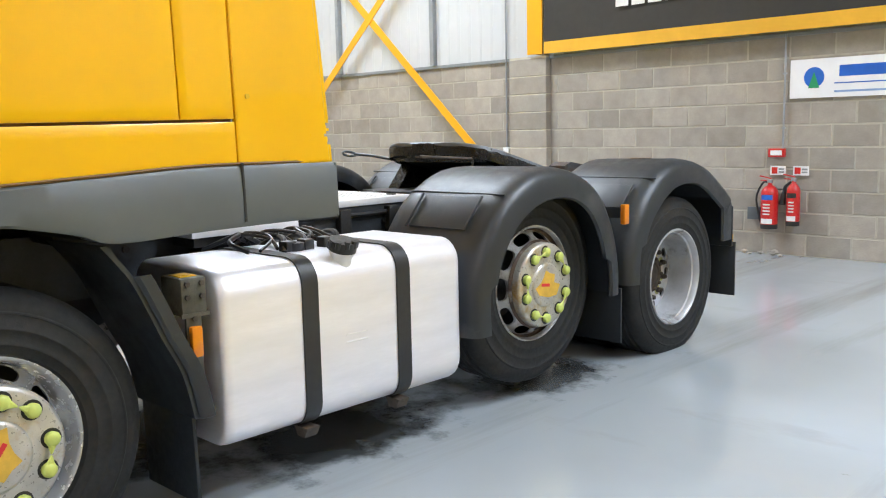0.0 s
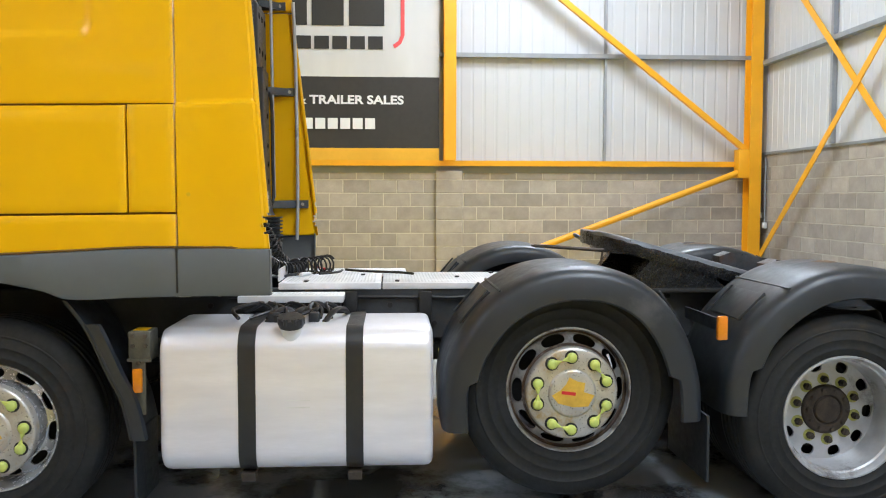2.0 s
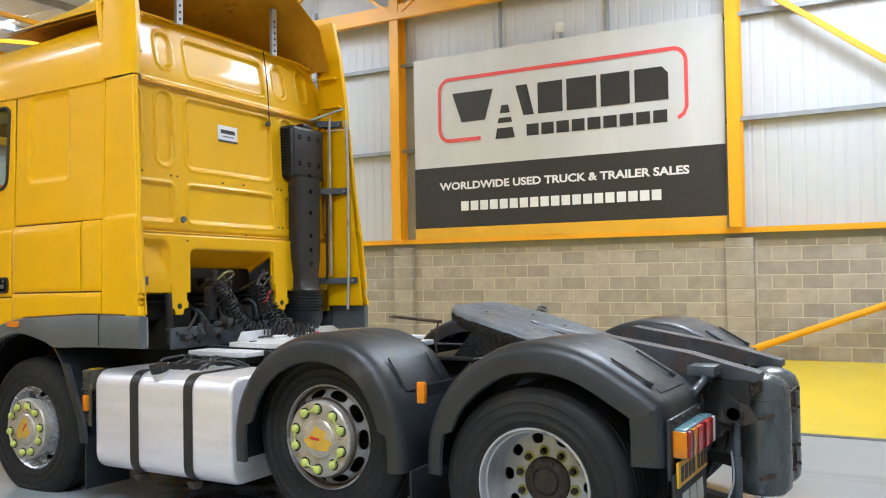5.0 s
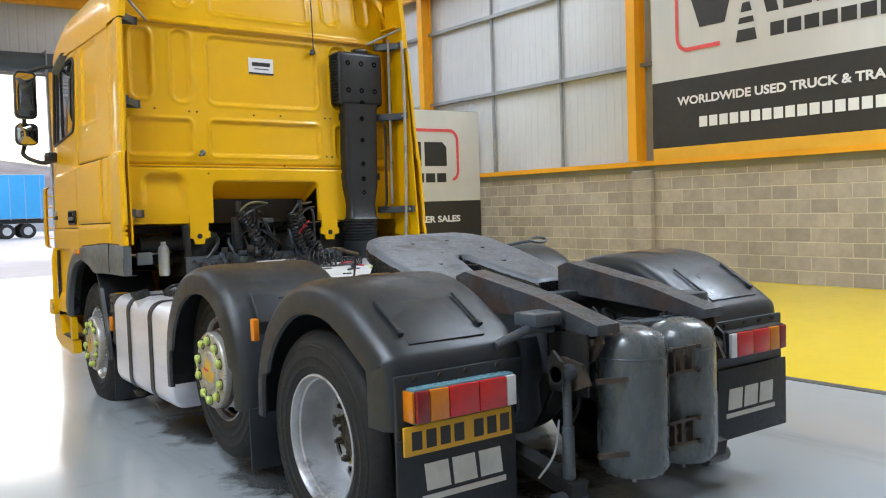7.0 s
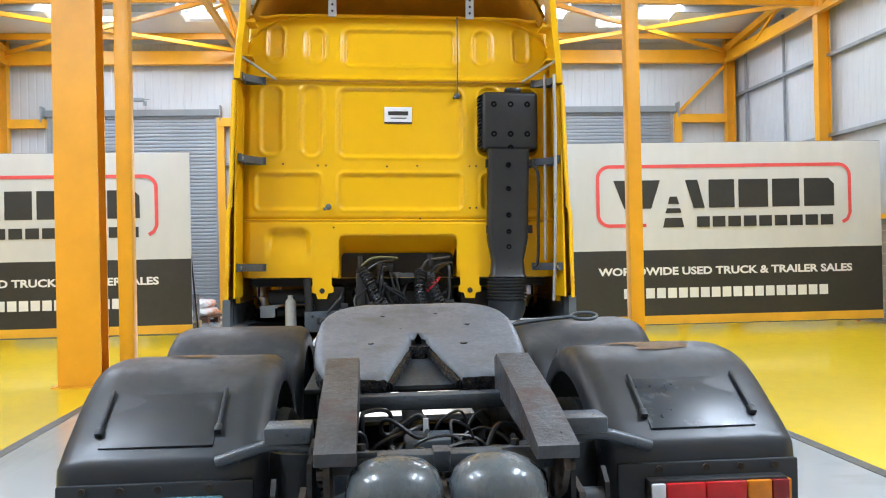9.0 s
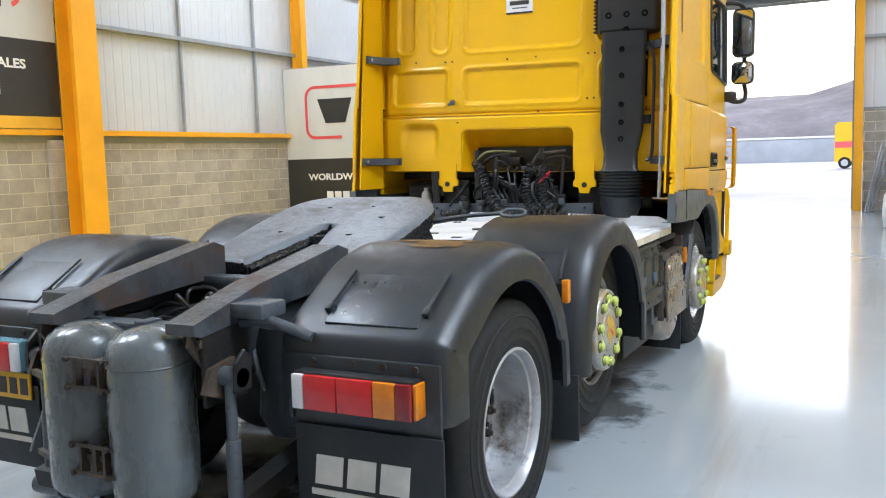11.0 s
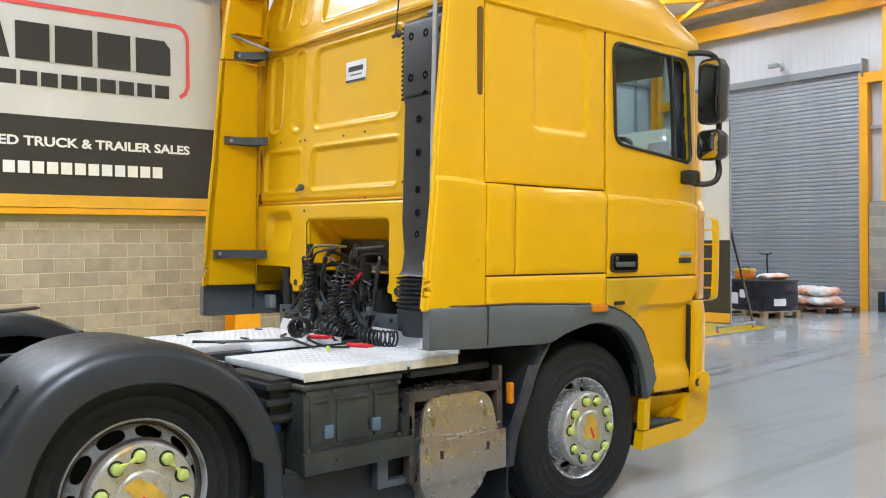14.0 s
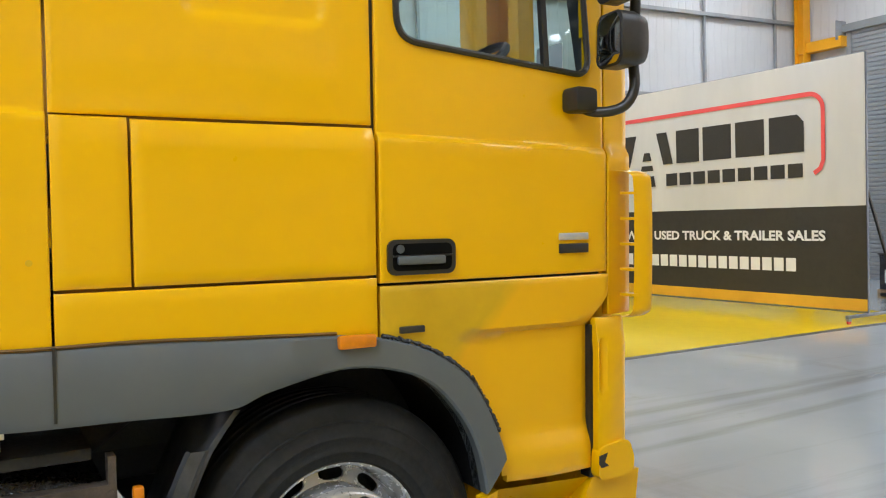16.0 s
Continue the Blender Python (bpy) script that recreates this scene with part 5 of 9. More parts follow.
# air intake stack behind the cab
HEAD_Y = 2.978
st = part("intake_head", Geo().bbox(0.618, 1.046, HEAD_Y, 3.142, 2.330, 2.778, 0.035, 4).bbox(0.80, 0.92, HEAD_Y + 0.03, 3.10, 2.77, 2.815, 0.015), M["black"], lorry, "black plastic air intake head")
for k in range(16):
    z = 2.352 + k * 0.0262
    part("louvre", Geo().add([(0.592, HEAD_Y + 0.022, z), (0.592, 3.125, z), (0.622, 3.125, z + 0.016), (0.622, HEAD_Y + 0.022, z + 0.016), (0.592, HEAD_Y + 0.022, z - 0.006), (0.592, 3.125, z - 0.006), (0.622, 3.125, z + 0.008), (0.622, HEAD_Y + 0.022, z + 0.008)],
                             [(0, 1, 2, 3), (7, 6, 5, 4), (0, 4, 5, 1), (3, 2, 6, 7), (0, 3, 7, 4), (1, 5, 6, 2)]), M["flap"], st)
# shallow dimples; their shade comes from the near-black colour
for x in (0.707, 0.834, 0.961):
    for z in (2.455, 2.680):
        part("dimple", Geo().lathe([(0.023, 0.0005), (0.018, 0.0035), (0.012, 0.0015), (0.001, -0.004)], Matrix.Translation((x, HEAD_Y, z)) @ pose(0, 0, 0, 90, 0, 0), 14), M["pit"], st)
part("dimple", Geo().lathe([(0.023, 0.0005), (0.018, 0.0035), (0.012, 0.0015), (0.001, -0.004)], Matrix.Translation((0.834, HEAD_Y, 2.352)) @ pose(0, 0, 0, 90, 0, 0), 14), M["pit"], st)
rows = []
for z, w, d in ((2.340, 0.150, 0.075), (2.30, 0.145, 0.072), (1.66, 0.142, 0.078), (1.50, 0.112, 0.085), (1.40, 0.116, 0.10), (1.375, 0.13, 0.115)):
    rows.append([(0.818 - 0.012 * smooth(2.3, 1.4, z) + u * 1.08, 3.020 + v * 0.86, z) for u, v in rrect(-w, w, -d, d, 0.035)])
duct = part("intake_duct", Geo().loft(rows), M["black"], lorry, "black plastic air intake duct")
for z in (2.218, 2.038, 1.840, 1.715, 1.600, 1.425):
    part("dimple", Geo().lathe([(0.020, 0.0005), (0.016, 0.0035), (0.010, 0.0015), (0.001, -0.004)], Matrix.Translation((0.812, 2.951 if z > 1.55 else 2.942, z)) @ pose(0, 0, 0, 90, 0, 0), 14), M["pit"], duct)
for z in (2.235, 1.735):
    part("clip", Geo().box(0.650, 1.000, 3.00, 3.06, z - 0.03, z + 0.03), M["flap"], duct)
prof = []
for k in range(7):
    prof += [(0.150, 1.365 - k * 0.024), (0.150, 1.357 - k * 0.024), (0.132, 1.353 - k * 0.024), (0.132, 1.345 - k * 0.024)]
part("bellows", Geo().lathe(prof + [(0.145, 1.19), (0.14, 1.12), (0.11, 1.05)], Matrix.Translation((0.802, 3.01, 0)), 28), M["flap"], lorry, "black rubber bellows")
part("stack_pipe", Geo().tube(curve([(1.13, 2.80, 2.87), (1.135, 2.79, 2.4), (1.13, 2.79, 1.6), (1.12, 2.80, 1.2)], 4), 0.012, 8), M["rim"], lorry)
part("stack_pipe", Geo().tube(curve([(1.09, 2.95, 2.9), (1.09, 2.95, 2.3), (1.09, 2.95, 1.5)], 4), 0.011, 8), M["rim"], lorry)
part("hose", Geo().tube(curve([(0.99, 2.96, 2.22), (1.035, 2.95, 2.14), (1.035, 2.95, 1.8), (1.03, 2.95, 1.5), (0.99, 2.96, 1.45)], 5), 0.012, 8), M["cable"], lorry)

# roof, windscreen, front
rows = []
for k in range(21):
    y = 3.085 + (5.02 - 3.085) * k / 20
    h = 0.575 - 0.05 * smooth(3.4, 4.4, y) - 0.30 * smooth(4.45, 5.05, y)
    w = 1.200 - (0.42 * (y - 4.72) ** 2 if y > 4.72 else 0)
    rows.append([(w * math.copysign(abs(math.cos(a)) ** 0.42, math.cos(a)), y + 0.03 * math.sin(a), 2.808 + h * math.sin(a) ** 0.72) for a in (math.pi * q / 30 for q in range(31))])
part("roof", Geo().loft(rows), M["cab"], lorry, "", 50)
part("roof_ridge", Geo().tube([(-1.155, y, 2.98 + 0.03 * smooth(3.0, 4.2, y)) for y in (3.1, 3.6, 4.2, 4.7)], 0.012, 6).tube([(1.155, y, 2.98 + 0.03 * smooth(3.0, 4.2, y)) for y in (3.1, 3.6, 4.2, 4.7)], 0.012, 6), M["cab"], lorry)
rows = []
for k in range(13):
    y = 2.90 + (4.35 - 2.90) * k / 12
    top = 3.86 - 0.48 * smooth(2.9, 4.4, y)
    rows.append([(x, y + (0.05 if abs(x) > 1 else 0), 3.36 + (top - 3.36) * (1 - abs(x / 1.1) ** 4) if abs(x) < 1.099 else 3.34) for x in (-1.1, -1.05, -0.9, -0.6, -0.2, 0.2, 0.6, 0.9, 1.05, 1.1)])
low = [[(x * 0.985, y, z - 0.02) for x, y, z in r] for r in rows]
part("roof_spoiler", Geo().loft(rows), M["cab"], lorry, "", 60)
part("spoiler_inside", Geo().loft(low), M["inner_cab"], lorry, "darker yellow inside of the roof spoiler with brown patches", 60)
for x in (-0.51, 0.54):
    sp = part("spoiler_strut", Geo().box(x - 0.03, x + 0.03, 3.10, 3.125, 3.36, 3.76), M["rim"], lorry)
    for k in range(6):
        part("hole", Geo().cyl((x, 3.099, 3.40 + k * 0.05), (x, 3.095, 3.40 + k * 0.05), 0.010, 8), M["black"], sp)
part("windscreen", Geo().add([(-1.10, 5.04, 1.98), (1.10, 5.04, 1.98), (1.06, 4.92, 2.80), (-1.06, 4.92, 2.80)], [(0, 1, 2, 3)]), M["glass"], lorry, "", 0).visible_shadow = False
part("front_panel", Geo().bbox(-1.10, 1.10, 4.98, 5.10, 1.10, 1.98, 0.03), M["cab"], lorry)
part("bumper", Geo().bbox(-1.12, 1.12, 4.75, 5.14, 0.32, 1.09, 0.05), M["cab"], lorry)
part("pillar", Geo().beam((-1.10, 5.02, 1.95), (-1.07, 4.90, 2.82), 0.10, 0.08, up=(0, 1, 0)).beam((1.10, 5.02, 1.95), (1.07, 4.90, 2.82), 0.10, 0.08, up=(0, 1, 0)), M["cloth"], lorry)
# inside of the cab
part("cab_floor", Geo().box(-1.16, 1.16, 3.36, 4.97, 1.30, 1.36), M["black"], lorry)
part("inner_wall", Geo().box(-1.12, 1.12, 3.225, 3.245, 1.75, 2.80), M["lining"], lorry)
for s in (-1, 1):
    part("inner_side", Geo().box(min(s * 1.125, s * 1.14), max(s * 1.125, s * 1.14), 3.16, 4.03, 1.37, 2.8), M["lining"], lorry)
    part("inner_door", Geo().box(min(s * 1.145, s * 1.16), max(s * 1.145, s * 1.16), 4.035, 4.90, 1.37, 2.04), M["cloth"], lorry)
part("bunk", Geo().bbox(-1.12, 1.12, 3.25, 3.80, 1.75, 1.95, 0.05), M["cloth"], lorry)
part("headlining", Geo().box(-1.14, 1.14, 3.25, 4.90, 2.80, 2.83), M["lining"], lorry)
for s in (-1, 1):
    for y0, y1, z0, z1 in ((4.035, 4.09, 2.05, 2.80), (4.90, 4.95, 1.95, 2.80), (4.09, 4.90, 2.752, 2.80)):
        part("door_trim", Geo().box(min(s * 1.13, s * 1.15), max(s * 1.13, s * 1.15), y0, y1, z0, z1), M["cloth"], lorry)
    part("pillar_trim", Geo().prism([(4.93, 1.95), (5.05, 1.95), (4.97, 2.80), (4.93, 2.80)], "x", s * 1.10, s * 1.128), M["cloth"], lorry)
part("lining_edge", Geo().bbox(-1.10, -0.95, 3.30, 4.85, 2.70, 2.80, 0.02), M["lining"], lorry)
part("sun_visor", Geo().box(-1.02, 1.02, 4.82, 4.84, 2.66, 2.80), M["lining"], lorry)
part("dashboard", Geo().prism([(4.74, 1.7), (4.97, 1.7), (5.0, 1.99), (4.92, 2.07), (4.86, 2.075), (4.76, 2.03)], "x", -1.12, 1.12), M["cloth"], lorry)
for x in (-0.62, 0.62):
    seat = part("seat", Geo().bbox(x - 0.25, x + 0.25, 3.98, 4.45, 1.68, 1.85, 0.05), M["cloth"], lorry, "grey cloth cab seat")
    part("backrest", Geo().bbox(x - 0.24, x + 0.24, 3.86, 3.99, 1.80, 2.48, 0.05), M["cloth"], seat)
    part("headrest", Geo().bbox(x - 0.13, x + 0.13, 3.86, 3.95, 2.50, 2.68, 0.04), M["cloth"], seat)
mw = Matrix.Translation((0.62, 4.67, 2.15)) @ pose(0, 0, 0, 35, 0, 0)
wheel_pts = [mw @ Vector((0.23 * math.cos(2 * math.pi * k / 32), 0.23 * math.sin(2 * math.pi * k / 32), 0)) for k in range(33)]
sw = part("steering_wheel", Geo().tube(wheel_pts, 0.018, 8, False), M["black"], lorry)
part("spokes", Geo().cyl(mw @ Vector((-0.22, 0, 0)), mw @ Vector((0.22, 0, 0)), 0.018, 8).cyl(mw @ Vector((0, -0.22, 0)), mw @ Vector((0, 0, 0)), 0.018, 8).cyl(mw @ Vector((0, 0, -0.25)), mw @ Vector((0, 0, 0.02)), 0.05, 12), M["black"], sw)
part("window_notice", Geo().box(0.86, 1.03, 4.90, 4.903, 2.115, 2.235), M["paper"], lorry, "white notice inside the window")

# the cab leans a little to the offside and forward on its springs
CAB = Matrix.Translation((0, 3.1, 1.36)) @ pose(0, 0, 0, -0.7, 1.0, 0) @ Matrix.Translation((0, -3.1, -1.38))
for ob in lorry.children:
    ob.matrix_local = CAB

# ---- chassis ----
for s in (-1, 1):
    x = s * 0.385
    rail = part("chassis_rail", Geo().prism([(x + s * 0.004, 0.70), (x + s * 0.004, 0.97), (x - s * 0.08, 0.97), (x - s * 0.08, 0.962), (x - s * 0.004, 0.962), (x - s * 0.004, 0.708), (x - s * 0.08, 0.708), (x - s * 0.08, 0.70)], "y", -0.60, 4.70), M["chassis"], lorry, "grey-black steel chassis rail")
    for k, y in enumerate((0.66, 1.10, 1.62, 1.95, 2.35, 2.72)):
        part("rail_bracket", Geo().bbox(min(x + s * 0.004, x + s * 0.05), max(x + s * 0.004, x + s * 0.05), y - 0.035, y + 0.035, 0.80 - 0.03 * (k % 2), 0.955, 0.006), M["dark"], rail)
    part("pipe_run", Geo().tube([(x + s * 0.022, y, 0.925 + 0.008 * math.sin(y * 9)) for y in (0.6, 0.9, 1.2, 1.5, 1.8, 2.1, 2.4, 2.7, 3.0)], 0.012, 8), M["cable"], rail)
    for k in range(16):
        y = -0.5 + k * 0.24
        part("bolt", Geo().cyl((x + s * 0.004, y, 0.78 + 0.1 * (k % 2)), (x + s * 0.018, y, 0.78 + 0.1 * (k % 2)), 0.015, 8), M["dark"], rail)
    # loading ramp
    g = Geo()
    shift = 0.027 if s > 0 else 0.0
    xs0, xs1 = s * 0.264 + shift, s * 0.392 + shift
    lo, hi = min(xs0, xs1), max(xs0, xs1)
    g.prism([(0.05, 1.095)] + [(0.05, 0.965), (-0.35, 0.935), (-0.62, 0.915), (-0.87, 0.890), (-0.905, 0.900), (-0.905, 0.938), (-0.55, 1.030), (-0.02, 1.120)], "x", lo, hi)
    part("ramp", g, M["rampst"], lorry, "worn grey steel loading ramp", 20)
    part("ramp_bracket", Geo().prism([(-0.60, 0.91), (-0.89, 0.90), (-0.90, 0.86), (-0.84, 0.78), (-0.72, 0.72), (-0.62, 0.74)], "x", s * 0.345 + shift, s * 0.365 + shift), M["rust"], lorry, "rusty steel bracket under the ramp")
    for y, z in ((-0.86, 0.865), (-0.77, 0.82), (-0.70, 0.78)):
        part("bolt", Geo().cyl((s * 0.365 + shift, y, z), (s * 0.385 + shift, y, z), 0.016, 6), M["rust"], lorry)
    part("link_plate", Geo().prism([(-0.86, 0.78), (-0.74, 0.80), (-0.70, 0.70), (-0.80, 0.66), (-0.90, 0.70)], "x", s * 0.425, s * 0.445), M["rust"], lorry)
    # mudguard stay
    part("guard_stay", Geo().tube(curve([(s * 0.42, -0.66, 0.905), (s * 0.53, -0.665, 0.92), (s * 0.61, -0.665, 0.905), (s * 0.72, -0.65, 0.868)], 5), 0.020, 10), M["steel"], lorry)
    part("stay_block", Geo().bbox(min(s * 0.41, s * 0.56), max(s * 0.41, s * 0.56), -0.72, -0.58, 0.93, 0.985, 0.008), M["steel"], lorry)
    # damper and levelling rod behind the axle
    dmp = part("damper", Geo().cyl((s * 0.47, -0.80, 0.74), (s * 0.47, -0.80, 0.24), 0.020, 14).cyl((s * 0.47, -0.80, 0.52), (s * 0.47, -0.80, 0.22), 0.027, 14), M["steel"], lorry)
    part("eye", Geo().cyl((s * 0.42, -0.80, 0.745), (s * 0.53, -0.80, 0.745), 0.034, 14), M["steel"], dmp)
    part("eye", Geo().cyl((s * 0.40, -0.80, 0.215), (s * 0.55, -0.80, 0.215), 0.04, 14), M["steel"], dmp)
    part("hanger", Geo().box(min(s * 0.40, s * 0.415), max(s * 0.40, s * 0.415), -0.86, -0.64, 0.64, 0.90).prism([(-0.84, 0.70), (-0.76, 0.70), (-0.745, 0.80), (-0.78, 0.84), (-0.83, 0.80)], "x", s * 0.515, s * 0.530), M["dark"], lorry)
    part("air_bellows", Geo().lathe([(0.02, 0.86), (0.13, 0.86), (0.15, 0.80), (0.155, 0.70), (0.13, 0.64), (0.14, 0.52), (0.10, 0.44), (0.02, 0.44)], Matrix.Translation((s * 0.46, -0.42, 0)), 24), M["flap"], lorry)
    part("trailing_arm", Geo().beam((s * 0.46, 0.62, 0.52), (s * 0.46, -0.85, 0.26), 0.09, 0.07), M["dark"], lorry)
for y, z in ((-0.055, 0.975), (-0.70, 0.890), (1.9, 0.86), (3.0, 0.86)):
    part("crossmember", Geo().bbox(-0.385, 0.385, y - 0.045, y + 0.045, z - 0.060, z, 0.008), M["steel"], lorry)
for s in (-1, 1):
    gs = part("gusset", Geo().prism([(s * 0.385, -0.745), (s * 0.20, -0.745), (s * 0.27, -0.66), (s * 0.385, -0.60)], "z", 0.890, 0.902), M["steel"], lorry)
    part("bolt", Geo().cyl((s * 0.25, -0.71, 0.902), (s * 0.25, -0.71, 0.922), 0.014, 8), M["dark"], gs)
part("crossmember_clip", Geo().bbox(-0.02, 0.035, -0.752, -0.66, 0.84, 0.900, 0.004), M["steel"], lorry)
for y in (AX_R, AX_M):
    part("axle_beam", Geo().cyl((-0.9, y, 0.43 if y < 1 else 0.56), (0.9, y, 0.43 if y < 1 else 0.56), 0.075, 16), M["dark"], lorry)
part("front_axle", Geo().bbox(-0.9, 0.9, AX_F - 0.06, AX_F + 0.06, 0.36, 0.48, 0.02), M["dark"], lorry)
part("differential", Geo().ball((0, AX_R, 0.50), 0.24, 16, (1, 1, 0.95)).cyl((0, 0.2, 0.52), (0, 0.48, 0.56), 0.10, 16), M["dark"], lorry)
part("prop_shaft", Geo().cyl((0, 0.45, 0.56), (0, 3.2, 0.76), 0.06, 14), M["dark"], lorry)
part("gearbox", Geo().bbox(-0.30, 0.30, 3.12, 4.6, 0.55, 1.26, 0.05), M["dark"], lorry)
part("engine_clutter", Geo().bbox(-0.66, -0.42, 3.08, 3.5, 0.95, 1.30, 0.03).bbox(0.45, 0.72, 3.08, 3.6, 0.90, 1.25, 0.03).cyl((-1.0, 3.2, 1.22), (-0.5, 3.2, 1.22), 0.06, 14).cyl((-0.95, 3.3, 1.10), (0.95, 3.3, 1.10), 0.04, 12), M["dark"], lorry)
xbar = part("rear_crossbar", Geo().bbox(-0.72, 0.60, 2.985, 3.000, 0.965, 1.115, 0.004).box(-0.72, 0.60, 3.000, 3.04, 1.103, 1.115), M["steel"], lorry, "grey steel crossbar behind the cab")
for x, z in ((-0.66, 1.08), (-0.45, 1.00), (-0.18, 1.085), (0.08, 1.00), (0.30, 1.085), (0.44, 1.00), (0.54, 1.085), (0.55, 1.00)):
    part("bolt", Geo().cyl((x, 2.986, z), (x, 2.974, z), 0.011, 6), M["dark"], xbar)
part("washer_bottle", Geo().lathe([(0.001, 0.98), (0.036, 0.98), (0.042, 1.00), (0.042, 1.17), (0.036, 1.195), (0.020, 1.21), (0.020, 1.235), (0.001, 1.235)], Matrix.Translation((-0.835, 3.14, 0)), 18), M["offwhite"], lorry, "white plastic fluid bottle")
part("lamp_box", Geo().bbox(-1.055, -0.945, 3.05, 3.09, 1.075, 1.165, 0.010), M["flash"], lorry)
part("cab_stay", Geo().cyl((-0.68, 3.03, 1.0), (-0.70, 3.03, 1.36), 0.028, 12), M["black"], lorry)
for x in (-0.3, 0.22):
    part("coupling_post", Geo().bbox(x - 0.035, x + 0.035, 2.98, 3.06, 1.15, 1.40, 0.015).cyl((x, 2.97, 1.44), (x, 2.97, 1.52), 0.02, 10), M["black"], lorry)

# coiled air and power lines
M["hose"] = mat("olive_hose", (0.16, 0.15, 0.05), 0.5, var=0.2, scale=10)
def coil(path, radius, turns, wire, mat_, label=""):
    pts = curve(path, 24)
    n = turns * 12
    out = []
    for k in range(n + 1):
        f = k / n * (len(pts) - 1)
        i = min(int(f), len(pts) - 2)
        p = pts[i].lerp(pts[i + 1], f - i)
        d = (pts[i + 1] - pts[i]).normalized()
        s = d.cross(Vector((0.3, 0.5, 0.8))).normalized()
        u = d.cross(s)
        a = 2 * math.pi * k / 12
        out.append(p + (s * math.cos(a) + u * math.sin(a)) * radius)
    return part("coiled_line", Geo().tube(out, wire, 6), mat_, lorry, label)


for path, radius, turns in (
        ([(-0.30, 2.95, 1.43), (-0.23, 2.92, 1.31), (-0.16, 2.87, 1.16), (-0.05, 2.80, 1.045)], 0.034, 19),
        ([(-0.26, 2.95, 1.40), (-0.20, 2.90, 1.25), (-0.09, 2.84, 1.10), (0.02, 2.75, 1.045), (0.10, 2.66, 1.045)], 0.036, 20),
        ([(0.15, 2.96, 1.40), (0.13, 2.88, 1.27), (0.17, 2.83, 1.13), (0.30, 2.77, 1.045)], 0.034, 17),
        ([(0.22, 2.97, 1.37), (0.24, 2.90, 1.26), (0.29, 2.84, 1.14), (0.42, 2.84, 1.03), (0.56, 2.87, 1.000)], 0.036, 20)):
    coil(path, radius, turns, 0.0056, M["cable"], "black coiled air line")
for path, radius, turns in (([(0.50, 2.80, 1.000), (0.60, 2.84, 1.000), (0.70, 2.89, 1.000)], 0.042, 9), ([(0.12, 2.66, 1.050), (0.20, 2.58, 1.052), (0.30, 2.52, 1.055)], 0.052, 7), ([(0.20, 2.72, 1.045), (0.33, 2.70, 1.045), (0.42, 2.72, 1.02)], 0.044, 7)):
    coil(path, radius, turns, 0.0060, M["cable"], "black coiled line lying on the deck")
for p, q, m in (((0.36, 2.55, 1.013), (0.46, 2.61, 1.013), "redcoil"), ((0.52, 2.70, 0.970), (0.64, 2.75, 0.970), "redcoil"), ((0.56, 2.55, 0.970), (0.64, 2.50, 0.970), "lime"), ((0.19, 2.93, 1.25), (0.27, 2.95, 1.33), "redcoil"), ((0.26, 2.62, 1.013), (0.34, 2.58, 1.013), "alu"), ((-0.02, 2.66, 1.013), (0.06, 2.62, 1.013), "alu")):
    part("connector", Geo().cyl(p, q, 0.012, 10).cyl(Vector(p).lerp(Vector(q), 0.75), Vector(p).lerp(Vector(q), 1.25), 0.008, 8), M[m], lorry)
for pts, r, m in (([(-0.30, 2.96, 1.44), (-0.22, 2.95, 1.50), (-0.12, 2.98, 1.51), (-0.02, 3.06, 1.50)], 0.009, "hose"), ([(-0.26, 2.96, 1.41), (-0.16, 2.94, 1.47), (-0.05, 3.02, 1.49)], 0.008, "cable"), ([(0.15, 2.97, 1.41), (0.20, 2.96, 1.48), (0.28, 2.98, 1.49), (0.37, 3.06, 1.50)], 0.010, "rust"), ([(0.22, 2.98, 1.38), (0.27, 2.96, 1.44), (0.36, 3.00, 1.46), (0.40, 3.10, 1.44)], 0.008, "cable"),
                  ([(0.34, 2.58, 1.010), (0.44, 2.50, 1.010), (0.52, 2.56, 0.972), (0.60, 2.66, 0.968)], 0.007, "cable"), ([(0.10, 2.56, 1.008), (0.22, 2.46, 1.008), (0.38, 2.44, 1.008), (0.50, 2.50, 0.968)], 0.007, "cable"), ([(-0.10, 2.76, 1.01), (0.02, 2.68, 1.02), (0.16, 2.74, 1.03), (0.28, 2.66, 1.012), (0.38, 2.70, 1.012)], 0.007, "cable"),
                  ([(0.30, 2.76, 1.03), (0.36, 2.66, 1.05), (0.26, 2.60, 1.02), (0.18, 2.66, 1.012)], 0.006, "cable")):
    part("air_line", Geo().tube(curve([Vector(p) for p in pts], 6), r, 7), M[m], lorry)
part("loose_line", Geo().tube(curve([(0.40, 2.42, 1.01), (0.30, 2.3, 1.008), (0.2, 2.1, 1.008), (0.1, 2.0, 1.008)], 5), 0.008, 6), M["cable"], lorry)
for k in range(9):
    random.seed(70 + k)
    a = Vector((random.uniform(-0.35, 0.40), 3.02, random.uniform(1.12, 1.42)))
    part("loose_line", Geo().tube(curve([a, a + Vector((random.uniform(-0.1, 0.1), -0.05, 0.03)), a + Vector((random.uniform(-0.15, 0.15), -0.04, -0.10)), a + Vector((random.uniform(-0.1, 0.1), 0.0, -0.22))], 5), 0.007, 6), M["cable"], lorry)

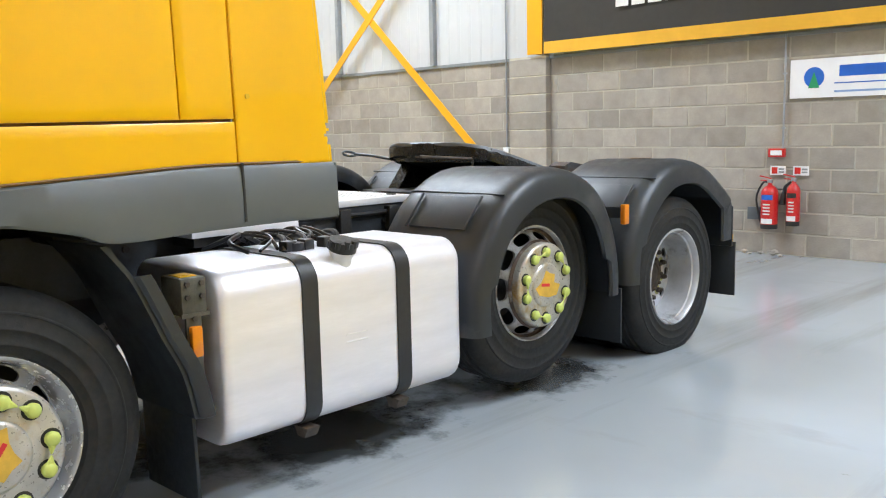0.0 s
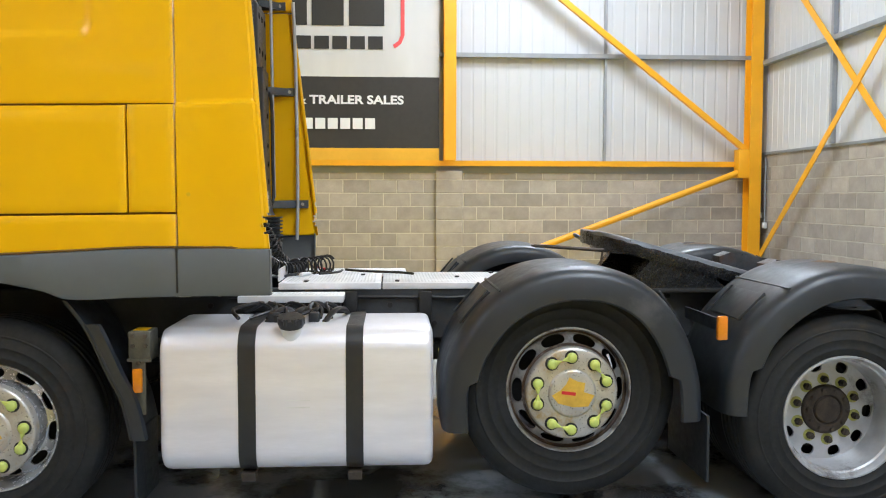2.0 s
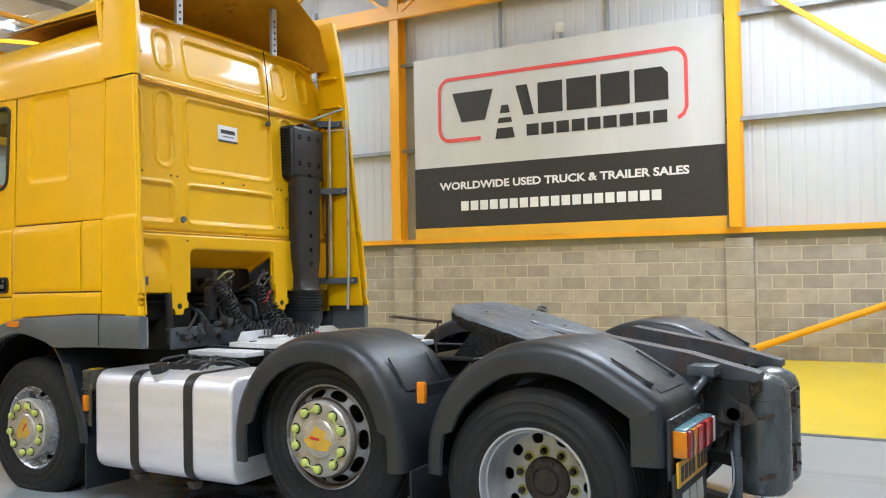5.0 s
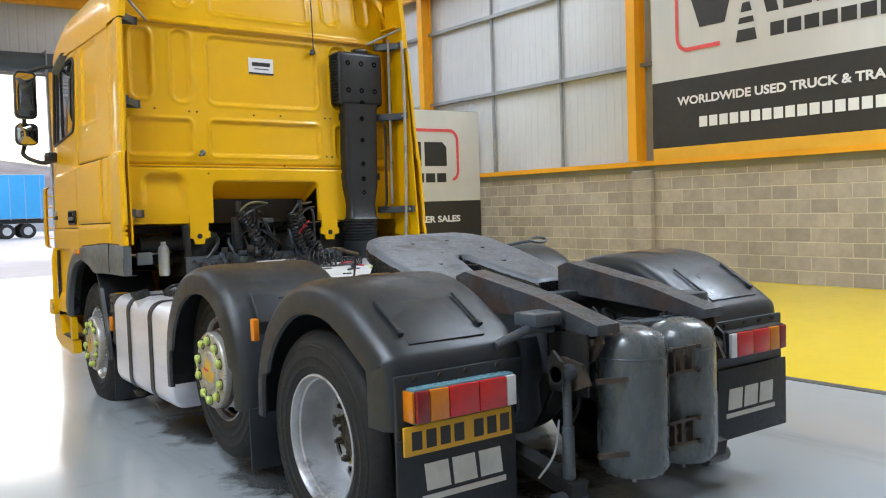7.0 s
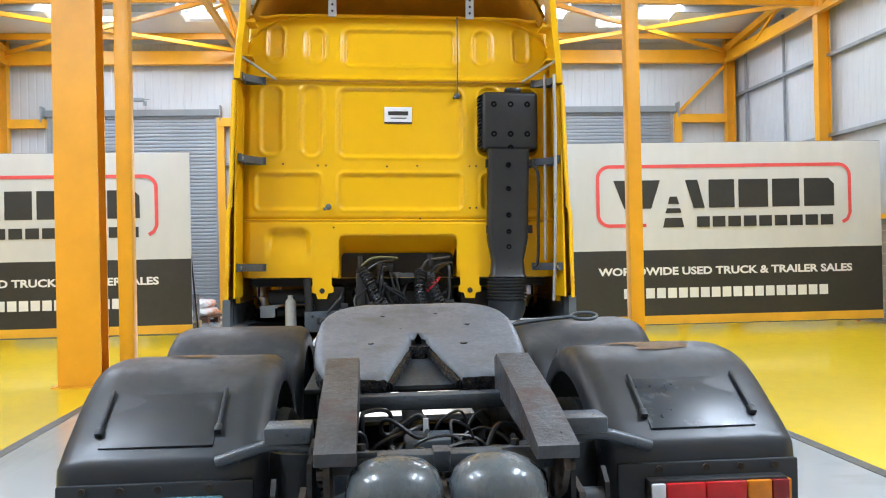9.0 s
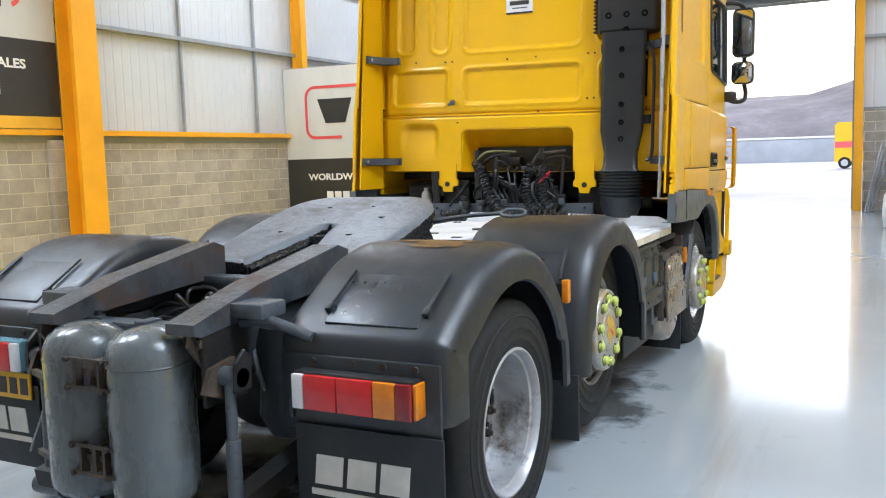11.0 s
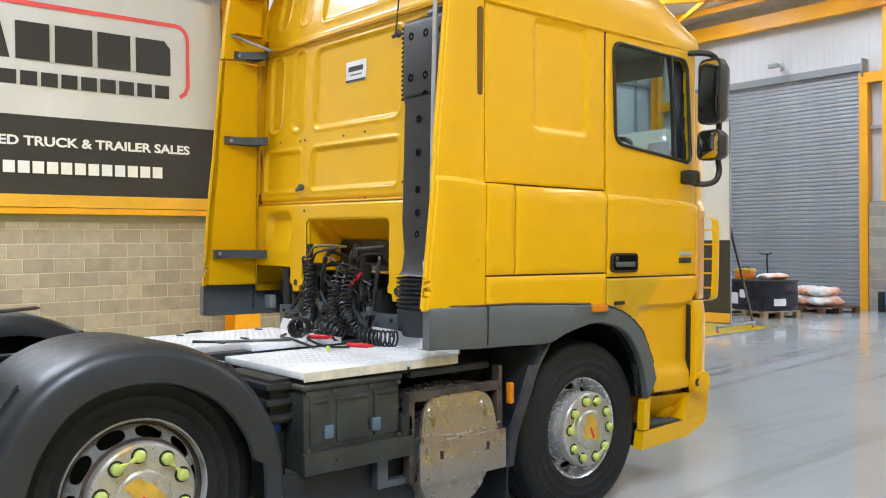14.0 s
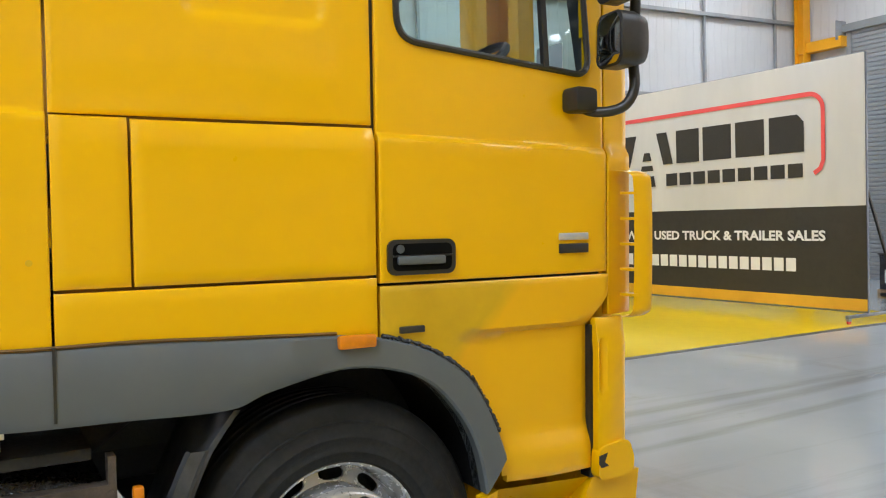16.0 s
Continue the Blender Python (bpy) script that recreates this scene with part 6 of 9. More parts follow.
# valves, unions, clips and pipes on the crossbar and the engine behind it
rc = random.Random(31)
for k in range(26):
    x, z = rc.uniform(-0.62, 0.40), rc.uniform(1.03, 1.16)
    w, h, d = rc.uniform(0.012, 0.035), rc.uniform(0.010, 0.030), rc.uniform(0.015, 0.05)
    part("valve" if k % 3 else "pipe_clip", Geo().bbox(x - w, x + w, 2.987 - d, 2.988, z - h, z + h, 0.005), M[("dark", "steel", "black", "rust", "skirt")[k % 5]], lorry)
for k in range(22):
    x, z = rc.uniform(-0.42, 0.38), rc.uniform(1.16, 1.38)
    e = Vector((x, 3.30, z))
    q = Vector((x + rc.uniform(-0.16, 0.16), rc.uniform(2.96, 3.06), z + rc.uniform(-0.06, 0.12)))
    f = Vector((q[0] + rc.uniform(-0.10, 0.10), 2.99, rc.uniform(1.06, 1.15)))
    part("hose", Geo().tube(curve([e, e.lerp(q, 0.6) + Vector((0, 0, 0.04)), q, f], 6), rc.uniform(0.006, 0.014), 7), M[("cable", "dark", "cable", "steel", "black")[k % 5]], lorry)
for k in range(9):
    x, z = rc.uniform(-0.40, 0.36), rc.uniform(1.18, 1.46)
    w, h = rc.uniform(0.02, 0.06), rc.uniform(0.02, 0.05)
    part("engine_fitting", Geo().bbox(x - w, x + w, 3.22, 3.302, z - h, z + h, 0.008), M[("dark", "steel", "boxgrey")[k % 3]], lorry)

# catwalk plates
def tread_plate(name, x0, x1, y0, y1, z, step=0.036):
    p = part(name, Geo().bbox(x0, x1, y0, y1, z - 0.035, z, 0.004), M["alu"], lorry, "white-silver chequered aluminium deck plate")
    g = Geo()
    k = 0
    y = y0 + step
    while y < y1 - step / 2:
        x = x0 + step * (1 + 0.5 * (k % 2))
        while x < x1 - step / 2:
            a = radians(45 if (round(x / step) + k) % 2 else -45)
            dx, dy = 0.013 * math.cos(a), 0.013 * math.sin(a)
            g.add([(x - dx, y - dy, z), (x + dy * 0.25, y - dx * 0.25, z), (x + dx, y + dy, z), (x - dy * 0.25, y + dx * 0.25, z), (x, y, z + 0.003)], [(0, 1, 4), (1, 2, 4), (2, 3, 4), (3, 0, 4)])
            x += step
        y += step * 0.5
        k += 1
    tagged(part("tread_pattern", g, M["alu"], p, "", 0), kind="stuff")
    return p


tread_plate("deck_plate", -0.40, 0.30, 1.44, 2.18, 1.000)
tread_plate("deck_plate", -0.40, 0.40, 2.19, 2.74, 1.000)
tread_plate("deck_plate", -0.62, -0.41, 2.38, 2.92, 0.955)
tread_plate("deck_plate", 0.41, 1.165, 2.03, 2.61, 0.957)
tread_plate("deck_plate", 0.41, 1.165, 2.62, 2.935, 0.957)
for a, b in ((2.034, 2.606), (2.624, 2.931)):
    part("plate_edge", Geo().box(1.1655, 1.1685, a, b, 0.912, 0.953), M["alurim"], lorry, "cream edge of the plate")
part("deck_lip", Geo().prism([(0.42, 0.957), (1.165, 0.957), (1.165, 0.985), (1.08, 1.025), (0.42, 1.045)], "y", 2.935, 2.945), M["alu"], lorry)
part("deck_lip", Geo().prism([(-0.30, 1.000), (0.10, 1.000), (0.06, 1.065), (-0.26, 1.065)], "y", 2.745, 2.755), M["alu"], lorry)
part("deck_frame", Geo().box(-0.36, 0.36, 1.46, 2.72, 0.90, 0.964).box(0.42, 1.14, 2.05, 2.92, 0.89, 0.921).box(-0.60, -0.42, 2.40, 2.90, 0.88, 0.919), M["dark"], lorry)
for x, y in ((-0.30, 1.52), (0.22, 1.52), (-0.30, 2.10), (0.22, 2.10), (-0.05, 1.75), (0.1, 2.3), (-0.3, 2.6)):
    part("deck_clip", Geo().bbox(x - 0.03, x + 0.03, y - 0.012, y + 0.012, 1.000, 1.007, 0.002), M["black"], lorry)

# fifth wheel coupling
def fw_z(y):
    return 1.266 - 0.272 * (0.92 - y)


def along(table, y):
    """Straight steps through a table of (y, value)."""
    for (a, p), (b, q) in zip(table, table[1:]):
        if a <= y <= b:
            return p + (q - p) * (y - a) / (b - a)
    return table[-1][1]


FW_OUT = [(0.055, 0.33), (0.075, 0.385), (0.12, 0.425), (0.22, 0.455), (0.36, 0.470), (0.58, 0.475), (0.74, 0.465), (0.83, 0.440), (0.89, 0.40), (0.93, 0.34), (0.955, 0.26), (0.968, 0.10)]
FW_SLOT = [(0.055, 0.155), (0.20, 0.112), (0.34, 0.070), (0.45, 0.036), (0.515, 0.032), (0.530, 0.018), (0.540, 0.0), (0.968, 0.0)]
front, flank, rw = Geo(), Geo(), random.Random(8)
fy = sorted(set([0.055, 0.06, 0.068, 0.08, 0.10, 0.515, 0.523, 0.53, 0.540, 0.955, 0.962, 0.968] + [0.12 + 0.025 * k for k in range(34)]))
for s in (-1, 1):
    rows = []
    for y in fy:
        xo, xi = along(FW_OUT, y), along(FW_SLOT, y)
        row = []
        for f in (0.0, 0.012, 0.03, 0.06, 0.10, 0.2, 0.35, 0.5, 0.65, 0.8, 0.9, 0.94, 0.97, 0.988, 1.0):
            x = xo + (xi - xo) * f
            d = min(xo - x, (x - xi) if xi > 0.001 else 1.0, (y - 0.052) * 1.2, (0.972 - y) * 1.2)
            drop = 0.030 * (1 - math.sqrt(max(0.0, 1 - (1 - min(d, 0.035) / 0.035) ** 2)))
            row.append((s * x, y, fw_z(y) - drop))
        rows.append(row)
    front.loft(rows)
    # greasy cast flanks, a little uneven along their lower and upper edges
    for k, low in ((0, 0.085), (-1, 0.085)):
        edge = [r[k] for r in rows if k == 0 or along(FW_SLOT, r[k][1]) > 0.001]
        flank.loft([[(x, y, z + 0.004 + rw.uniform(-0.004, 0.004)) for x, y, z in edge], [(x + s * (0.004 if k == 0 else -0.006) + rw.uniform(-0.003, 0.003), y, z - 0.016) for x, y, z in edge], [(x, y, fw_z(y) - low + rw.uniform(-0.008, 0.004)) for x, y, z in edge]])
    for r, d in ((rows[0], -0.004), (rows[-1], 0.004)):
        flank.loft([[(x, y, z + 0.003 + rw.uniform(-0.004, 0.003)) for x, y, z in r], [(x, y + d + rw.uniform(-0.004, 0.004), z - 0.02) for x, y, z in r], [(x, y, fw_z(y) - 0.085 + rw.uniform(-0.008, 0.004)) for x, y, z in r]])
fifth = part("fifth_wheel", front, M["plate"], lorry, "greasy grey steel fifth wheel coupling plate", 30)
part("flank", flank, M["grease"], fifth, "black greasy flank of the plate", 30)
for x, y, w, l in ((0.20, 0.40, 0.018, 0.010), (-0.22, 0.42, 0.014, 0.010), (0.24, 0.64, 0.016, 0.012), (0.10, 0.80, 0.012, 0.010), (-0.16, 0.78, 0.014, 0.010)):
    part("grease_hole", Geo().cyl((x, y, fw_z(y) - 0.010), (x, y, fw_z(y) + 0.0015), w, 14), M["grease"], fifth)
part("underplate", Geo().prism([(0.12, 0.965), (0.12, 0.98), (0.90, 1.190), (0.90, 1.175)], "x", -0.36, 0.36), M["chassis"], fifth)
for s in (-1, 1):
    part("throat_bar", Geo().tube([(s * 0.150, 0.075, fw_z(0.07) - 0.050), (s * 0.110, 0.20, fw_z(0.2) - 0.050), (s * 0.070, 0.34, fw_z(0.34) - 0.050), (s * 0.040, 0.46, fw_z(0.46) - 0.050)], 0.022, 8), M["grease"], fifth)
part("jaw", Geo().cyl((0, 0.47, 1.05), (0, 0.47, 1.11), 0.07, 16), M["grease"], fifth)
part("pedestal", Geo().prism([(0.30, 0.97), (0.85, 0.97), (0.72, 1.13), (0.46, 1.10)], "x", -0.46, -0.36).prism([(0.30, 0.97), (0.85, 0.97), (0.72, 1.13), (0.46, 1.10)], "x", 0.36, 0.46).box(-0.3, 0.3, 0.50, 0.62, 1.0, 1.08), M["grease"], fifth)
part("rim_web", Geo().loft([[(s * 0.44 * q, 0.93 - 0.1 * q * q, fw_z(0.9) - d) for q in (-1, -0.5, 0, 0.5, 1)] for d, s in ((0.03, 1), (0.11, 0.9))]), M["grease"], fifth)
# added dark plate that hides a bright gap behind the coupling
part("subframe_plate", Geo().box(-0.36, 0.36, -0.03, 0.16, 0.915, 0.930), M["dark"], fifth)
part("mounting_plate", Geo().bbox(-0.50, 0.50, 0.15, 1.05, 0.95, 0.972, 0.004), M["dark"], fifth)
part("release_handle", Geo().tube(curve([(0.40, 0.80, 1.15), (0.60, 0.82, 1.18), (0.80, 0.84, 1.195)], 4), 0.010, 8).tube([(0.80 + 0.065 + 0.065 * math.cos(a), 0.84 + 0.022 * math.sin(a), 1.197 + 0.016 * math.sin(a)) for a in (2 * math.pi * k / 16 for k in range(17))], 0.009, 8), M["steel"], fifth)
part("safety_chain", Geo().tube([(-0.42, 0.98, 1.17), (-0.425, 1.0, 1.05), (-0.42, 0.99, 0.98)], 0.006, 6), M["rust"], fifth)
part("locking_rod", Geo().cyl((-0.40, 0.97, 1.175), (-0.36, 1.35, 1.20), 0.010, 8).box(-0.39, -0.33, 1.28, 1.36, 1.195, 1.205), M["rust"], fifth)

# vertical air tanks behind the axle
for x in (-0.150, 0.168):
    prof = [(0.001, 0.915), (0.055, 0.910), (0.10, 0.894), (0.133, 0.867), (0.149, 0.827), (0.153, 0.787), (0.153, 0.36), (0.149, 0.315), (0.125, 0.285), (0.07, 0.272), (0.001, 0.268)]
    t = part("air_tank", Geo().lathe(prof, Matrix.Translation((x, -0.865, 0)), 40), mat("air_tank_paint", (0.102, 0.118, 0.126), 0.28, var=0.2, scale=3, coat=0.3, bump=0.3, bscale=30, stretch=(1, 1, 0.35), dirt=(0.11, 0.075, 0.04), dirt_amount=0.22, dirt_scale=4, rvar=0.15), lorry, "grey painted vertical air tank")
    part("weld", Geo().lathe([(0.1535, 0.784), (0.156, 0.788), (0.1535, 0.792)], Matrix.Translation((x, -0.865, 0)), 40), M["steel"], t)
    part("drain", Geo().cyl((x, -0.865, 0.27), (x, -0.865, 0.235), 0.01, 8), M["rim"], t)
for z in (0.76, 0.45):
    br = part("tank_bracket", Geo().box(-0.055, 0.075, -0.985, -0.975, z - 0.012, z + 0.012).box(-0.055, -0.043, -1.010, -0.86, z - 0.055, z + 0.055).box(0.061, 0.073, -1.010, -0.86, z - 0.055, z + 0.055).box(-0.10, 0.12, -1.014, -1.004, z + 0.045, z + 0.057).box(-0.10, 0.12, -1.014, -1.004, z - 0.057, z - 0.045).box(0.000, 0.018, -1.000, -0.70, z - 0.045, z + 0.045), M["rust"], lorry, "rusty steel bracket between the air tanks")
    for x in (-0.075, 0.095):
        for d in (-0.051, 0.051):
            part("bolt", Geo().cyl((x, -1.014, z + d), (x, -1.028, z + d), 0.010, 6), M["hub"], br)
    part("tank_band", Geo().beam((-0.40, -0.90, z - 0.05), (-0.26, -0.95, z - 0.05), 0.02, 0.02), M["rust"], lorry)
part("air_pipe", Geo().tube(curve([(-0.50, -0.78, 0.55), (-0.55, -0.80, 0.42), (-0.62, -0.78, 0.33)], 5), 0.005, 6), M["girt"], lorry)
for k in range(18):
    random.seed(40 + k)
    a = Vector((random.uniform(-0.34, 0.34), random.uniform(-0.7, 0.0), random.uniform(0.66, 0.84)))
    b = a + Vector((random.uniform(-0.2, 0.2), random.uniform(-0.3, 0.3), random.uniform(-0.1, 0.05)))
    part("hose", Geo().tube(curve([a, a.lerp(b, 0.4) + Vector((0, 0, 0.06)), b, b + Vector((0, 0.05, -0.12))], 5), 0.011, 6), M["cable" if k % 6 else "steel"], lorry)
rh = random.Random(77)
for k in range(16):
    a = Vector((rh.uniform(-0.30, 0.30), rh.uniform(-0.60, -0.15), rh.uniform(0.80, 0.90)))
    c = a + Vector((rh.uniform(-0.22, 0.22), rh.uniform(-0.15, 0.15), rh.uniform(-0.05, 0.03)))
    up = Vector((rh.uniform(-0.05, 0.05), rh.uniform(-0.05, 0.05), rh.uniform(0.02, 0.07)))
    part("air_hose", Geo().tube(curve([a - Vector((0, 0, 0.12)), a, a.lerp(c, 0.5) + up, c, c - Vector((0, 0, 0.14))], 5), rh.uniform(0.005, 0.010), 7), M["cable"], lorry)
loop = [Vector((-0.10 + 0.085 * math.cos(a), -0.34 + 0.05 * math.sin(a), 0.90 + 0.035 * math.sin(a * 2))) for a in (2 * math.pi * k / 24 for k in range(25))]
part("hose_loop", Geo().tube(loop, 0.008, 8, False), M["cable"], lorry)
part("cable_tie", Geo().bbox(-0.030, -0.012, -0.355, -0.345, 0.84, 0.93, 0.002), M["offwhite"], lorry, "white cable tag")
# added dark boxes that hide the bright floor behind the chassis
part("axle_cradle", Geo().bbox(-0.36, 0.36, 0.22, 0.34, 0.40, 0.70, 0.02), M["dark"], lorry)
part("axle_cradle", Geo().bbox(-0.36, 0.36, 0.95, 1.05, 0.42, 0.66, 0.02), M["dark"], lorry)
part("brake_chamber", Geo().cyl((-0.22, -0.15, 0.66), (-0.22, -0.38, 0.66), 0.09, 18), M["dark"], lorry)
part("brake_chamber", Geo().cyl((0.24, -0.15, 0.66), (0.24, -0.38, 0.66), 0.09, 18), M["dark"], lorry)
part("valve_block", Geo().bbox(-0.10, 0.08, -0.40, -0.22, 0.74, 0.86, 0.01), M["steel"], lorry)
part("valve_tag", Geo().box(0.0, 0.03, -0.415, -0.40, 0.74, 0.82), M["offwhite"], lorry)


# ---- wheels ----
def ring_with_holes(g, r0, r1, h0, h1, holes, wide, tall, m, n=28):
    """An annulus from r0 to r1 with rounded holes at even angles; wide and tall are the hole's shares of its cell."""
    span = 2 * math.pi / holes
    for k in range(holes):
        def at(s, t, deep=0.0):
            a, f = span * (k + 0.5 + s / 2), (t + 1) / 2
            r = r0 + (r1 - r0) * f
            return m @ Vector((r * math.cos(a), r * math.sin(a), h0 + (h1 - h0) * f - deep))
        rows = [[], [], []]
        for i in range(n):
            p = 2 * math.pi * (i + 0.5) / n
            c, q = math.cos(p), math.sin(p)
            d = 1 / max(abs(c), abs(q))
            rows[0].append(at(c * d, q * d))
            e = (abs(c) ** 2.6 + abs(q) ** 2.6) ** (-1 / 2.6)
            rows[1].append(at(c * e * wide, q * e * tall * 2))
            rows[2].append(at(c * e * wide, q * e * tall * 2, 0.014))
        g.loft(rows, True)


def tyre_geo(width, m, radius=TYRE_R):
    """A worn road tyre: bead, sidewall with moulded rings, shoulder and a grooved tread."""
    w = width
    p = [(0.285, -0.02), (0.300, 0.004), (0.322, 0.010), (0.325, 0.013), (0.331, 0.0133), (0.334, 0.0110), (0.362, 0.0125), (0.365, 0.0150), (0.369, 0.0150), (0.372, 0.0125), (0.405, 0.0105), (0.408, 0.0130), (0.412, 0.0125), (0.415, 0.0085), (0.425, 0.007), (0.452, -0.006), (0.468, -0.026), (0.474, -0.05)]
    p += [(0.474, -w + 0.05), (0.468, -w + 0.026), (0.425, -w - 0.008), (0.38, -w - 0.014), (0.30, -w - 0.004), (0.285, -w + 0.02)]
    tread = []
    for k in range(4):
        c = -0.05 - (w - 0.10) * (k + 0.5) / 4
        tread += [(radius, c + 0.012), (radius - 0.012, c + 0.006), (radius - 0.012, c - 0.006), (radius, c - 0.012)]
    p = [(r if r < 0.30 else 0.30 + (r - 0.30) * (radius - 0.30) / 0.175, h) for r, h in p]
    p = p[:18] + tread + p[18:]
    return Geo().lathe(p, m, 72)


def nut_cover(a, b):
    """A drop-shaped nut cover at angle a with its tip pointing to the angle b."""
    p, q = [Vector((0.1675 * math.cos(t), 0.1675 * math.sin(t), 0.092)) for t in (a, b)]
    tip = p.lerp(q, 0.48)
    d = (q - p).normalized()
    n = Vector((-d.y, d.x, 0))
    g = Geo().ball(p, 0.0245, 10, (1, 1, 0.55)).cyl(p - Vector((0, 0, 0.014)), p, 0.0225, 12)
    return g.add([p + n * 0.021, p - n * 0.021, tip - n * 0.003, tip + n * 0.003, p + n * 0.014 + Vector((0, 0, 0.009)), p - n * 0.014 + Vector((0, 0, 0.009)), tip + Vector((0, 0, 0.004))],
                 [(0, 1, 2, 3), (4, 6, 5), (0, 4, 5, 1), (0, 3, 6, 4), (1, 5, 6, 2), (2, 6, 3)])


def wheel(side, y, z, kind, turn, face, radius):
    """A wheel with its rim at x = face on the given side. kind: steer (domed) or drive (dished, twin tyres)."""
    m = Matrix.Translation((side * face, y, z)) @ pose(0, 0, 0, 0, 90 * side, 0) @ pose(0, 0, 0, 0, 0, turn)
    lift = abs(y - AX_M) < 0.1
    g = Geo()
    if kind == "steer":
        if lift:
            g.lathe([(0.290, -0.03), (0.298, -0.008), (0.295, 0.003), (0.289, 0.004), (0.284, -0.004), (0.280, -0.020)], m, 60)
            ring_with_holes(g, 0.268, 0.216, -0.040, 0.022, 10, 0.74, 0.41, m)
            g.lathe([(0.217, 0.020), (0.212, 0.034), (0.19, 0.040)], m, 60)
        else:
            g.lathe([(0.290, -0.045), (0.300, -0.024), (0.297, -0.012), (0.290, -0.010), (0.283, -0.014), (0.278, -0.024), (0.268, -0.050), (0.260, -0.080), (0.256, -0.130)], m, 60)
            ring_with_holes(g, 0.2565, 0.206, -0.130, -0.105, 10, 0.62, 0.40, m)
            g.lathe([(0.207, -0.106), (0.205, -0.030), (0.205, 0.006), (0.19, 0.012)], m, 60)
    else:
        g.lathe([(0.290, -0.03), (0.298, -0.008), (0.294, 0.004), (0.285, 0.005), (0.278, -0.006), (0.274, -0.030), (0.265, -0.036), (0.262, -0.120), (0.258, -0.170), (0.250, -0.190)], m, 60)
        ring_with_holes(g, 0.252, 0.178, -0.190, -0.184, 10, 0.46, 0.36, m)
        g.lathe([(0.180, -0.184), (0.174, -0.183), (0.110, -0.183)], m, 60)
    w = part("wheel", g, M["brightrim"] if kind == "steer" and not lift else M["liftrim"] if lift else M["rim"], lorry, "silver steel wheel with black tyre" + (" and wheel-nut covers" if kind == "steer" else " and rusty hub"))
    part("tyre", tyre_geo(0.31, m, radius), M["rubber"], w)
    part("drum", Geo().lathe([(0.255, -0.165), (0.255, -0.30), (0.001, -0.30)] if kind == "steer" else [(0.235, -0.225), (0.235, -0.34), (0.001, -0.34)], m, 40), M["dark"], w)
    if lift:
        part("rust_ring", Geo().lathe([(0.281, -0.018), (0.277, -0.036), (0.267, -0.043)], m, 48).lathe([(0.221, 0.016), (0.226, 0.024), (0.216, 0.036)], m, 48), M["rustring"], w, "rusty ring round the wheel")
    if kind == "steer":
        if not lift:
            m = m @ Matrix.Translation((0, 0, -0.026))
        cp = part("wheel_cap", Geo().lathe([(0.214, 0.030), (0.214, 0.064), (0.208, 0.074), (0.198, 0.078), (0.112, 0.078), (0.106, 0.086), (0.098, 0.089), (0.06, 0.091), (0.001, 0.091)], m, 48), M["cap"], w, "worn silver and yellow wheel cap")
        # the maker's mark, as plain shapes
        part("cap_mark", Geo().prism([(-0.094, 0.038), (-0.050, 0.078), (0.016, 0.060), (0.078, 0.020), (0.094, -0.024), (0.048, -0.034), (0.016, -0.052), (-0.010, -0.078), (-0.036, -0.050), (-0.070, -0.030), (-0.052, 0.008)], "z", 0.0905, 0.0920).moved(m), M["capyel"], cp, "torn yellow sticker")
        part("cap_mark", Geo().prism([(-0.010, 0.012), (0.050, -0.016), (0.044, -0.030), (-0.016, -0.002)], "z", 0.0922, 0.0930).moved(m), M["redcoil"], cp, "small red mark")
        for k in range(10):
            a = radians(36 * k + (1.5 if k % 2 else -1.5))
            b = radians(36 * (k + 1) - 1.5) if k % 2 else radians(36 * (k - 1) + 1.5)
            c = Vector((0.1675 * math.cos(a), 0.1675 * math.sin(a), 0.0))
            # flat dark disc painting the shadow ring round the nut cover
            part("nut_recess", Geo().cyl(c + Vector((0, 0, 0.0770)), c + Vector((0, 0, 0.0787)), 0.032, 16).moved(m), M["dark"], cp)
            part("nut_cover", nut_cover(a, b).moved(m), M["lime"], w)
    else:
        part("hub", Geo().lathe([(0.122, -0.183), (0.120, -0.17), (0.112, -0.162), (0.100, -0.158), (0.076, -0.156), (0.068, -0.166), (0.060, -0.154), (0.001, -0.152)], m, 36), M["hub"], w, "rusty brown wheel hub")
        for k in range(10):
            a = radians(36 * k + 18)
            part("hub_bolt", Geo().cyl((0.098 * math.cos(a), 0.098 * math.sin(a), -0.16), (0.098 * math.cos(a), 0.098 * math.sin(a), -0.146), 0.010, 6).moved(m), M["hub"], w)
            a = radians(36 * k + 9)
            c = (0.150 * math.cos(a), 0.150 * math.sin(a))
            part("wheel_nut", Geo().cyl((*c, -0.184), (*c, -0.156), 0.017, 6).cyl((*c, -0.158), (*c, -0.144), 0.011, 8).moved(m), M["hub"], w)
            part("paint_spot", Geo().cyl((*c, -0.1835), (*c, -0.1815), 0.030, 14).moved(m), M["overspray"], w)
        part("inner_tyre", tyre_geo(0.31, m @ Matrix.Translation((0, 0, -0.360)), radius), M["rubber"], w)
    return w


M["brightrim"] = mat("polished_wheel", (0.68, 0.69, 0.71), 0.24, metal=0.6, var=0.04, scale=4)
M["liftrim"] = mat("grimy_silver_wheel", (0.44, 0.44, 0.44), 0.42, metal=0.35, var=0.2, scale=6, bump=0.15, bscale=60, dirt=(0.075, 0.052, 0.038), dirt_amount=0.56, dirt_scale=5)
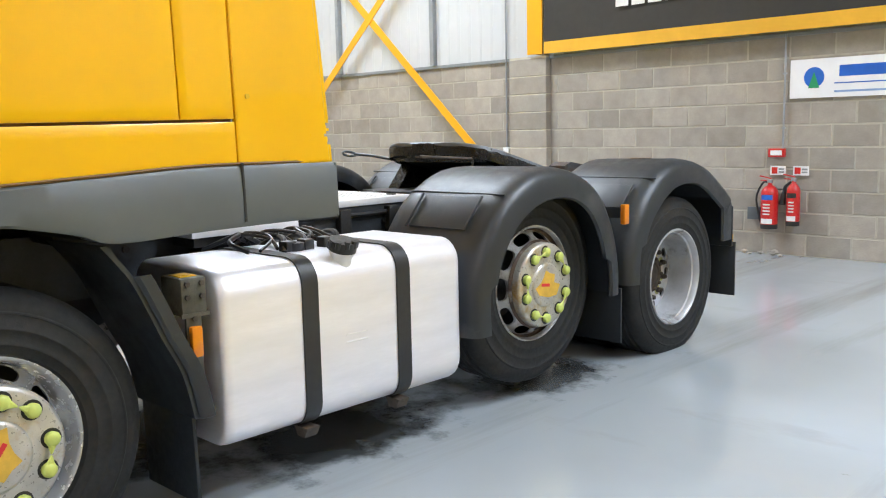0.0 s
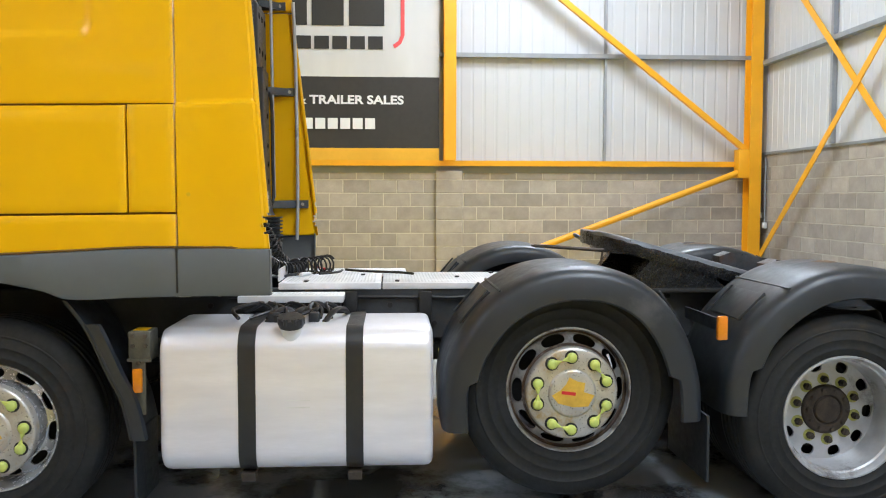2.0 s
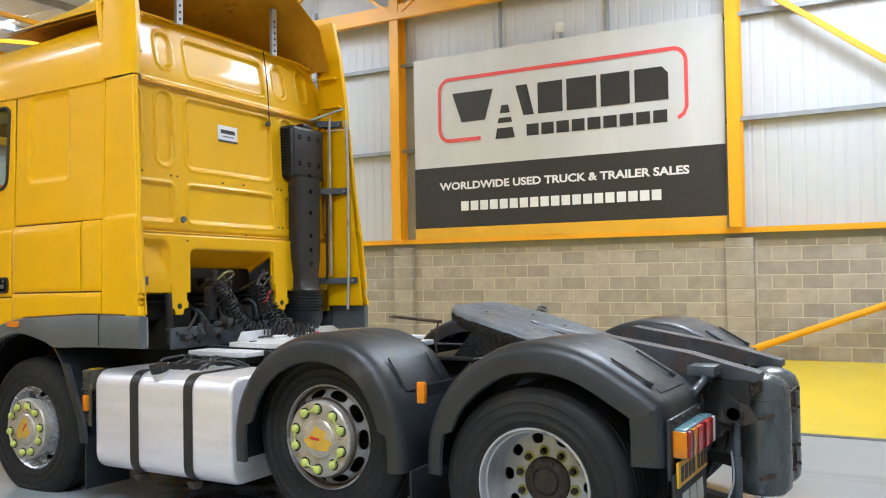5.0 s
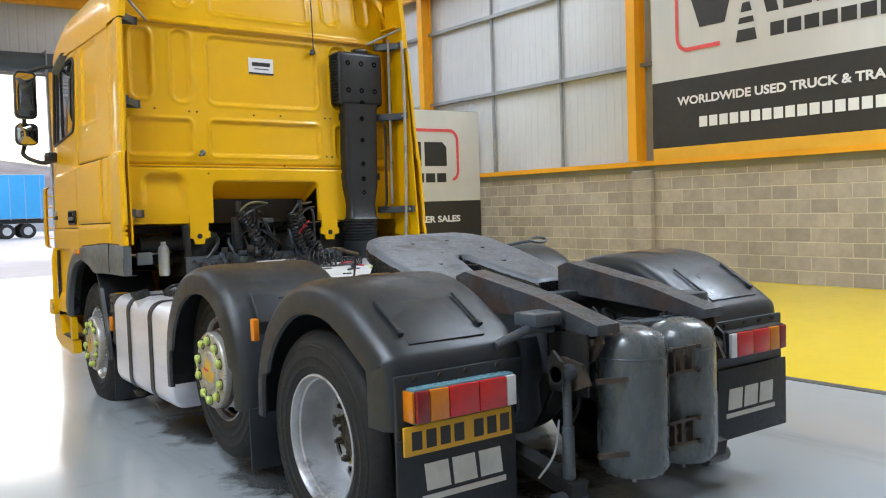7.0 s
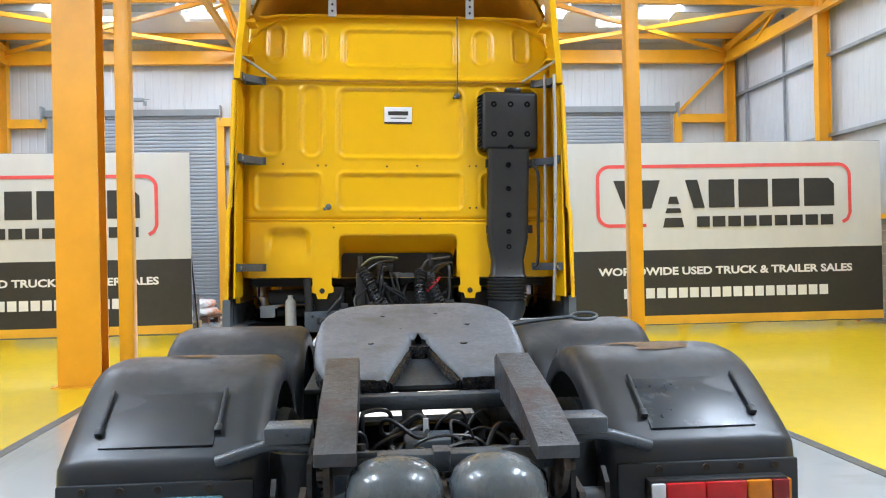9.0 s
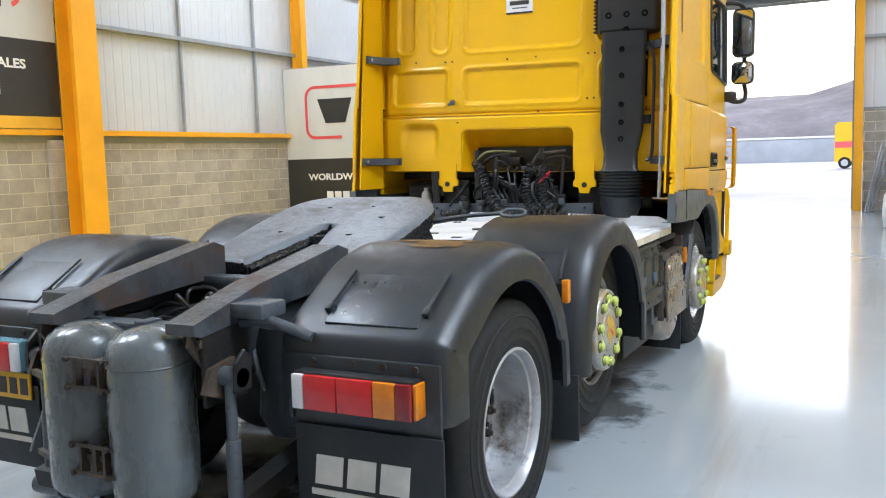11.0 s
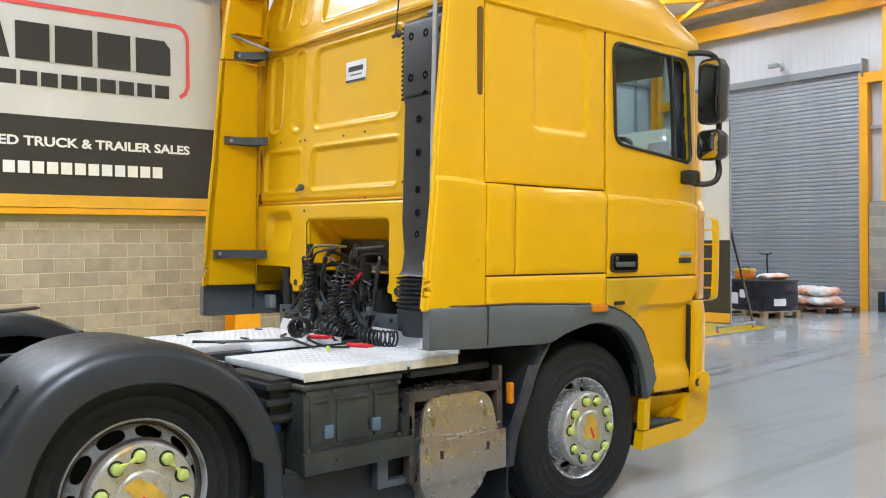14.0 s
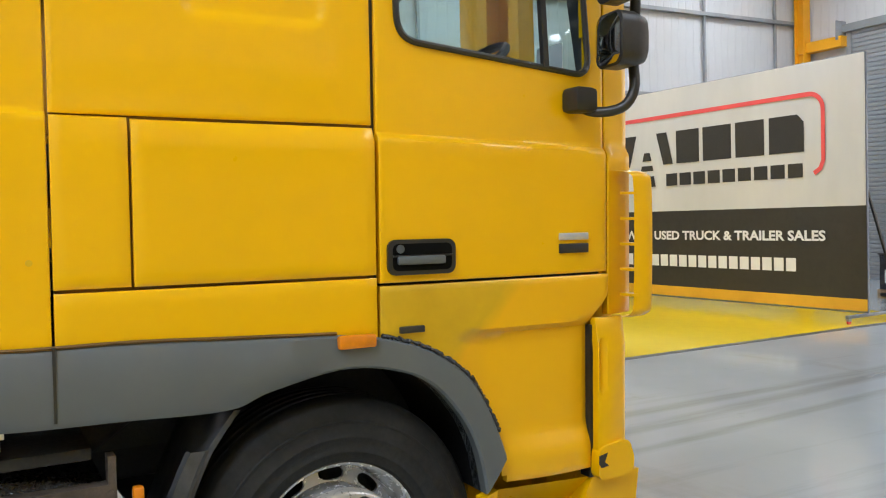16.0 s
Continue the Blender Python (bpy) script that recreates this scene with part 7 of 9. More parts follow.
M["rustring"] = mat("rusty_wheel_edge", (0.085, 0.052, 0.034), 0.75, var=0.35, scale=14, bump=0.5, bscale=60, dirt=(0.30, 0.29, 0.28), dirt_amount=0.35, dirt_scale=7)
M["capyel"] = mat("yellow_sticker", (0.66, 0.40, 0.05), 0.45, var=0.15, scale=14)
M["overspray"] = mat("lime_overspray", (0.40, 0.40, 0.11), 0.6, var=0.25, scale=25)
for side in (-1, 1):
    wheel(side, 3.925 if side < 0 else 3.905, 0.420 if side < 0 else 0.440, "steer", 20 + 30 * side, 1.145, 0.497 if side < 0 else 0.505)
    wheel(side, 1.306, 0.564 if side < 0 else 0.552, "steer", 108 if side < 0 else 76, 1.120, 0.516)
    wheel(side, 0.010, 0.430, "drive", 4 * side, 1.190, 0.492)


# ---- mudguards ----
def guard(side, pts, inset, name_label, trim=0.0):
    line = curve(pts, 6)
    rows = []
    cy = sum(p[0] for p in line) / len(line)
    for i, p in enumerate(line):
        d = (line[min(i + 1, len(line) - 1)] - line[max(i - 1, 0)]).normalized()
        n = Vector((d[1], -d[0]))
        if n.dot(Vector((cy, 0.5)) - p) < 0:
            n = -n
        w = inset * (0.72 if i < 8 or (i > len(line) - 9 and not trim) else 1.15 if i > len(line) - 14 and trim else 1.0)
        q = lambda t: (p[0] + n[0] * t, p[1] + n[1] * t)
        rows.append([(side * (x - trim if x > 0.9 else x), *q(t)) for x, t in ((0.565, w * 0.75), (0.562, 0.05), (0.575, 0.020), (0.605, 0.003), (0.655, 0.0), (1.15, -0.004), (1.205, 0.004), (1.246, 0.022), (1.262, 0.05), (1.264, w), (1.250, w + 0.008), (1.236, w), (1.215, 0.03), (0.60, 0.022), (0.578, 0.05), (0.575, w * 0.75))])
    return part("mudguard", Geo().loft(rows, False), M["guard"], lorry, name_label, 50)


MID = [(1.900, 0.40), (1.900, 0.60), (1.845, 0.80), (1.70, 0.995), (1.50, 1.113), (1.29, 1.150), (1.08, 1.118), (0.90, 1.01), (0.775, 0.83), (0.710, 0.62), (0.700, 0.44)]
REAR = [(0.602, 0.46), (0.585, 0.66), (0.500, 0.86), (0.345, 1.015), (0.17, 1.110), (-0.02, 1.142), (-0.20, 1.122), (-0.34, 1.070), (-0.47, 0.995), (-0.60, 0.912), (-0.655, 0.84), (-0.662, 0.60)]
for side in (-1, 1):
    guard(side, MID, 0.145, "black plastic mudguard over the middle wheel")
    g2 = guard(side, REAR, 0.140, "black plastic mudguard over the rear wheel", 0.020)
    x0, x1 = min(side * 0.66, side * 1.238), max(side * 0.66, side * 1.238)
    part("guard_back", Geo().bbox(min(side * 0.60, side * 1.225), max(side * 0.60, side * 1.225), -0.676, -0.656, 0.545, 0.815, 0.008), M["guard"], lorry)
    part("inner_cheek", Geo().box(min(side * 0.645, side * 0.655), max(side * 0.645, side * 0.655), -0.65, -0.50, 0.45, 0.88), M["guard"], lorry)
    flap = part("mud_flap", Geo().bbox(x0, x1, -0.692, -0.678, 0.215, 0.575, 0.004), M["flap"], lorry, "black rubber mud flap with white marking")
    # marking on the flap as plain bars
    a, b = (0.72, 1.13)
    for k in range(3):
        u = a + 0.015 + k * 0.130
        part("flap_mark", Geo().prism([(side * u, 0.365), (side * (u + 0.112), 0.365), (side * (u + 0.122), 0.470), (side * (u + 0.012), 0.470)], "y", -0.695, -0.692), M["offwhite"], flap)
    part("flap_mark", Geo().box(min(side * a, side * b), max(side * a, side * b), -0.695, -0.692, 0.325, 0.348), M["offwhite"], flap)
    part("mid_flap", Geo().bbox(x0 if side < 0 else 0.68, x1 if side > 0 else -0.68, 0.672, 0.686, 0.15, 0.46, 0.003), M["flap"], lorry)
    # flush pads held by rubber straps on the sloping tops
    for line_, yy, L, back in ((REAR, -0.485, 0.27, True), (MID, 0.835, 0.20, True), (MID, 1.745, 0.19, False), (REAR, 0.430, 0.17, False)):
        near_ = sorted(curve(line_, 20), key=lambda p: abs(p[0] - yy))[:2]
        p, q = sorted(near_, key=lambda p: p[0])
        mm = Matrix.Translation((side * 0.925, p[0], p[1] + 0.002)) @ pose(0, 0, 0, math.degrees(math.atan2(q[1] - p[1], q[0] - p[0])), 0, 0)
        pad = part("guard_pad", Geo().bbox(-0.185, 0.185, -L / 2, L / 2, -0.018, 0.0022, 0.0022, 3).moved(mm), M["dusty"] if yy < 0 < side else M["guard"], lorry)
        for x in (-0.195, 0.195):
            lo, hi = (-0.06, L / 2 + 0.01) if back else (-L / 2, L / 2 + 0.01)
            strap = Geo().bbox(x - 0.007, x + 0.007, lo, hi, 0.006, 0.018, 0.004)
            if back and yy < 0:
                strap.bbox(x - 0.013, x + 0.013, lo - 0.025, lo + 0.01, 0.0, 0.022, 0.006)
            part("strap", strap.moved(mm), M["flap"], pad)
    # rust stain on the crown
    rs = random.Random(12 + side)
    for k, (cx_, cy_, rx_, ry_, name, m_) in enumerate(((0.915, -0.03, 0.155, 0.115, "rust_stain", M["stain"]), (0.965, 0.02, 0.060, 0.045, "rust_scab", M["hub"]))):
        if side < 0 and k:
            continue
        q = 1.0 if side > 0 else 0.55
        jag = [1 + rs.uniform(-0.42, 0.30) for _ in range(28)]
        rings = [[(side * (cx_ + f * q * rx_ * jag[i] * math.cos(2 * math.pi * i / 28)), cy_ + f * q * ry_ * jag[i] * math.sin(2 * math.pi * i / 28)) for i in range(28)] for f in (1.0, 0.7, 0.4, 0.02)]
        top = [tuple(p) for p in curve(REAR, 20) if -0.3 < p[0] < 0.4]
        part(name, Geo().loft([[(x, y, along(sorted(top), y) + 0.0060 + 0.001 * k) for x, y in ring] for ring in rings], True), m_, g2, "orange rust stain" if not k else "", 60)
    for x in (0.74, 0.90, 1.02, 1.14):
        part("bolt", Geo().cyl((side * x, -0.674, 0.795), (side * x, -0.686, 0.795), 0.012, 8), M["hub"], g2)
    # side marker between the guards
    mk = part("side_marker", Geo().bbox(min(side * 1.20, side * 1.232), max(side * 1.20, side * 1.232), *((0.592, 0.640, 0.808, 0.920) if side < 0 else (0.566, 0.610, 0.812, 0.918)), 0.008), M["amber"], lorry, "amber side marker lamp")
    part("marker_bracket", Geo().box(min(side * 0.7, side * 1.20), max(side * 0.7, side * 1.20), *((0.604, 0.612) if side < 0 else (0.584, 0.592)), 0.84, 0.90), M["guard"], mk)
    # joints across the guard between crown and slopes
    for line_, yy in ((MID, 1.640), (REAR, 0.300)):
        near_ = sorted(curve(line_, 20), key=lambda p: abs(p[0] - yy))[:2]
        yy, zz = near_[0]
        ang = math.degrees(math.atan2(near_[1][1] - zz, near_[1][0] - yy))
        part("guard_joint", Geo().bbox(min(side * 0.60, side * 1.225), max(side * 0.60, side * 1.225), -0.006, 0.006, -0.006, 0.0035, 0.003).moved(Matrix.Translation((0, yy, zz)) @ pose(0, 0, 0, ang, 0, 0)), M["guard"], lorry)
    # rear lamp cluster
    la, lb = (0.695, 1.182) if side < 0 else (0.690, 1.160)
    lamp_x = lambda u: la + (u - 0.708) * (lb - la) / 0.507
    tl = part("tail_lamp", Geo().bbox(min(side * la, side * lb), max(side * la, side * lb), -0.735, -0.675, 0.636, 0.770, 0.008), M["teal"] if side < 0 else M["black"], lorry, "rear lamp cluster with red, amber and clear lenses")
    for a, b, m in ((0.712, 0.762, "clear"), (0.764, 0.905, "red"), (0.907, 1.056, "red"), (1.058, 1.148, "amber"), (1.150, 1.212, "darkred")):
        part("lens", Geo().bbox(min(side * lamp_x(a), side * lamp_x(b)), max(side * lamp_x(a), side * lamp_x(b)), -0.752, -0.732, 0.642, 0.763, 0.006), M[m], tl)
    part("side_lens", Geo().bbox(min(side * (lb - 0.002), side * (lb + 0.011)), max(side * (lb - 0.002), side * (lb + 0.011)), -0.738, -0.655, 0.644, 0.761, 0.004), M["amber"], tl)
    part("lamp_cable", Geo().tube(curve([(side * 0.70, -0.70, 0.70), (side * 0.66, -0.70, 0.66), (side * 0.64, -0.68, 0.59)], 4), 0.010, 6), M["cable"], lorry)
np_ = part("number_plate", Geo().bbox(-1.212, -0.690, -0.705, -0.693, 0.513, 0.626, 0.004), M["plateyel"], lorry, "yellow rear plate with black bars")
for k in range(7):
    u = -1.178 + k * 0.066 + (0.03 if k > 3 else 0)
    part("plate_bar", Geo().box(u, u + 0.046, -0.7075, -0.7052, 0.534, 0.604), M["banink"], np_)

# ---- fuel tank on the nearside ----
rows = []
prof = rrect(-1.215, -0.58, 0.222, 0.872, 0.10, 6)
cx, cz = -0.8975, 0.547
for y, q in ((1.945, 0.93), (1.950, 0.965), (1.962, 0.99), (1.985, 1.0), (3.125, 1.0), (3.148, 0.99), (3.160, 0.965), (3.165, 0.93)):
    rows.append([(cx + (u - cx) * q, y, cz + (v - cz) * q) for u, v in prof])
ft = part("fuel_tank", Geo().loft(rows, True, True), M["tank"], lorry, "brushed aluminium fuel tank with black straps")
for y in (2.300, 2.780):
    band = [(cx + (u - cx) * 1.008, cz + (v - cz) * 1.008) for u, v in prof]
    band = [p for p in band if p[0] < -0.62]
    lo = sorted(band, key=lambda p: math.atan2(p[1] - cz, p[0] - cx) % (2 * math.pi))
    part("tank_strap", Geo().loft([[(cx + (u - cx) * (1.0 + o), yy, cz + (v - cz) * (1.0 + o)) for yy, o in ((y - 0.039, 0.0), (y - 0.037, 0.010), (y + 0.037, 0.010), (y + 0.039, 0.0))] for u, v in lo]), M["black"], ft, "black steel tank strap")
    part("strap_bolt", Geo().prism([(-1.205, 0.215), (-1.12, 0.215), (-1.14, 0.175), (-1.185, 0.175)], "y", y - 0.03, y + 0.03), M["rust"], ft)
part("filler_neck", Geo().cyl((-1.15, 2.585, 0.79), (-1.18, 2.585, 0.893), 0.045, 20), M["alu"], ft)
part("filler_cap", Geo().cyl((-1.177, 2.585, 0.883), (-1.189, 2.585, 0.923), 0.056, 20), M["black"], ft)
part("tank_stamp", Geo().box(-1.2165, -1.2145, 2.50, 2.61, 0.515, 0.522).box(-1.2165, -1.2145, 2.50, 2.61, 0.548, 0.552), M["alu"], ft)
for k, (y, z) in enumerate(((2.45, 0.945), (2.62, 0.95), (2.72, 0.945))):
    part("sender_hose", Geo().tube(curve([(-0.98, y, 0.87), (-0.92, y - 0.04, 0.915), (-0.80, y - 0.08, 0.91), (-0.66, y - 0.1, 0.86)], 5), 0.014, 7), M["cable"], ft)
part("sender", Geo().cyl((-0.95, 2.66, 0.865), (-0.95, 2.66, 0.905), 0.05, 16), M["black"], ft)
for y in (2.30, 2.78):
    part("tank_bearer", Geo().box(-0.60, -0.40, y - 0.03, y + 0.03, 0.25, 0.85), M["dark"], lorry)
br = part("lamp_bracket", Geo().box(-1.196, -1.184, 3.228, 3.285, 0.49, 0.75).bbox(-1.20, -1.06, 3.205, 3.30, 0.735, 0.865, 0.006).box(-1.204, -1.198, 3.20, 3.305, 0.730, 0.744).box(-1.17, -0.5, 3.22, 3.26, 0.72, 0.78), M["oldsteel"], lorry, "dirty olive steel bracket with marker lamp")
part("side_marker", Geo().bbox(-1.222, -1.196, 3.238, 3.280, 0.592, 0.700, 0.007), M["amber"], br)
part("paint_dab", Geo().bbox(-1.17, -1.09, 3.225, 3.285, 0.864, 0.869, 0.001), M["cab"], br, "dab of yellow paint")
for y, z in ((3.257, 0.52), (3.257, 0.725), (3.225, 0.80), (3.28, 0.80), (3.225, 0.845), (3.28, 0.845)):
    part("bolt", Geo().cyl((-1.198, y, z), (-1.210, y, z), 0.010, 6), M["rust"], br)
# lines and unions over the tank
rt = random.Random(21)
for k in range(9):
    y = 2.42 + 0.05 * k
    part("tank_line", Geo().tube(curve([Vector((-0.62, y + rt.uniform(-0.1, 0.1), 0.87)), Vector((-0.74, y + rt.uniform(-0.08, 0.08), 0.935)), Vector((-0.86, y + rt.uniform(-0.08, 0.08), 0.920)), Vector((-0.94, y + rt.uniform(-0.05, 0.05), 0.885))], 5), rt.uniform(0.006, 0.011), 7), M["cable"], ft)
for y in (2.50, 2.60, 2.69):
    part("tank_union", Geo().bbox(-0.99, -0.93, y - 0.025, y + 0.025, 0.868, 0.915, 0.008), M["black"], ft)
for k in range(9):
    a = 2 * math.pi * k / 9
    part("cap_lobe", Geo().cyl((-1.178 + 0.050 * math.cos(a), 2.585 + 0.050 * math.sin(a), 0.892), (-1.188 + 0.050 * math.cos(a), 2.585 + 0.050 * math.sin(a), 0.921), 0.013, 8), M["black"], ft)
part("neck_ring", Geo().cyl((-1.172, 2.585, 0.872), (-1.176, 2.585, 0.884), 0.052, 20), M["alu"], ft)

# ---- offside: battery box, exhaust, tanks ----
bb = part("battery_box", Geo().bbox(0.55, 1.165, 2.03, 2.565, 0.50, 0.885, 0.02), M["boxgrey"], lorry, "dirty grey battery and valve box")
for a, b in ((2.060, 2.165), (2.200, 2.375), (2.410, 2.545)):
    part("box_panel", Geo().bbox(1.160, 1.174, a, b, 0.625, 0.835, 0.007, 2), M["boxgrey"], bb)
    part("box_rib", Geo().bbox(1.172, 1.182, a + 0.012, b - 0.012, 0.815, 0.828, 0.004), M["boxgrey"], bb)
part("box_lid", Geo().bbox(0.545, 1.175, 2.02, 2.575, 0.872, 0.898, 0.010, 2), M["boxgrey"], bb)
for y, z in ((2.05, 0.86), (2.19, 0.86), (2.39, 0.86), (2.55, 0.86), (2.05, 0.61), (2.55, 0.61), (2.19, 0.55), (2.47, 0.55)):
    part("box_bolt", Geo().cyl((1.163, y, z), (1.178 if z > 0.58 else 1.198, y, z), 0.010, 8), M["rust"], bb)
part("box_rail", Geo().bbox(1.15, 1.19, 2.02, 2.63, 0.50, 0.60, 0.01), M["boxgrey"], bb)
part("box_tie", Geo().bbox(1.05, 1.185, 2.56, 2.63, 0.52, 0.70, 0.01), M["dark"], bb)
for y in (2.155, 2.415):
    part("latch", Geo().bbox(1.165, 1.185, y - 0.024, y + 0.024, 0.65, 0.71, 0.006), M["dullblue"], bb)
part("heat_sink", Geo().box(0.60, 1.05, 1.93, 2.03, 0.72, 0.92), M["dark"], lorry)
for k in range(3):
    part("fin", Geo().box(0.60, 1.08, 1.90, 2.03, 0.74 + k * 0.07, 0.765 + k * 0.07), M["guard"], lorry)
part("fluid_tank", Geo().cyl((0.98, 1.97, 0.42), (0.98, 1.97, 0.68), 0.065, 18), M["black"], lorry)
part("fluid_cap", Geo().cyl((0.98, 1.97, 0.68), (0.98, 1.97, 0.715), 0.05, 18), M["blue"], lorry, "blue filler cap")
part("side_guard", Geo().bbox(1.08, 1.10, 1.95, 2.70, 0.24, 0.50, 0.005), M["flap"], lorry)
part("step_bracket", Geo().prism([(2.44, 0.36), (2.68, 0.36), (2.68, 0.39), (2.50, 0.39), (2.50, 0.60), (2.44, 0.60)], "x", 0.97, 1.15).box(0.97, 1.15, 2.655, 2.69, 0.36, 0.56), M["steel"], lorry)
ex = part("silencer", Geo().lathe([(0.001, 0.0), (0.20, 0.0), (0.24, 0.02), (0.255, 0.06), (0.255, 0.62), (0.20, 0.66), (0.001, 0.66)], Matrix.Translation((1.10, 2.96, 0.50)) @ pose(0, 0, 0, 0, -90, 0), 44), M["chrome"], lorry, "brushed steel silencer drum with heat shield")
shield = rounded([(2.695, 0.48), (2.735, 0.838), (3.165, 0.838), (3.262, 0.48)], 0.10, 8)
part("heat_shield", Geo().prism(shield, "x", 1.104, 1.122).prism(rounded([(2.712, 0.52), (2.748, 0.824), (3.150, 0.824), (3.240, 0.52)], 0.09, 8), "x", 1.122, 1.126), M["chrome"], ex)
part("shield_rib", Geo().tube(curve([(1.126, 2.705, 0.663), (1.127, 2.83, 0.648), (1.127, 2.97, 0.638), (1.127, 3.12, 0.643), (1.126, 3.235, 0.664)], 6), 0.0045, 8), M["chrome"], ex)
for y, z in ((2.782, 0.735), (3.122, 0.745)):
    part("shield_stain", Geo().prism(rounded([(y - 0.024, z + 0.03), (y + 0.026, z + 0.032), (y + 0.010, z - 0.045), (y - 0.006, z - 0.040)], 0.012, 3), "x", 1.126, 1.1268), M["shieldyel"], ex, "yellow heat stain")
part("shield_band", Geo().bbox(1.118, 1.135, 2.695, 3.272, 0.42, 0.625, 0.006), M["chrome"], ex)
for y in (2.83, 3.14):
    part("slot", Geo().bbox(1.134, 1.137, y - 0.01, y + 0.01, 0.535, 0.575, 0.001), M["black"], ex)
for k in range(3):
    part("shield_mark", Geo().prism([(2.865 + k * 0.072, 0.738), (2.925 + k * 0.072, 0.738), (2.935 + k * 0.072, 0.780), (2.875 + k * 0.072, 0.780)], "x", 1.126, 1.1285), M["chrome"], ex)
part("shield_mark", Geo().box(1.126, 1.1285, 2.865, 3.075, 0.716, 0.726), M["chrome"], ex)
for y in (2.775, 3.120):
    part("shield_boss", Geo().lathe([(0.030, 0.0), (0.026, 0.006), (0.012, 0.008), (0.001, 0.008)], Matrix.Translation((1.126, y, 0.765)) @ pose(0, 0, 0, 0, 90, 0), 20).cyl((1.13, y, 0.765), (1.142, y, 0.765), 0.010, 6), M["chrome"], ex)
for y in (2.745, 3.205):
    part("shield_bolt", Geo().cyl((1.134, y, 0.59), (1.146, y, 0.59), 0.014, 8), M["chrome"], ex)
ex.location = (0.078, -0.048, -0.075)
part("exhaust_frame", Geo().prism([(2.605, 0.36), (2.636, 0.36), (2.636, 0.752), (3.185, 0.752), (3.185, 0.40), (3.222, 0.40), (3.222, 0.875), (3.200, 0.875), (3.200, 0.795), (2.605, 0.795)], "x", 1.13, 1.185), M["rust"], lorry, "rusty silencer frame")
part("air_dryer_box", Geo().bbox(0.70, 1.15, 2.64, 3.165, 0.862, 0.900, 0.010), M["dark"], lorry, "black box above the silencer")
part("silencer_cover", Geo().loft([[(x, y, z - 0.04 * k) for y, z in curve([(2.60, 0.800), (2.72, 0.835), (2.90, 0.840), (3.10, 0.815), (3.20, 0.78)], 4)] for x, k in ((0.70, 0.0), (1.02, 0.0), (1.08, 0.5), (1.10, 1.5))]), M["grease"], lorry, "greasy black cover over the silencer")
for y, z in ((2.620, 0.45), (2.620, 0.62), (2.620, 0.76), (3.204, 0.52), (3.204, 0.66), (3.204, 0.77), (2.85, 0.775), (3.05, 0.775)):
    part("frame_bolt", Geo().cyl((1.184, y, z), (1.195, y, z), 0.010, 6), M["rust"], lorry)
part("side_marker", Geo().bbox(1.17, 1.205, 3.262, 3.294, 0.668, 0.780, 0.008), M["amber"], lorry, "amber side marker lamp")
part("exhaust_pipe", Geo().tube(curve([(0.7, 2.96, 0.55), (0.5, 3.1, 0.7), (0.45, 3.4, 0.9)], 6), 0.06, 14), M["rust"], lorry)

# worn spots of the paint
before = set(lorry.children)
rnd = random.Random(11)
line = [(y, z) for y, z in ARCH_OUT if 4.02 < y < 4.48]
fine_line = [Vector(a).lerp(Vector(b), k / 5) for a, b in zip(line, line[1:]) for k in range(5)]
# ragged black line where the door foot meets the arch
part("sealant", Geo().tube([(1.234, p[0] + rnd.uniform(-0.003, 0.003), p[1] + 0.006 + rnd.uniform(-0.004, 0.004)) for p in fine_line], [0.007 + rnd.uniform(-0.003, 0.004) for _ in fine_line], 6), M["black"], lorry, "ragged black line along the wheel arch")
part("arch_clip", Geo().bbox(1.226, 1.240, 4.10, 4.19, 1.200, 1.222, 0.004), M["black"], lorry)
for side in (-1, 1):
    for k in range(5):
        z = 1.34 + rnd.uniform(0, 0.14)
        y = 2.672 + rnd.uniform(0, 0.010)
        x = side * (side_x(2.9, z) - 0.30 * (2.80 - y) ** 1.5 - 0.002)
        w, h = rnd.uniform(0.004, 0.014), rnd.uniform(0.004, 0.022)
        part("paint_chip", Geo().add([(x + side * 0.002, y - w * 0.4, z - h), (x + side * 0.002, y + w, z - h * 0.3), (x + side * 0.002, y + w * 0.7, z + h * 0.6), (x + side * 0.002, y - w * 0.5, z + h)], [(0, 1, 2, 3)]), M["offwhite"], lorry, "", 0)
    for y, z in ((2.80, 1.47), (3.02, 1.47), (2.80, 1.90)):
        part("screw", Geo().cyl((side * (side_x(2.9, z) - 0.006), y, z), (side * (side_x(2.9, z) + 0.004), y, z), 0.009, 10), M["rim"] if y < 3 else M["patch"], lorry)

for ob in set(lorry.children) - before:
    ob.matrix_local = CAB

# ---- banners ----
def lettering(body, u0, u1, v0, v1, bold=0.034):
    """Flat letters of the built-in font, stretched into the given rectangle; returns a Geo in (u, v, 0)."""
    cu = bpy.data.curves.new("letters", "FONT")
    cu.body, cu.offset, cu.resolution_u = body, bold, 3
    ob = bpy.data.objects.new("letters", cu)
    scene.collection.objects.link(ob)
    bpy.context.view_layer.update()
    me = bpy.data.meshes.new_from_object(ob.evaluated_get(bpy.context.evaluated_depsgraph_get()))
    xs, ys = [q.co.x for q in me.vertices], [q.co.y for q in me.vertices]
    su, sv = (u1 - u0) / (max(xs) - min(xs)), (v1 - v0) / (max(ys) - min(ys))
    g = Geo().add([(u0 + (q.co.x - min(xs)) * su, v0 + (q.co.y - min(ys)) * sv, 0) for q in me.vertices], [tuple(p.vertices) for p in me.polygons])
    bpy.data.objects.remove(ob)
    bpy.data.curves.remove(cu)
    bpy.data.meshes.remove(me)
    return g


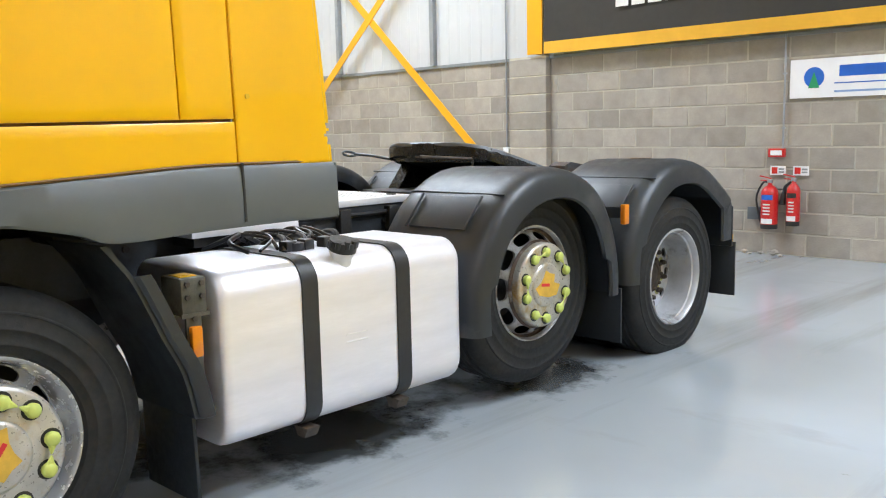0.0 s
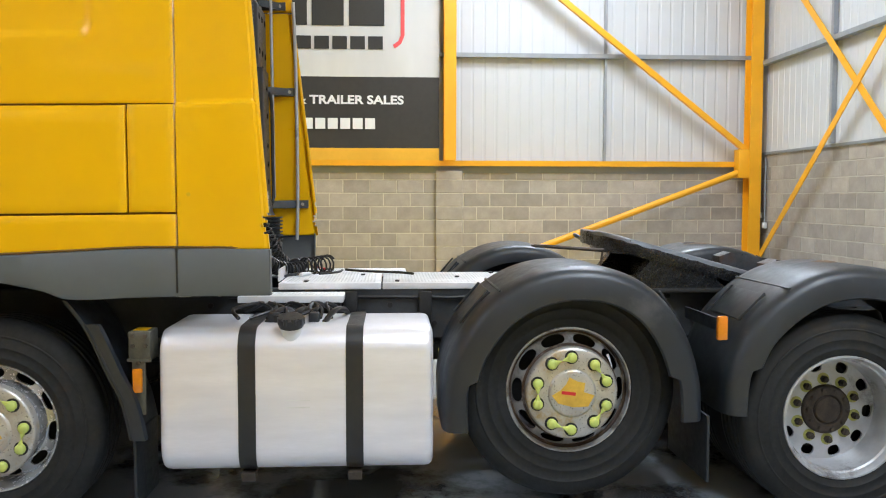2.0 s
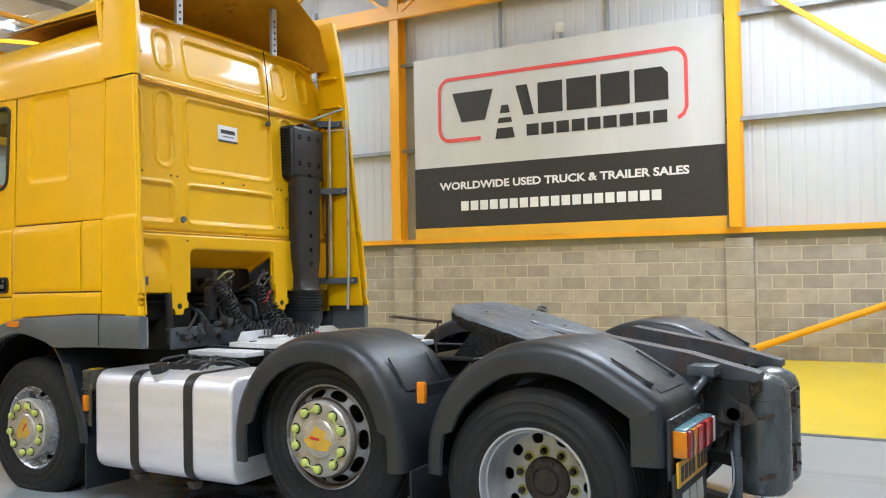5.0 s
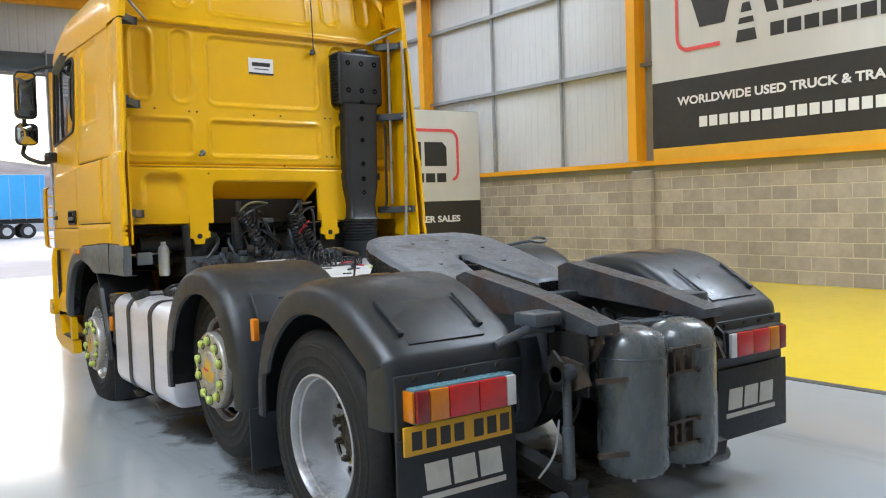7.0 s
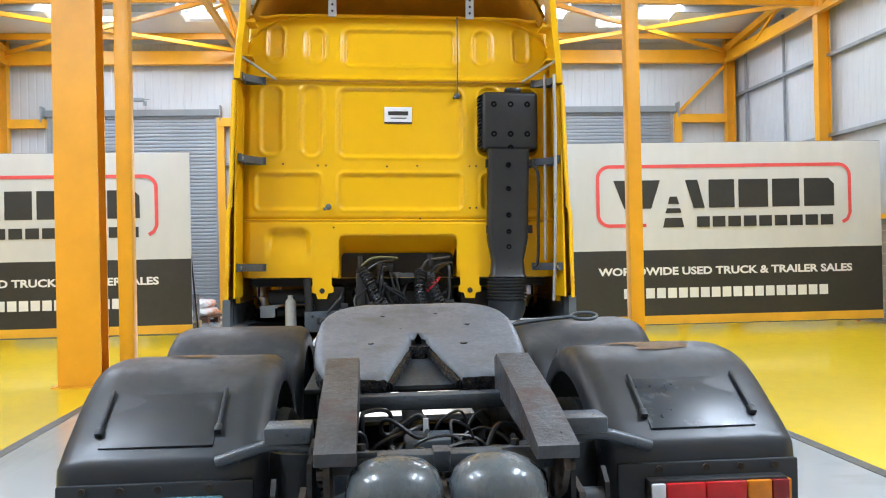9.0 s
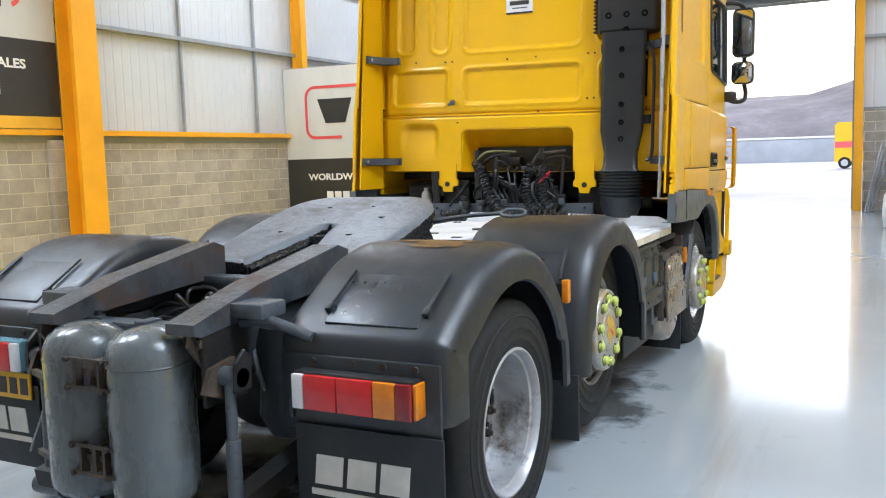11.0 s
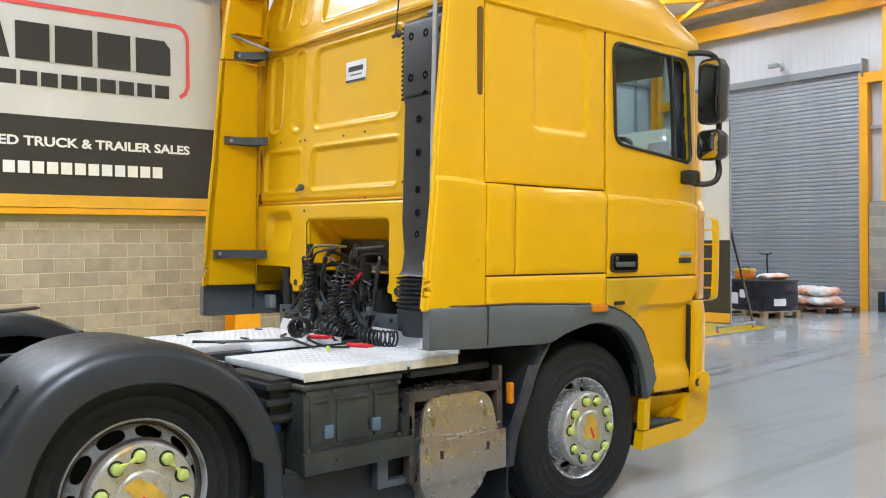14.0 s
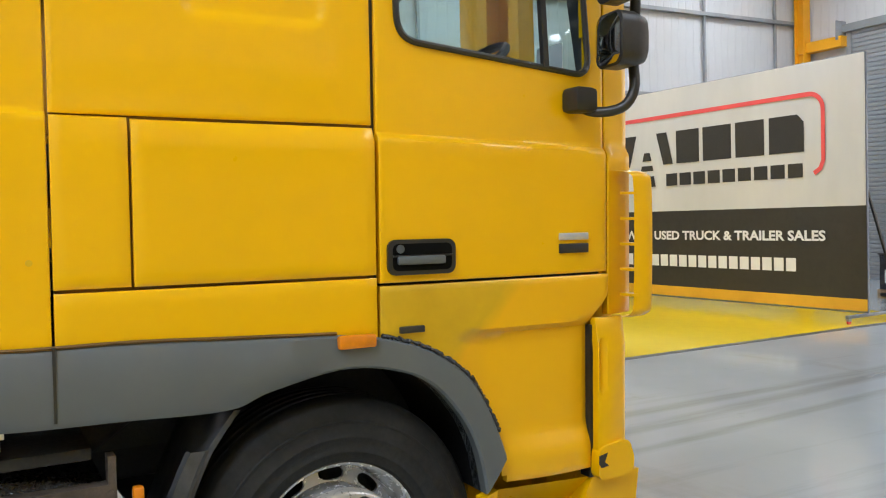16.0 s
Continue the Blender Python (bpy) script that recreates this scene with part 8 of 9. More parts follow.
TAGLINE = lettering("WORLDWIDE USED TRUCK & TRAILER SALES", 0.58, 5.54, -0.075, 0.075)


def banner(place, width, v_strip, v_black, v_silver, v_top, label, wave=0.004, seed=1):
    """A printed sheet in the plane of place: u along its x, v along its y, its face towards z. Yellow strip, black band and silver field from below."""
    b = thing("banner", label, "banner", "printed banners")
    k = width / 6.15

    def vb(v):
        return v_black + (v - 0.28) / 1.24 * (v_silver - v_black)

    def vs(v):
        return v_silver + (v - 1.52) / 2.01 * (v_top - v_silver)

    def sheet(name, v0, v1, material, lab):
        nu, nv = 60, 14
        rows = []
        for j in range(nv + 1):
            v = v0 + (v1 - v0) * j / nv
            row = []
            for i in range(nu + 1):
                u = width * i / nu
                w = wave * (math.sin(u * 2.1 + seed + 0.4 * v) + 0.6 * math.sin(v * 2.7 + u * 0.7 + seed) + 0.4 * math.sin(u * 6.3 + v * 1.1))
                row.append(place @ Vector((u, v, w)))
            rows.append(row)
        g = Geo().loft(rows)
        back = place.to_3x3() @ Vector((0, 0, -0.006))
        g.loft([[p + back for p in row] for row in reversed(rows)])
        part(name, g, material, b, lab)

    sheet("silver_field", v_silver, v_top, M["bansilver"], "silver-grey printed upper field")
    sheet("black_band", v_black, v_silver, M["banblack"], "black printed lower band")
    sheet("yellow_strip", v_strip, v_black, M["banyel"], "yellow strip along the bottom edge")

    def flat(name, polys, material, lift, lab=""):
        g = Geo()
        for poly in polys:
            n = len(poly)
            g.add([place @ Vector((u * k, v, lift)) for u, v in poly], [tuple(range(n))])
        return part(name, g, material, b, lab, angle=0)

    lift = wave * 2.0 + 0.0015
    shapes = [((0.90, 2.83), (1.80, 2.83), (1.62, 2.30), (1.10, 2.30)), ((2.28, 2.83), (2.52, 2.83), (2.66, 2.30), (2.44, 2.30)), ((2.74, 2.83), (3.24, 2.83), (3.24, 2.30), (2.74, 2.30)),
              ((3.32, 2.83), (3.90, 2.83), (3.90, 2.30), (3.32, 2.30)), ((3.98, 2.83), (4.52, 2.83), (4.52, 2.30), (3.98, 2.30)), ((4.61, 2.83), (5.10, 2.83), (5.21, 2.72), (5.21, 2.30), (4.61, 2.30)),
              ((1.98, 2.52), (2.12, 2.52), (2.16, 2.38), (1.94, 2.38)), ((1.92, 2.30), (2.18, 2.30), (2.20, 2.21), (1.89, 2.21)), ((1.88, 2.12), (2.21, 2.12), (2.25, 1.94), (1.84, 1.94))]
    for poly in shapes:
        flat("brand_shape", [[(u, vs(v)) for u, v in poly]], M["banink"], lift)
    for i in range(9):
        flat("brand_bar", [[(u + i * 0.304, vs(v)) for u, v in ((2.50, 2.14), (2.75, 2.14), (2.75, 1.94), (2.50, 1.94))]], M["banink"], lift)
    for i in range(19):
        flat("web_bar", [[(u + i * 0.212, vb(v)) for u, v in ((1.06, 0.80), (1.23, 0.80), (1.23, 0.61), (1.06, 0.61))]], M["white"], lift)
    g = Geo()
    g.v = [tuple(place @ Vector((u * k, vb(1.12) + v, lift))) for u, v, w in TAGLINE.v]
    g.f = list(TAGLINE.f)
    part("lettering", g, M["white"], b, "white capital lettering", angle=0)
    # open red frame with rounded corners
    line = [(1.52, 1.985), (0.82, 1.985)] + [(0.82 + 0.22 * math.cos(a), 2.205 + 0.22 * math.sin(a)) for a in (radians(270 - 15 * i) for i in range(7))][1:]
    line += [(0.82 + 0.22 * math.cos(a), 2.87 + 0.22 * math.sin(a)) for a in (radians(180 - 15 * i) for i in range(7))]
    line += [(5.30 + 0.22 * math.cos(a), 2.87 + 0.22 * math.sin(a)) for a in (radians(90 - 15 * i) for i in range(7))]
    line += [(5.52, 2.16), (5.47, 2.05), (5.37, 1.985)]
    rows = []
    for i, (u, v) in enumerate(line):
        p, q = line[max(i - 1, 0)], line[min(i + 1, len(line) - 1)]
        d = Vector((q[0] - p[0], q[1] - p[1])).normalized()
        rows.append([place @ Vector(((u + s * d.y * 0.033) * k, vs(v - s * d.x * 0.033), lift)) for s in (-1, 1)])
    part("red_frame", Geo().loft(rows), M["banred"], b, "open red rounded frame line", angle=0)
    return b


def wall_place(origin, along, face):
    u, n = Vector(along), Vector(face)
    m = Matrix((u, Vector((0, 0, 1)), n)).transposed().to_4x4()
    m.translation = origin
    return m


WALL_BANNER = "large silver and black printed banner stretched on the wall"
banner(wall_place((9.47, 7.26, 0), (0, -1, 0), (-1, 0, 0)), 5.94, 2.10, 2.30, 3.47, 5.61, WALL_BANNER, 0.005, 1)
banner(wall_place((-9.46, 0.91, 0), (0, 1, 0), (1, 0, 0)), 5.92, 2.11, 2.30, 3.48, 5.62, WALL_BANNER, 0.005, 2)
banner(wall_place((2.95, -4.06, 0), (-1, 0, 0), (0, 1, 0)), 6.15, 2.265, 2.41, 3.54, 5.62, WALL_BANNER, 0.012, 3)
STAND_BANNER = "silver and black printed banner on a wheeled frame"
banner(wall_place((3.38, 12.40, 0), (1, 0, 0), (0, -1, 0)), 6.10, 0.11, 0.27, 1.495, 3.50, STAND_BANNER, 0.004, 4)
TURN = radians(2.2)
banner(wall_place((-9.63, 12.98, 0), (math.cos(TURN), math.sin(TURN), 0), (math.sin(TURN), -math.cos(TURN), 0)), 6.0, 0.12, 0.28, 1.52, 3.52, STAND_BANNER, 0.004, 5)
M["stand"] = mat("blue_grey_frame", (0.20, 0.23, 0.29), 0.4, metal=0.3, var=0.1, scale=4)


def banner_frame(at, turn, x1, top):
    f = thing("banner_stand", "blue-grey steel tube stand on small castors", "stand", "banner stands", at=at)
    f.rotation_euler = (0, 0, turn)
    x0, y = 0.02, 0.0
    for x in (x0, x1):
        part("post", Geo().bbox(x - 0.02, x + 0.02, y + 0.02, y + 0.06, 0.09, top, 0.004), M["stand"], f)
        part("foot", Geo().bbox(x - 0.025, x + 0.025, y - 0.40, y + 0.86, 0.055, 0.095, 0.006), M["stand"], f)
        part("brace", Geo().beam((x, y + 0.06, 1.72), (x, y + 0.80, 0.09), 0.03, 0.03), M["black"], f)
        for yy in (y - 0.36, y + 0.82):
            c = part("castor_fork", Geo().bbox(x - 0.02, x + 0.02, yy - 0.03, yy + 0.03, 0.018, 0.058, 0.004), M["girt"], f)
            part("castor_wheel", Geo().cyl((x - 0.012, yy, 0.012), (x + 0.012, yy, 0.012), 0.032, 14), M["redcoil"], c)
    for z in (0.11, 1.55, top - 0.02):
        part("cross_bar", Geo().bbox(x0 + 0.02, x1 - 0.02, y + 0.02, y + 0.06, z - 0.02, z + 0.02, 0.004), M["stand"], f)


banner_frame((3.38, 12.40, 0), 0.0, 6.08, 3.51)
banner_frame((-9.63, 12.98, 0), TURN, 5.98, 3.53)

# ---- small things on the south wall ----
SY = -4.2


def extinguisher(x, y, z, r, h, face, powder, label):
    """A wall-hung extinguisher; face is -1 or 1, the way from the wall along y."""
    e = thing("fire_extinguisher", label, "extinguisher", "fire extinguishers")
    m = Matrix.Translation((x, y + face * (r + 0.03), z))
    part("cylinder", Geo().lathe([(0.01, 0.02), (r * 0.86, 0.0), (r * 0.97, 0.02), (r, 0.05), (r, h * 0.80), (r * 0.93, h * 0.88), (r * 0.62, h * 0.96), (0.024, h), (0.02, h + 0.03), (0.001, h + 0.03)], m, 28), M["extred"], e)
    part("base_ring", Geo().lathe([(r * 0.9, -0.012), (r * 1.01, -0.010), (r * 1.02, 0.035), (r * 0.95, 0.04)], m, 28), M["black"], e)
    yy = y + face * (r + 0.03)
    part("valve", Geo().bbox(x - 0.025, x + 0.025, yy - 0.02, yy + 0.02, z + h + 0.02, z + h + 0.06, 0.006), M["girt"], e)
    part("lever", Geo().beam((x - 0.01, yy, z + h + 0.07), (x + 0.11, yy, z + h + 0.095), 0.022, 0.010), M["extred"], e)
    part("carrying_handle", Geo().beam((x - 0.01, yy, z + h + 0.045), (x + 0.10, yy, z + h + 0.05), 0.022, 0.010), M["extred"], e)
    c = math.pi / 2 * face
    for v0, v1, mm, name in ((0.66, 0.78, M["blue"] if powder else M["black"], "class_band"), (0.10, 0.22, M["paper"], "service_label"), (0.30, 0.60, M["offwhite"], "instruction_panel")):
        w = 0.75 if name != "instruction_panel" else 0.45
        rows = [[m @ Vector(((r + 0.0015) * math.cos(c + a), (r + 0.0015) * math.sin(c + a), h * v)) for a in (w * (i / 6 - 1) for i in range(13))] for v in (v0, v1)]
        if name == "instruction_panel":
            for q in range(4):
                va, vb_ = v0 + (v1 - v0) * (q + 0.15) / 4, v0 + (v1 - v0) * (q + 0.6) / 4
                part("instruction_bar", Geo().loft([[m @ Vector(((r + 0.0015) * math.cos(c + a), (r + 0.0015) * math.sin(c + a), h * v)) for a in (w * (i / 6 - 1) for i in range(13))] for v in (va, vb_)]), mm, e)
        else:
            part(name, Geo().loft(rows), mm, e)
    if powder:
        part("hose", Geo().tube(curve([(x + 0.02, yy, z + h + 0.03), (x + r * 0.9, yy, z + h + 0.02), (x + r * 1.65, yy, z + h * 0.72), (x + r * 1.4, yy, z + h * 0.35), (x + r * 1.02, yy, z + 0.04)], 6), 0.011, 8), M["cable"], e)
    else:
        part("horn", Geo().tube([(x + 0.02, yy, z + h + 0.03), (x + r * 1.3, yy, z + h * 0.93), (x + r * 1.6, yy, z + h * 0.70), (x + r * 1.75, yy, z + h * 0.48)], [0.012, 0.016, 0.026, 0.036], 12), M["black"], e)
    part("wall_bracket", Geo().box(x - 0.02, x + 0.02, min(y, y + face * 0.034), max(y, y + face * 0.034), z + h * 0.6, z + h * 0.95), M["girt"], e)
    return e


extinguisher(0.035, SY, 0.275, 0.085, 0.44, 1, True, "red powder fire extinguisher hung on the block wall")
extinguisher(-0.205, SY, 0.315, 0.066, 0.42, 1, False, "slim red carbon dioxide extinguisher hung on the block wall")


def sign(name, x0, x1, z0, z1, y, face, material, label, marks=(), category="sign"):
    s = thing(name, label, category)
    a, b = sorted((y, y + face * 0.006))
    part("board", Geo().box(x0, x1, a, b, z0, z1), material, s)
    for u0, u1, v0, v1, mm in marks:
        p, q = sorted((y + face * 0.0062, y + face * 0.008))
        part("mark", Geo().box(x0 + (x1 - x0) * u0, x0 + (x1 - x0) * u1, p, q, z0 + (z1 - z0) * v0, z0 + (z1 - z0) * v1), mm, s)
    return s


for x in (0.005, -0.235):
    sign("safety_sign", x - 0.08, x + 0.08, 0.815, 0.91, SY, 1, M["paper"], "small white and red safety sign on the block wall", ((0.52, 0.9, 0.15, 0.85, M["extred"]), (0.08, 0.44, 0.55, 0.75, M["girt"]), (0.08, 0.44, 0.25, 0.42, M["girt"])))
a = thing("alarm_call_point", "red fire alarm call point with white panel", "alarm")
part("housing", Geo().bbox(-0.075, 0.095, SY, SY + 0.05, 1.0, 1.09, 0.006), M["extred"], a)
part("panel", Geo().box(-0.05, 0.07, SY + 0.05, SY + 0.053, 1.02, 1.07), M["paper"], a)
c = thing("cable_conduit", "thin grey conduit running down the block wall", "conduit", "conduits")
part("pipe", Geo().tube([(-0.045, SY + 0.015, 1.09), (-0.045, SY + 0.015, 2.25)], 0.011, 8), M["girt"], c)
for z in (1.30, 1.85):
    part("clip", Geo().box(-0.063, -0.027, SY, SY + 0.03, z - 0.008, z + 0.008), M["girt"], c)
s = sign("company_sign", -2.295, -0.095, 1.593, 1.976, SY, 1, M["paper"], "wide white company sign board on the block wall",
         ((0.08, 0.80, 0.34, 0.37, M["blue"]), (0.08, 0.80, 0.12, 0.17, M["paleblue"]), (0.08, 0.78, 0.52, 0.80, M["blue"])))
M["green"] = mat("green_print", (0.02, 0.30, 0.12), 0.5, var=0.05, scale=5)
part("round_mark", Geo().cyl((-0.335, SY + 0.006, 1.795), (-0.335, SY + 0.009, 1.795), 0.10, 28), M["blue"], s)
part("tree_mark", Geo().prism([(-0.39, 1.69), (-0.28, 1.69), (-0.335, 1.85)], "y", SY + 0.0092, SY + 0.0105), M["green"], s)
b = thing("small_wall_box", "small dark grey box low on the block wall", "box")
part("housing", Geo().bbox(0.155, 0.295, SY, SY + 0.07, 0.345, 0.475, 0.008), M["skirt"], b)


def socket(x, z, top, label, lift=0.0):
    s = thing("wall_socket", label, "socket", "wall sockets")
    part("housing", Geo().bbox(x - 0.055, x + 0.055, SY + lift, SY + lift + 0.05, z - 0.05, z + 0.05, 0.006), M["offwhite"], s)
    part("conduit", Geo().tube([(x + 0.01, SY + lift + 0.015, z + 0.05), (x + 0.012, SY + lift + 0.015, top)], 0.012, 8), M["girt"], s)
    part("faceplate", Geo().bbox(x - 0.035, x + 0.035, SY + lift + 0.05, SY + lift + 0.056, z - 0.035, z + 0.035, 0.002), M["paper"], s)


socket(3.65, 1.06, 3.70, "white wall socket below a grey conduit")
socket(9.45, 1.19, 2.16, "white wall socket below a grey conduit in the corner")
socket(9.27, 1.02, 2.16, "small white wall socket with a red switch in the corner")
rnd = random.Random(5)
for x, y, sz in ((0.55, -4.12, 0.06), (0.30, -4.10, 0.09), (0.22, -4.05, 0.05), (-0.02, -4.09, 0.13), (-0.12, -4.03, 0.06), (0.42, -4.02, 0.05), (0.14, -4.13, 0.07)):
    d = thing("rubble_piece", "broken piece of grey mortar on the floor", "rubble", "rubble by the wall")
    g = Geo().ball((0, 0, 0), sz / 2, 6, (1, 0.6, 0.45))
    g.v = [tuple(c_ * (1 + rnd.uniform(-0.25, 0.25)) for c_ in p) for p in g.v]
    lo = min(p[2] for p in g.v)
    g.v = [(p[0] + x, p[1] + y, p[2] - lo + FZ) for p in g.v]
    part("lump", g, M["block"], d, angle=20)
# small alarm box high on the east wall
a = thing("alarm_box", "small white alarm box on the cladding rail", "alarm")
part("housing", Geo().bbox(9.46, 9.52, 4.10, 4.24, 5.72, 5.90, 0.01), M["offwhite"], a)
part("bracket", Geo().box(9.50, 9.60, 4.15, 4.19, 5.59, 5.73), M["girt"], a)

# ---- things by the doors ----
NY = 19.25
b = thing("barrel", "blue plastic barrel standing by the block wall", "barrel")
m = Matrix.Translation((-3.22, 18.85, FZ))
part("body", Geo().lathe([(0.01, 0.005), (0.205, 0.0), (0.225, 0.03), (0.232, 0.10), (0.247, 0.20), (0.252, 0.24), (0.246, 0.28), (0.249, 0.34), (0.246, 0.42), (0.252, 0.46), (0.247, 0.50), (0.235, 0.60), (0.225, 0.66), (0.208, 0.685), (0.205, 0.665), (0.01, 0.66)], m, 36),
     mat("barrel_blue", (0.02, 0.20, 0.72), 0.42, var=0.06, scale=5), b)
part("lid_rim", Geo().lathe([(0.195, 0.675), (0.215, 0.675), (0.218, 0.70), (0.20, 0.705), (0.195, 0.675)], m, 36), M["black"], b)
part("bung", Geo().cyl((-3.15, 18.82, FZ + 0.66), (-3.15, 18.82, FZ + 0.69), 0.035, 14), M["black"], b)
c = thing("plastic_crate", "black plastic crate beside the blue barrel", "crate")
for k in range(4):
    part("wall", Geo().bbox(*((-3.64, -3.62, 18.85, 19.19) if k == 0 else (-3.51, -3.49, 18.85, 19.19) if k == 1 else (-3.62, -3.51, 18.85, 18.87) if k == 2 else (-3.62, -3.51, 19.17, 19.19)), FZ, FZ + 0.42, 0.004), M["black"], c)
extinguisher(-3.05, NY, 0.41, 0.085, 0.42, -1, True, "red powder fire extinguisher hung on the block wall")
extinguisher(-2.77, NY, 0.46, 0.066, 0.40, -1, False, "slim red carbon dioxide extinguisher hung on the block wall")
sign("warning_sign", -2.72, -2.59, 1.46, 1.77, NY, -1, mat("lime_sign", (0.62, 0.70, 0.04), 0.5, var=0.04, scale=5), "bright yellow notice on the block wall", ((0.15, 0.85, 0.70, 0.76, M["girt"]), (0.15, 0.70, 0.55, 0.60, M["girt"]), (0.15, 0.80, 0.30, 0.35, M["girt"])))
for x in (-3.02, -2.76):
    sign("safety_sign", x - 0.09, x + 0.09, 0.97, 1.09, NY, -1, M["paper"], "small white and red safety sign on the block wall", ((0.1, 0.45, 0.2, 0.8, M["extred"]), (0.55, 0.92, 0.6, 0.72, M["girt"]), (0.55, 0.92, 0.3, 0.42, M["girt"])))
for x, z, mm, lab in ((-3.04, 1.19, M["offwhite"], "white switch box with a conduit above"), (-2.76, 1.18, M["redcoil"], "red alarm call point with a conduit above")):
    s = thing("switch_box", lab, "switch", "switch boxes")
    part("housing", Geo().bbox(x - 0.075, x + 0.075, NY - 0.06, NY, z - 0.05, z + 0.05, 0.006), mm, s)
    part("conduit", Geo().tube([(x, NY - 0.015, z + 0.05), (x, NY - 0.015, 3.3)], 0.011, 8), M["girt"], s)
s = thing("door_control", "grey roller door control box on the post", "switch")
part("housing", Geo().bbox(-2.53, -2.45, 19.06, 19.13, 1.28, 1.46, 0.008), M["girt"], s)
part("button", Geo().cyl((-2.49, 19.06, 1.41), (-2.49, 19.05, 1.41), 0.016, 12), M["redcoil"], s)


def pallet(x, y, w, d, turn, material, label):
    """A wooden pallet: top boards, bearers, blocks and bottom boards."""
    p = thing("pallet", label, "pallet", "pallets", at=(x, y, FZ))
    p.rotation_euler = (0, 0, radians(turn))
    for i in range(7):
        u = -w / 2 + 0.05 + (w - 0.10) * i / 6
        part("top_board", Geo().bbox(u - 0.05, u + 0.05, -d / 2, d / 2, 0.122, 0.144, 0.003, 1), material, p)
    for j in (-1, 0, 1):
        v = j * (d / 2 - 0.05)
        part("bearer", Geo().bbox(-w / 2, w / 2, v - 0.05, v + 0.05, 0.10, 0.122, 0.003, 1), material, p)
        part("bottom_board", Geo().bbox(-w / 2, w / 2, v - 0.05, v + 0.05, 0.0, 0.022, 0.003, 1), material, p)
        for i in (-1, 0, 1):
            u = i * (w / 2 - 0.06)
            part("block", Geo().bbox(u - 0.06, u + 0.06, v - 0.05, v + 0.05, 0.022, 0.10, 0.004, 1), material, p)
    return p


pallet(-4.80, 16.27, 1.20, 0.86, -22, M["wood"], "pale wooden pallet under a black crate")
cr = thing("wrapped_crate", "black crate wrapped in dark film with white paper labels", "crate", at=(-4.80, 16.27, FZ + 0.144))
cr.rotation_euler = (0, 0, radians(-22))
g = Geo()
rows = []
for j in range(9):
    z = 0.57 * j / 8
    ring = rrect(-0.58, 0.57, -0.41, 0.41, 0.03, 3)
    rows.append([(u * (1 + 0.006 * math.sin(9 * v + 13 * z + i)), v * (1 + 0.008 * math.sin(7 * u + 17 * z + 2 * i)), z) for i, (u, v) in enumerate(ring)])
part("body", Geo().loft(rows, True, True), M["film"], cr, angle=20)
part("lid", Geo().bbox(-0.595, 0.585, -0.425, 0.425, 0.57, 0.60, 0.008), M["black"], cr)
for u, v, w_, h_ in ((-0.30, 0.22, 0.20, 0.22), (-0.06, 0.32, 0.17, 0.16)):
    part("paper_label", Geo().box(u - w_ / 2, u + w_ / 2, -0.424, -0.420, v - h_ / 2, v + h_ / 2), M["paper"], cr)
part("paper_label", Geo().box(0.582, 0.586, -0.18, 0.10, 0.10, 0.24), M["paper"], cr)
t_ = thing("toolbox", "orange and yellow toolbox on the black crate", "toolbox", at=(-5.18, 16.29, FZ + 0.744))
part("body", Geo().bbox(-0.17, 0.17, -0.11, 0.11, 0, 0.14, 0.015), mat("orange_plastic", (0.80, 0.22, 0.01), 0.4, var=0.06, scale=6), t_)
part("lid", Geo().bbox(-0.18, 0.18, -0.12, 0.12, 0.14, 0.21, 0.02), M["plateyel"], t_)
part("carry_handle", Geo().tube([(-0.08, 0, 0.20), (-0.07, 0, 0.245), (0.07, 0, 0.245), (0.08, 0, 0.20)], 0.012, 8), M["black"], t_)
pt = thing("pallet_truck", "dark hand pallet truck behind the crate", "pallet truck", at=(-5.13, 17.09, FZ))
part("handle", Geo().tube([(0, 0, 0.30), (0.02, -0.05, 0.8), (0.03, -0.10, 1.24)], 0.019, 10), M["black"], pt)
part("handle_grip", Geo().tube([(-0.13, -0.10, 1.27), (-0.08, -0.10, 1.24), (0.10, -0.10, 1.24), (0.15, -0.10, 1.27)], 0.015, 8), M["black"], pt)
part("pump", Geo().bbox(-0.08, 0.08, -0.08, 0.08, 0.14, 0.42, 0.02), M["dark"], pt)
for s in (-1, 1):
    part("fork", Geo().bbox(s * 0.19 - 0.075, s * 0.19 + 0.075, -1.10, 0.02, 0.045, 0.09, 0.01), M["dark"], pt)
    part("steer_wheel", Geo().cyl((s * 0.02 + s * 0.05, 0, 0.09), (s * 0.02 + s * 0.01, 0, 0.09), 0.09, 20), M["rubber"], pt)


